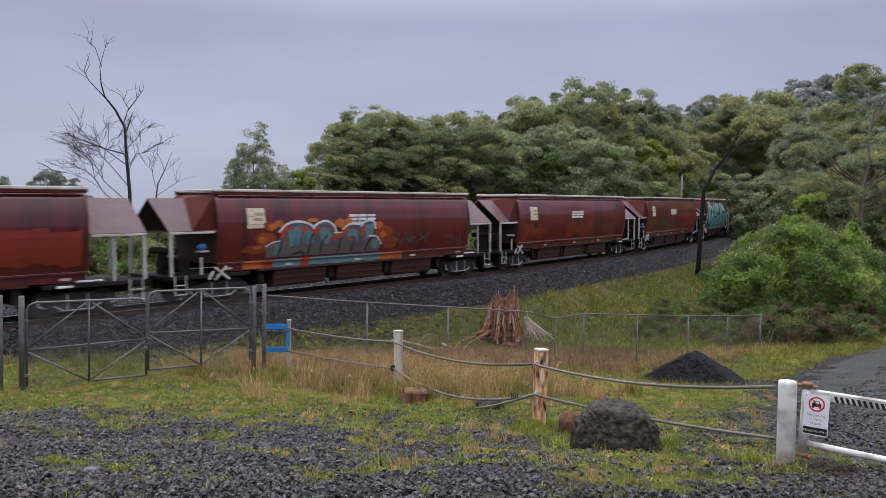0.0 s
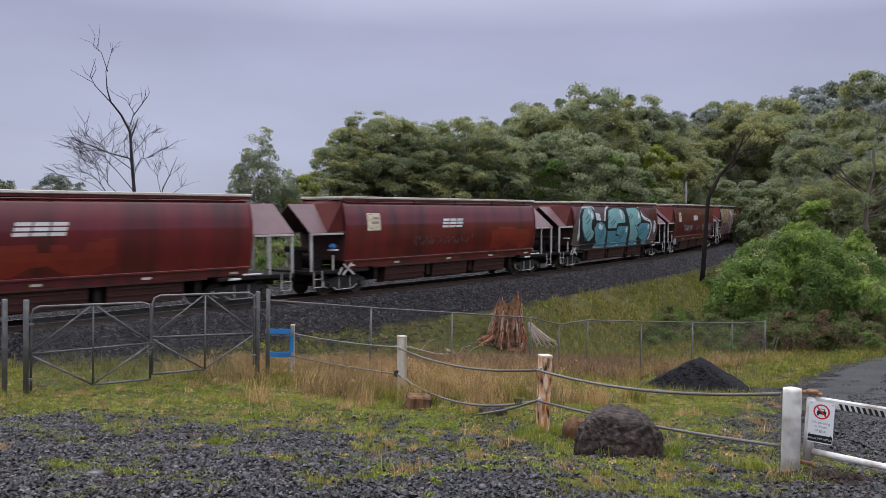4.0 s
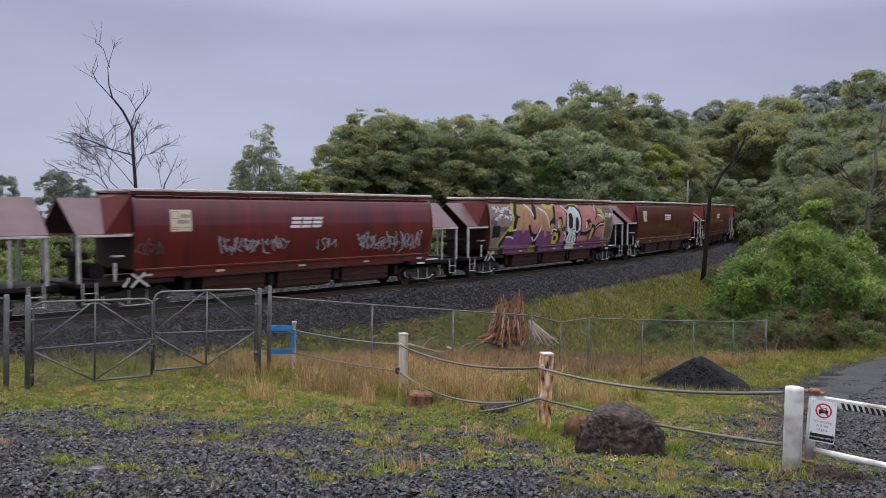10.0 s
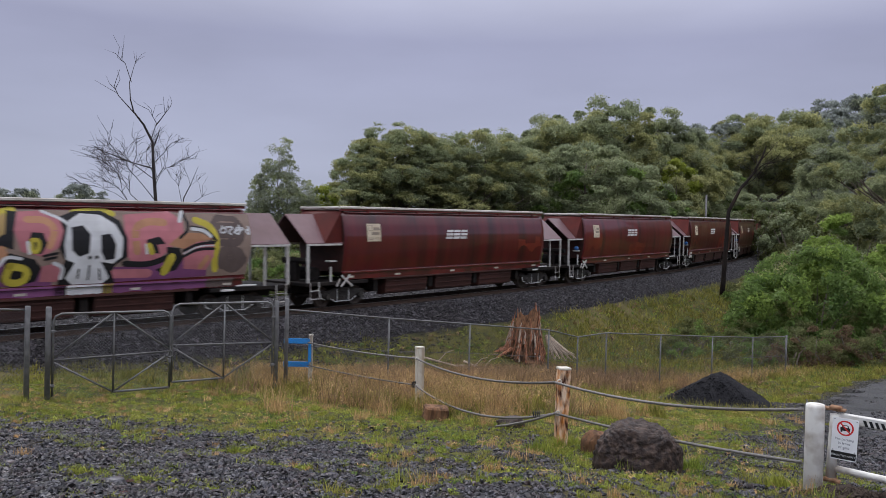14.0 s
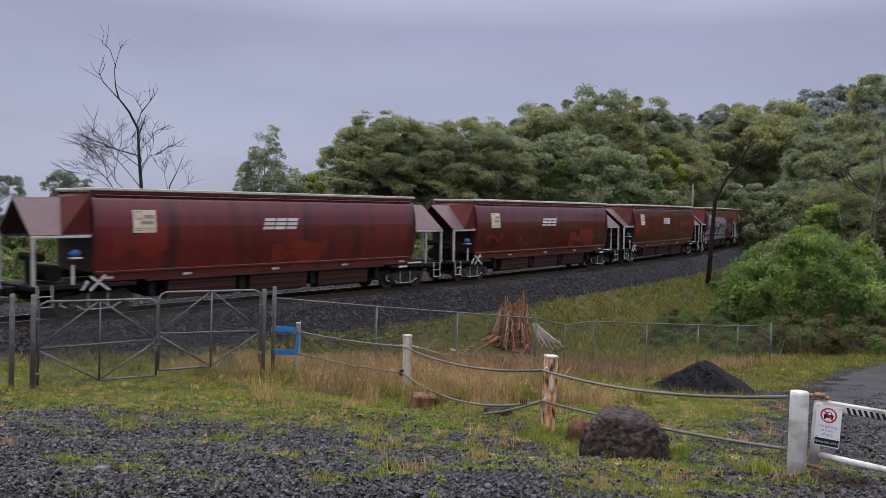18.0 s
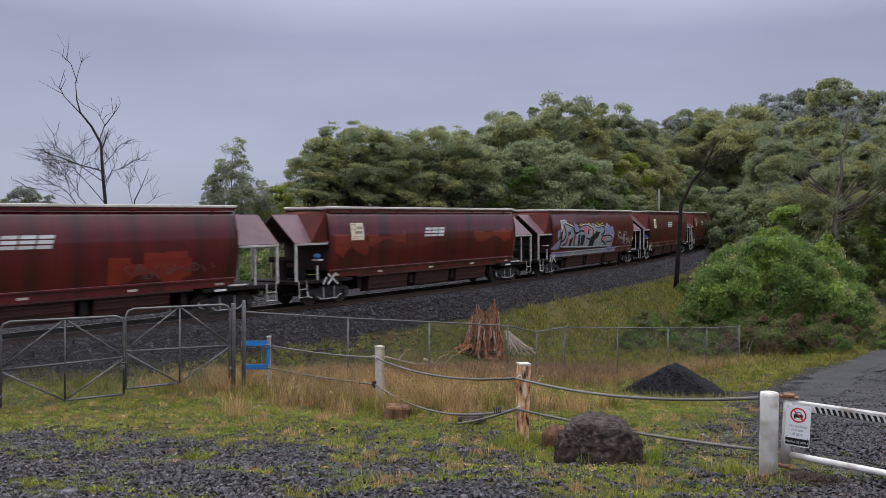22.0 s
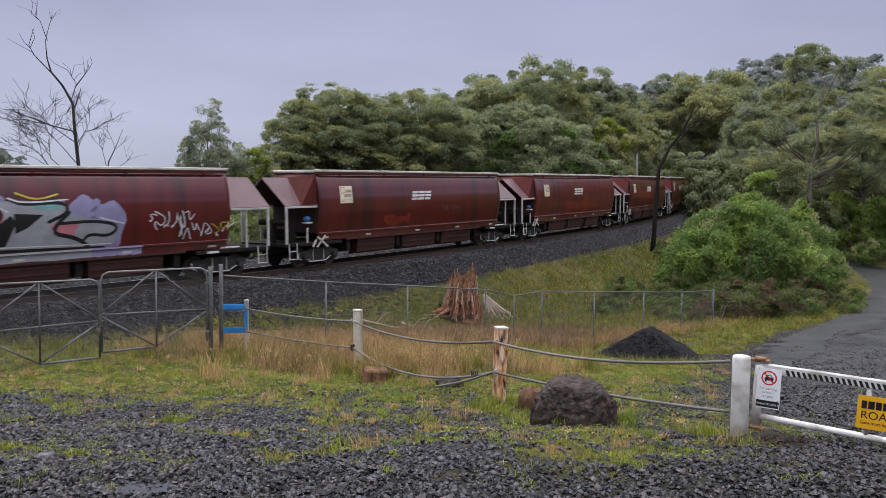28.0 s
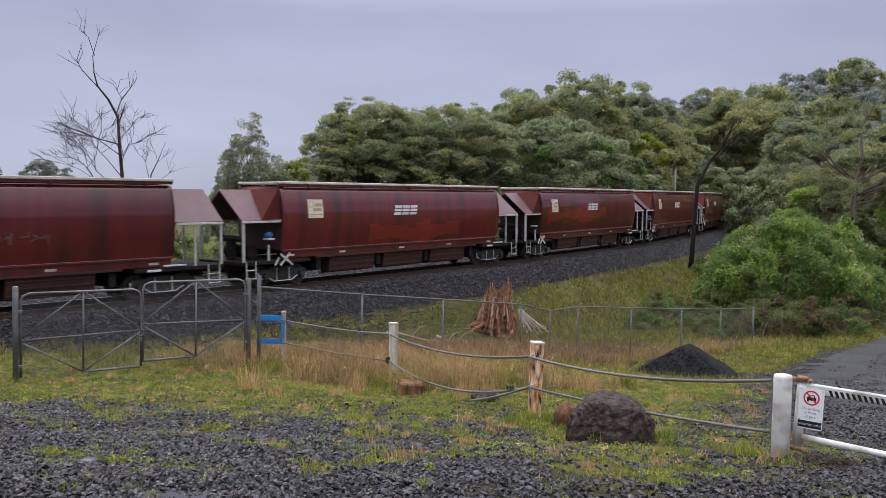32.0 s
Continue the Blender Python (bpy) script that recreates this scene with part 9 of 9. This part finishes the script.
for i_, (x, y, s_) in enumerate(((-3.48, 7.85, 0.11), (-1.35, 8.3, 0.09), (0.4, 7.3, 0.07), (-5.0, 8.6, 0.08), (1.9, 9.7, 0.08), (2.6, 8.2, 0.07), (-0.2, 9.6, 0.09))):
    rock("loose_stone", x, y, zg(x, y) + s_ * 0.15, s_, s_ * 0.8, s_ * 0.45, i_ * 50, M["gravel"], "flat loose grey stone in the gravel", "stone", 80 + i_, 2)

# low leafy clumps that break up the grass
for nm, mt, x0, x1, y0, y1, cnt, rad, per_, lf, sd, lbl in (
        ("bank_weeds", "leaf_bush", -8, 24, 24, 56, 900, 0.26, 34, 0.045, 91, "rank green weeds on the railway bank"),
        ("bank_weeds", "bracken", -6, 24, 24, 56, 700, 0.24, 30, 0.05, 92, "brown dying weeds on the railway bank"),
        ("bank_weeds", "weed", -8, 24, 22, 56, 900, 0.22, 30, 0.04, 93, "yellow-green weeds on the railway bank"),
        ("yard_weeds", "weed", -10, 8, 7.4, 19, 1700, 0.085, 30, 0.015, 94, "low yellow-green leafy weeds in the yard"),
        ("yard_weeds", "leaf_bush", -10, 8, 8.0, 21, 1100, 0.09, 30, 0.016, 95, "low dark green leafy weeds in the yard"),
        ("yard_weeds", "straw", -10, 8, 8.0, 21, 700, 0.08, 26, 0.016, 96, "withered straw-coloured weeds in the yard")):
    c = scatter(cnt * 2, x0, x1, y0, y1, lambda x, y: np.clip(lawn(x, y) * (0.25 + 0.75 * (waves(x + sd, y, 0.9) > 0.0)), 0, 1))[:cnt]
    cz = land(c[:, 0], c[:, 1]) + rad * 0.25
    rr_ = rad * (0.5 + 0.9 * rg.rand(len(c)))
    tagged(new(nm, leaf_mesh(nm, np.stack([c[:, 0], c[:, 1], cz], 1), rr_, per_, lf, M[mt], sd, 0.6)), lbl, "weeds", kind="stuff")

br = scatter(5200, -8, 12, 14, 30, lambda x, y: strawy(x, y) * lawn(x, y), 0.30)
tagged(new("dead_stalks", blades("dead_stalks", br, 0.25 + 0.50 * rg.rand(len(br)), np.full(len(br), 0.008), M["bracken"], 79, 0.7)), "dead brown weed stalks in the tall grass", "weeds", kind="stuff")
hd = scatter(6000, -8, 16, 13, 38, lambda x, y: np.clip(strawy(x, y) * lawn(x, y) * 1.2, 0, 1))
for k_h, mt in enumerate(("straw", "straw", "bracken")):
    h_ = hd[k_h::3]
    hz_ = land(h_[:, 0], h_[:, 1]) + 0.08 + 0.42 * rg.rand(len(h_))
    tagged(new("seed_heads", leaf_mesh("seed_heads", np.stack([h_[:, 0], h_[:, 1], hz_], 1), 0.06 + 0.10 * rg.rand(len(h_)), 34, 0.016, M[mt], 120 + k_h, 1.0)), "feathery dry seed heads in the tall grass" if k_h < 2 else "brown dry seed heads in the tall grass", "grass", kind="stuff")

# crumbled earth at the gate's foot
dc = np.array([4.05, 8.3]) + rg.randn(420, 2) * np.array([0.30, 0.22])
dsz = 0.012 + 0.03 * rg.rand(420) ** 2
tagged(new("earth_crumbs", stones("earth_crumbs", np.stack([dc[:, 0], dc[:, 1], land(dc[:, 0], dc[:, 1]) + 0.10 * np.exp(-((dc[:, 0] - 4.06) / 0.35) ** 2 - ((dc[:, 1] - 8.36) / 0.3) ** 2) - 0.01], 1), dsz, M["dirt"], 97)), "crumbled brown earth at the foot of the gate", "earth", kind="stuff")


def puddle(line, half, seed, label):
    """A film of water lying in a hollow, its rim uneven."""
    rs_ = random.Random(seed)
    pts_ = [Vector((x, y)) for x, y in line]
    left, right = [], []
    n = 14
    for i in range(n + 1):
        f = i / n * (len(pts_) - 1)
        j = min(len(pts_) - 2, int(f))
        p = pts_[j].lerp(pts_[j + 1], f - j)
        d = (pts_[j + 1] - pts_[j]).normalized()
        w = half * max(0.12, math.sin(math.pi * i / n) ** 0.5) * rs_.uniform(0.55, 1.15)
        for side, out in ((1, left), (-1, right)):
            q = p + Vector((d.y, -d.x)) * w * side * rs_.uniform(0.8, 1.2)
            out.append((q.x, q.y, zg(q.x, q.y) + 0.016))
    vs = left + right
    k = n + 1
    me = mesh_from("puddle", vs, [(i, i + 1, k + i + 1, k + i) for i in range(n)], M["puddle"], True)
    return tagged(new("puddle", me), label, "puddle")


for i_, (ln_, hw_) in enumerate((([(-3.72, 7.75), (-3.3, 7.9)], 0.13), ([(-2.5, 6.35), (-1.75, 6.45)], 0.20), ([(-3.3, 6.9), (-2.95, 7.0)], 0.10), ([(-0.95, 6.35), (-0.45, 6.5)], 0.10))):
    puddle(ln_, hw_, 100 + i_, "shallow grey puddle among wet gravel")
for i_, (ln_, hw_) in enumerate((([(4.75, 7.6), (5.1, 8.6), (5.55, 9.3), (5.6, 9.9)], 0.10), ([(5.9, 10.3), (6.3, 11.6), (7.0, 13.1)], 0.14), ([(9.6, 19.6), (8.9, 20.6), (8.6, 21.6)], 0.16))):
    puddle(ln_, hw_, 110 + i_, "thin trickle of rainwater along the lane")


# ---- movement ----
def rolled(t):
    """Metres along the line of the reference wagon at t seconds."""
    return sum(c * t ** i for i, c in enumerate(TRAVEL))


def wagon_pose(s):
    a, b = Vector(track_point(s - BOGIE_X)), Vector(track_point(s + BOGIE_X))
    d = b - a
    mid = (a + b) / 2
    return Matrix.Translation(mid) @ Matrix.Rotation(math.atan2(d.y, d.x), 4, "Z") @ Matrix.Rotation(-math.atan2(d.z, math.hypot(d.x, d.y)), 4, "Y")


def motions():
    for i, w in enumerate(WAGONS):
        walk(w, [(k * 0.5, wagon_pose(rolled(k * 0.5) + i * WAGON)) for k in range(65)])
        for ws in [o for o in w.children_recursive if o.name.startswith("wheelset")]:
            rows = []
            for k in range(0, 961, 2):
                turn = (rolled(k / 30) - rolled(0)) / 0.42
                rows.append((k / 30, Matrix.Translation(ws.location) @ Matrix.Rotation(turn, 4, "Y")))
            walk(ws, rows)


motions()
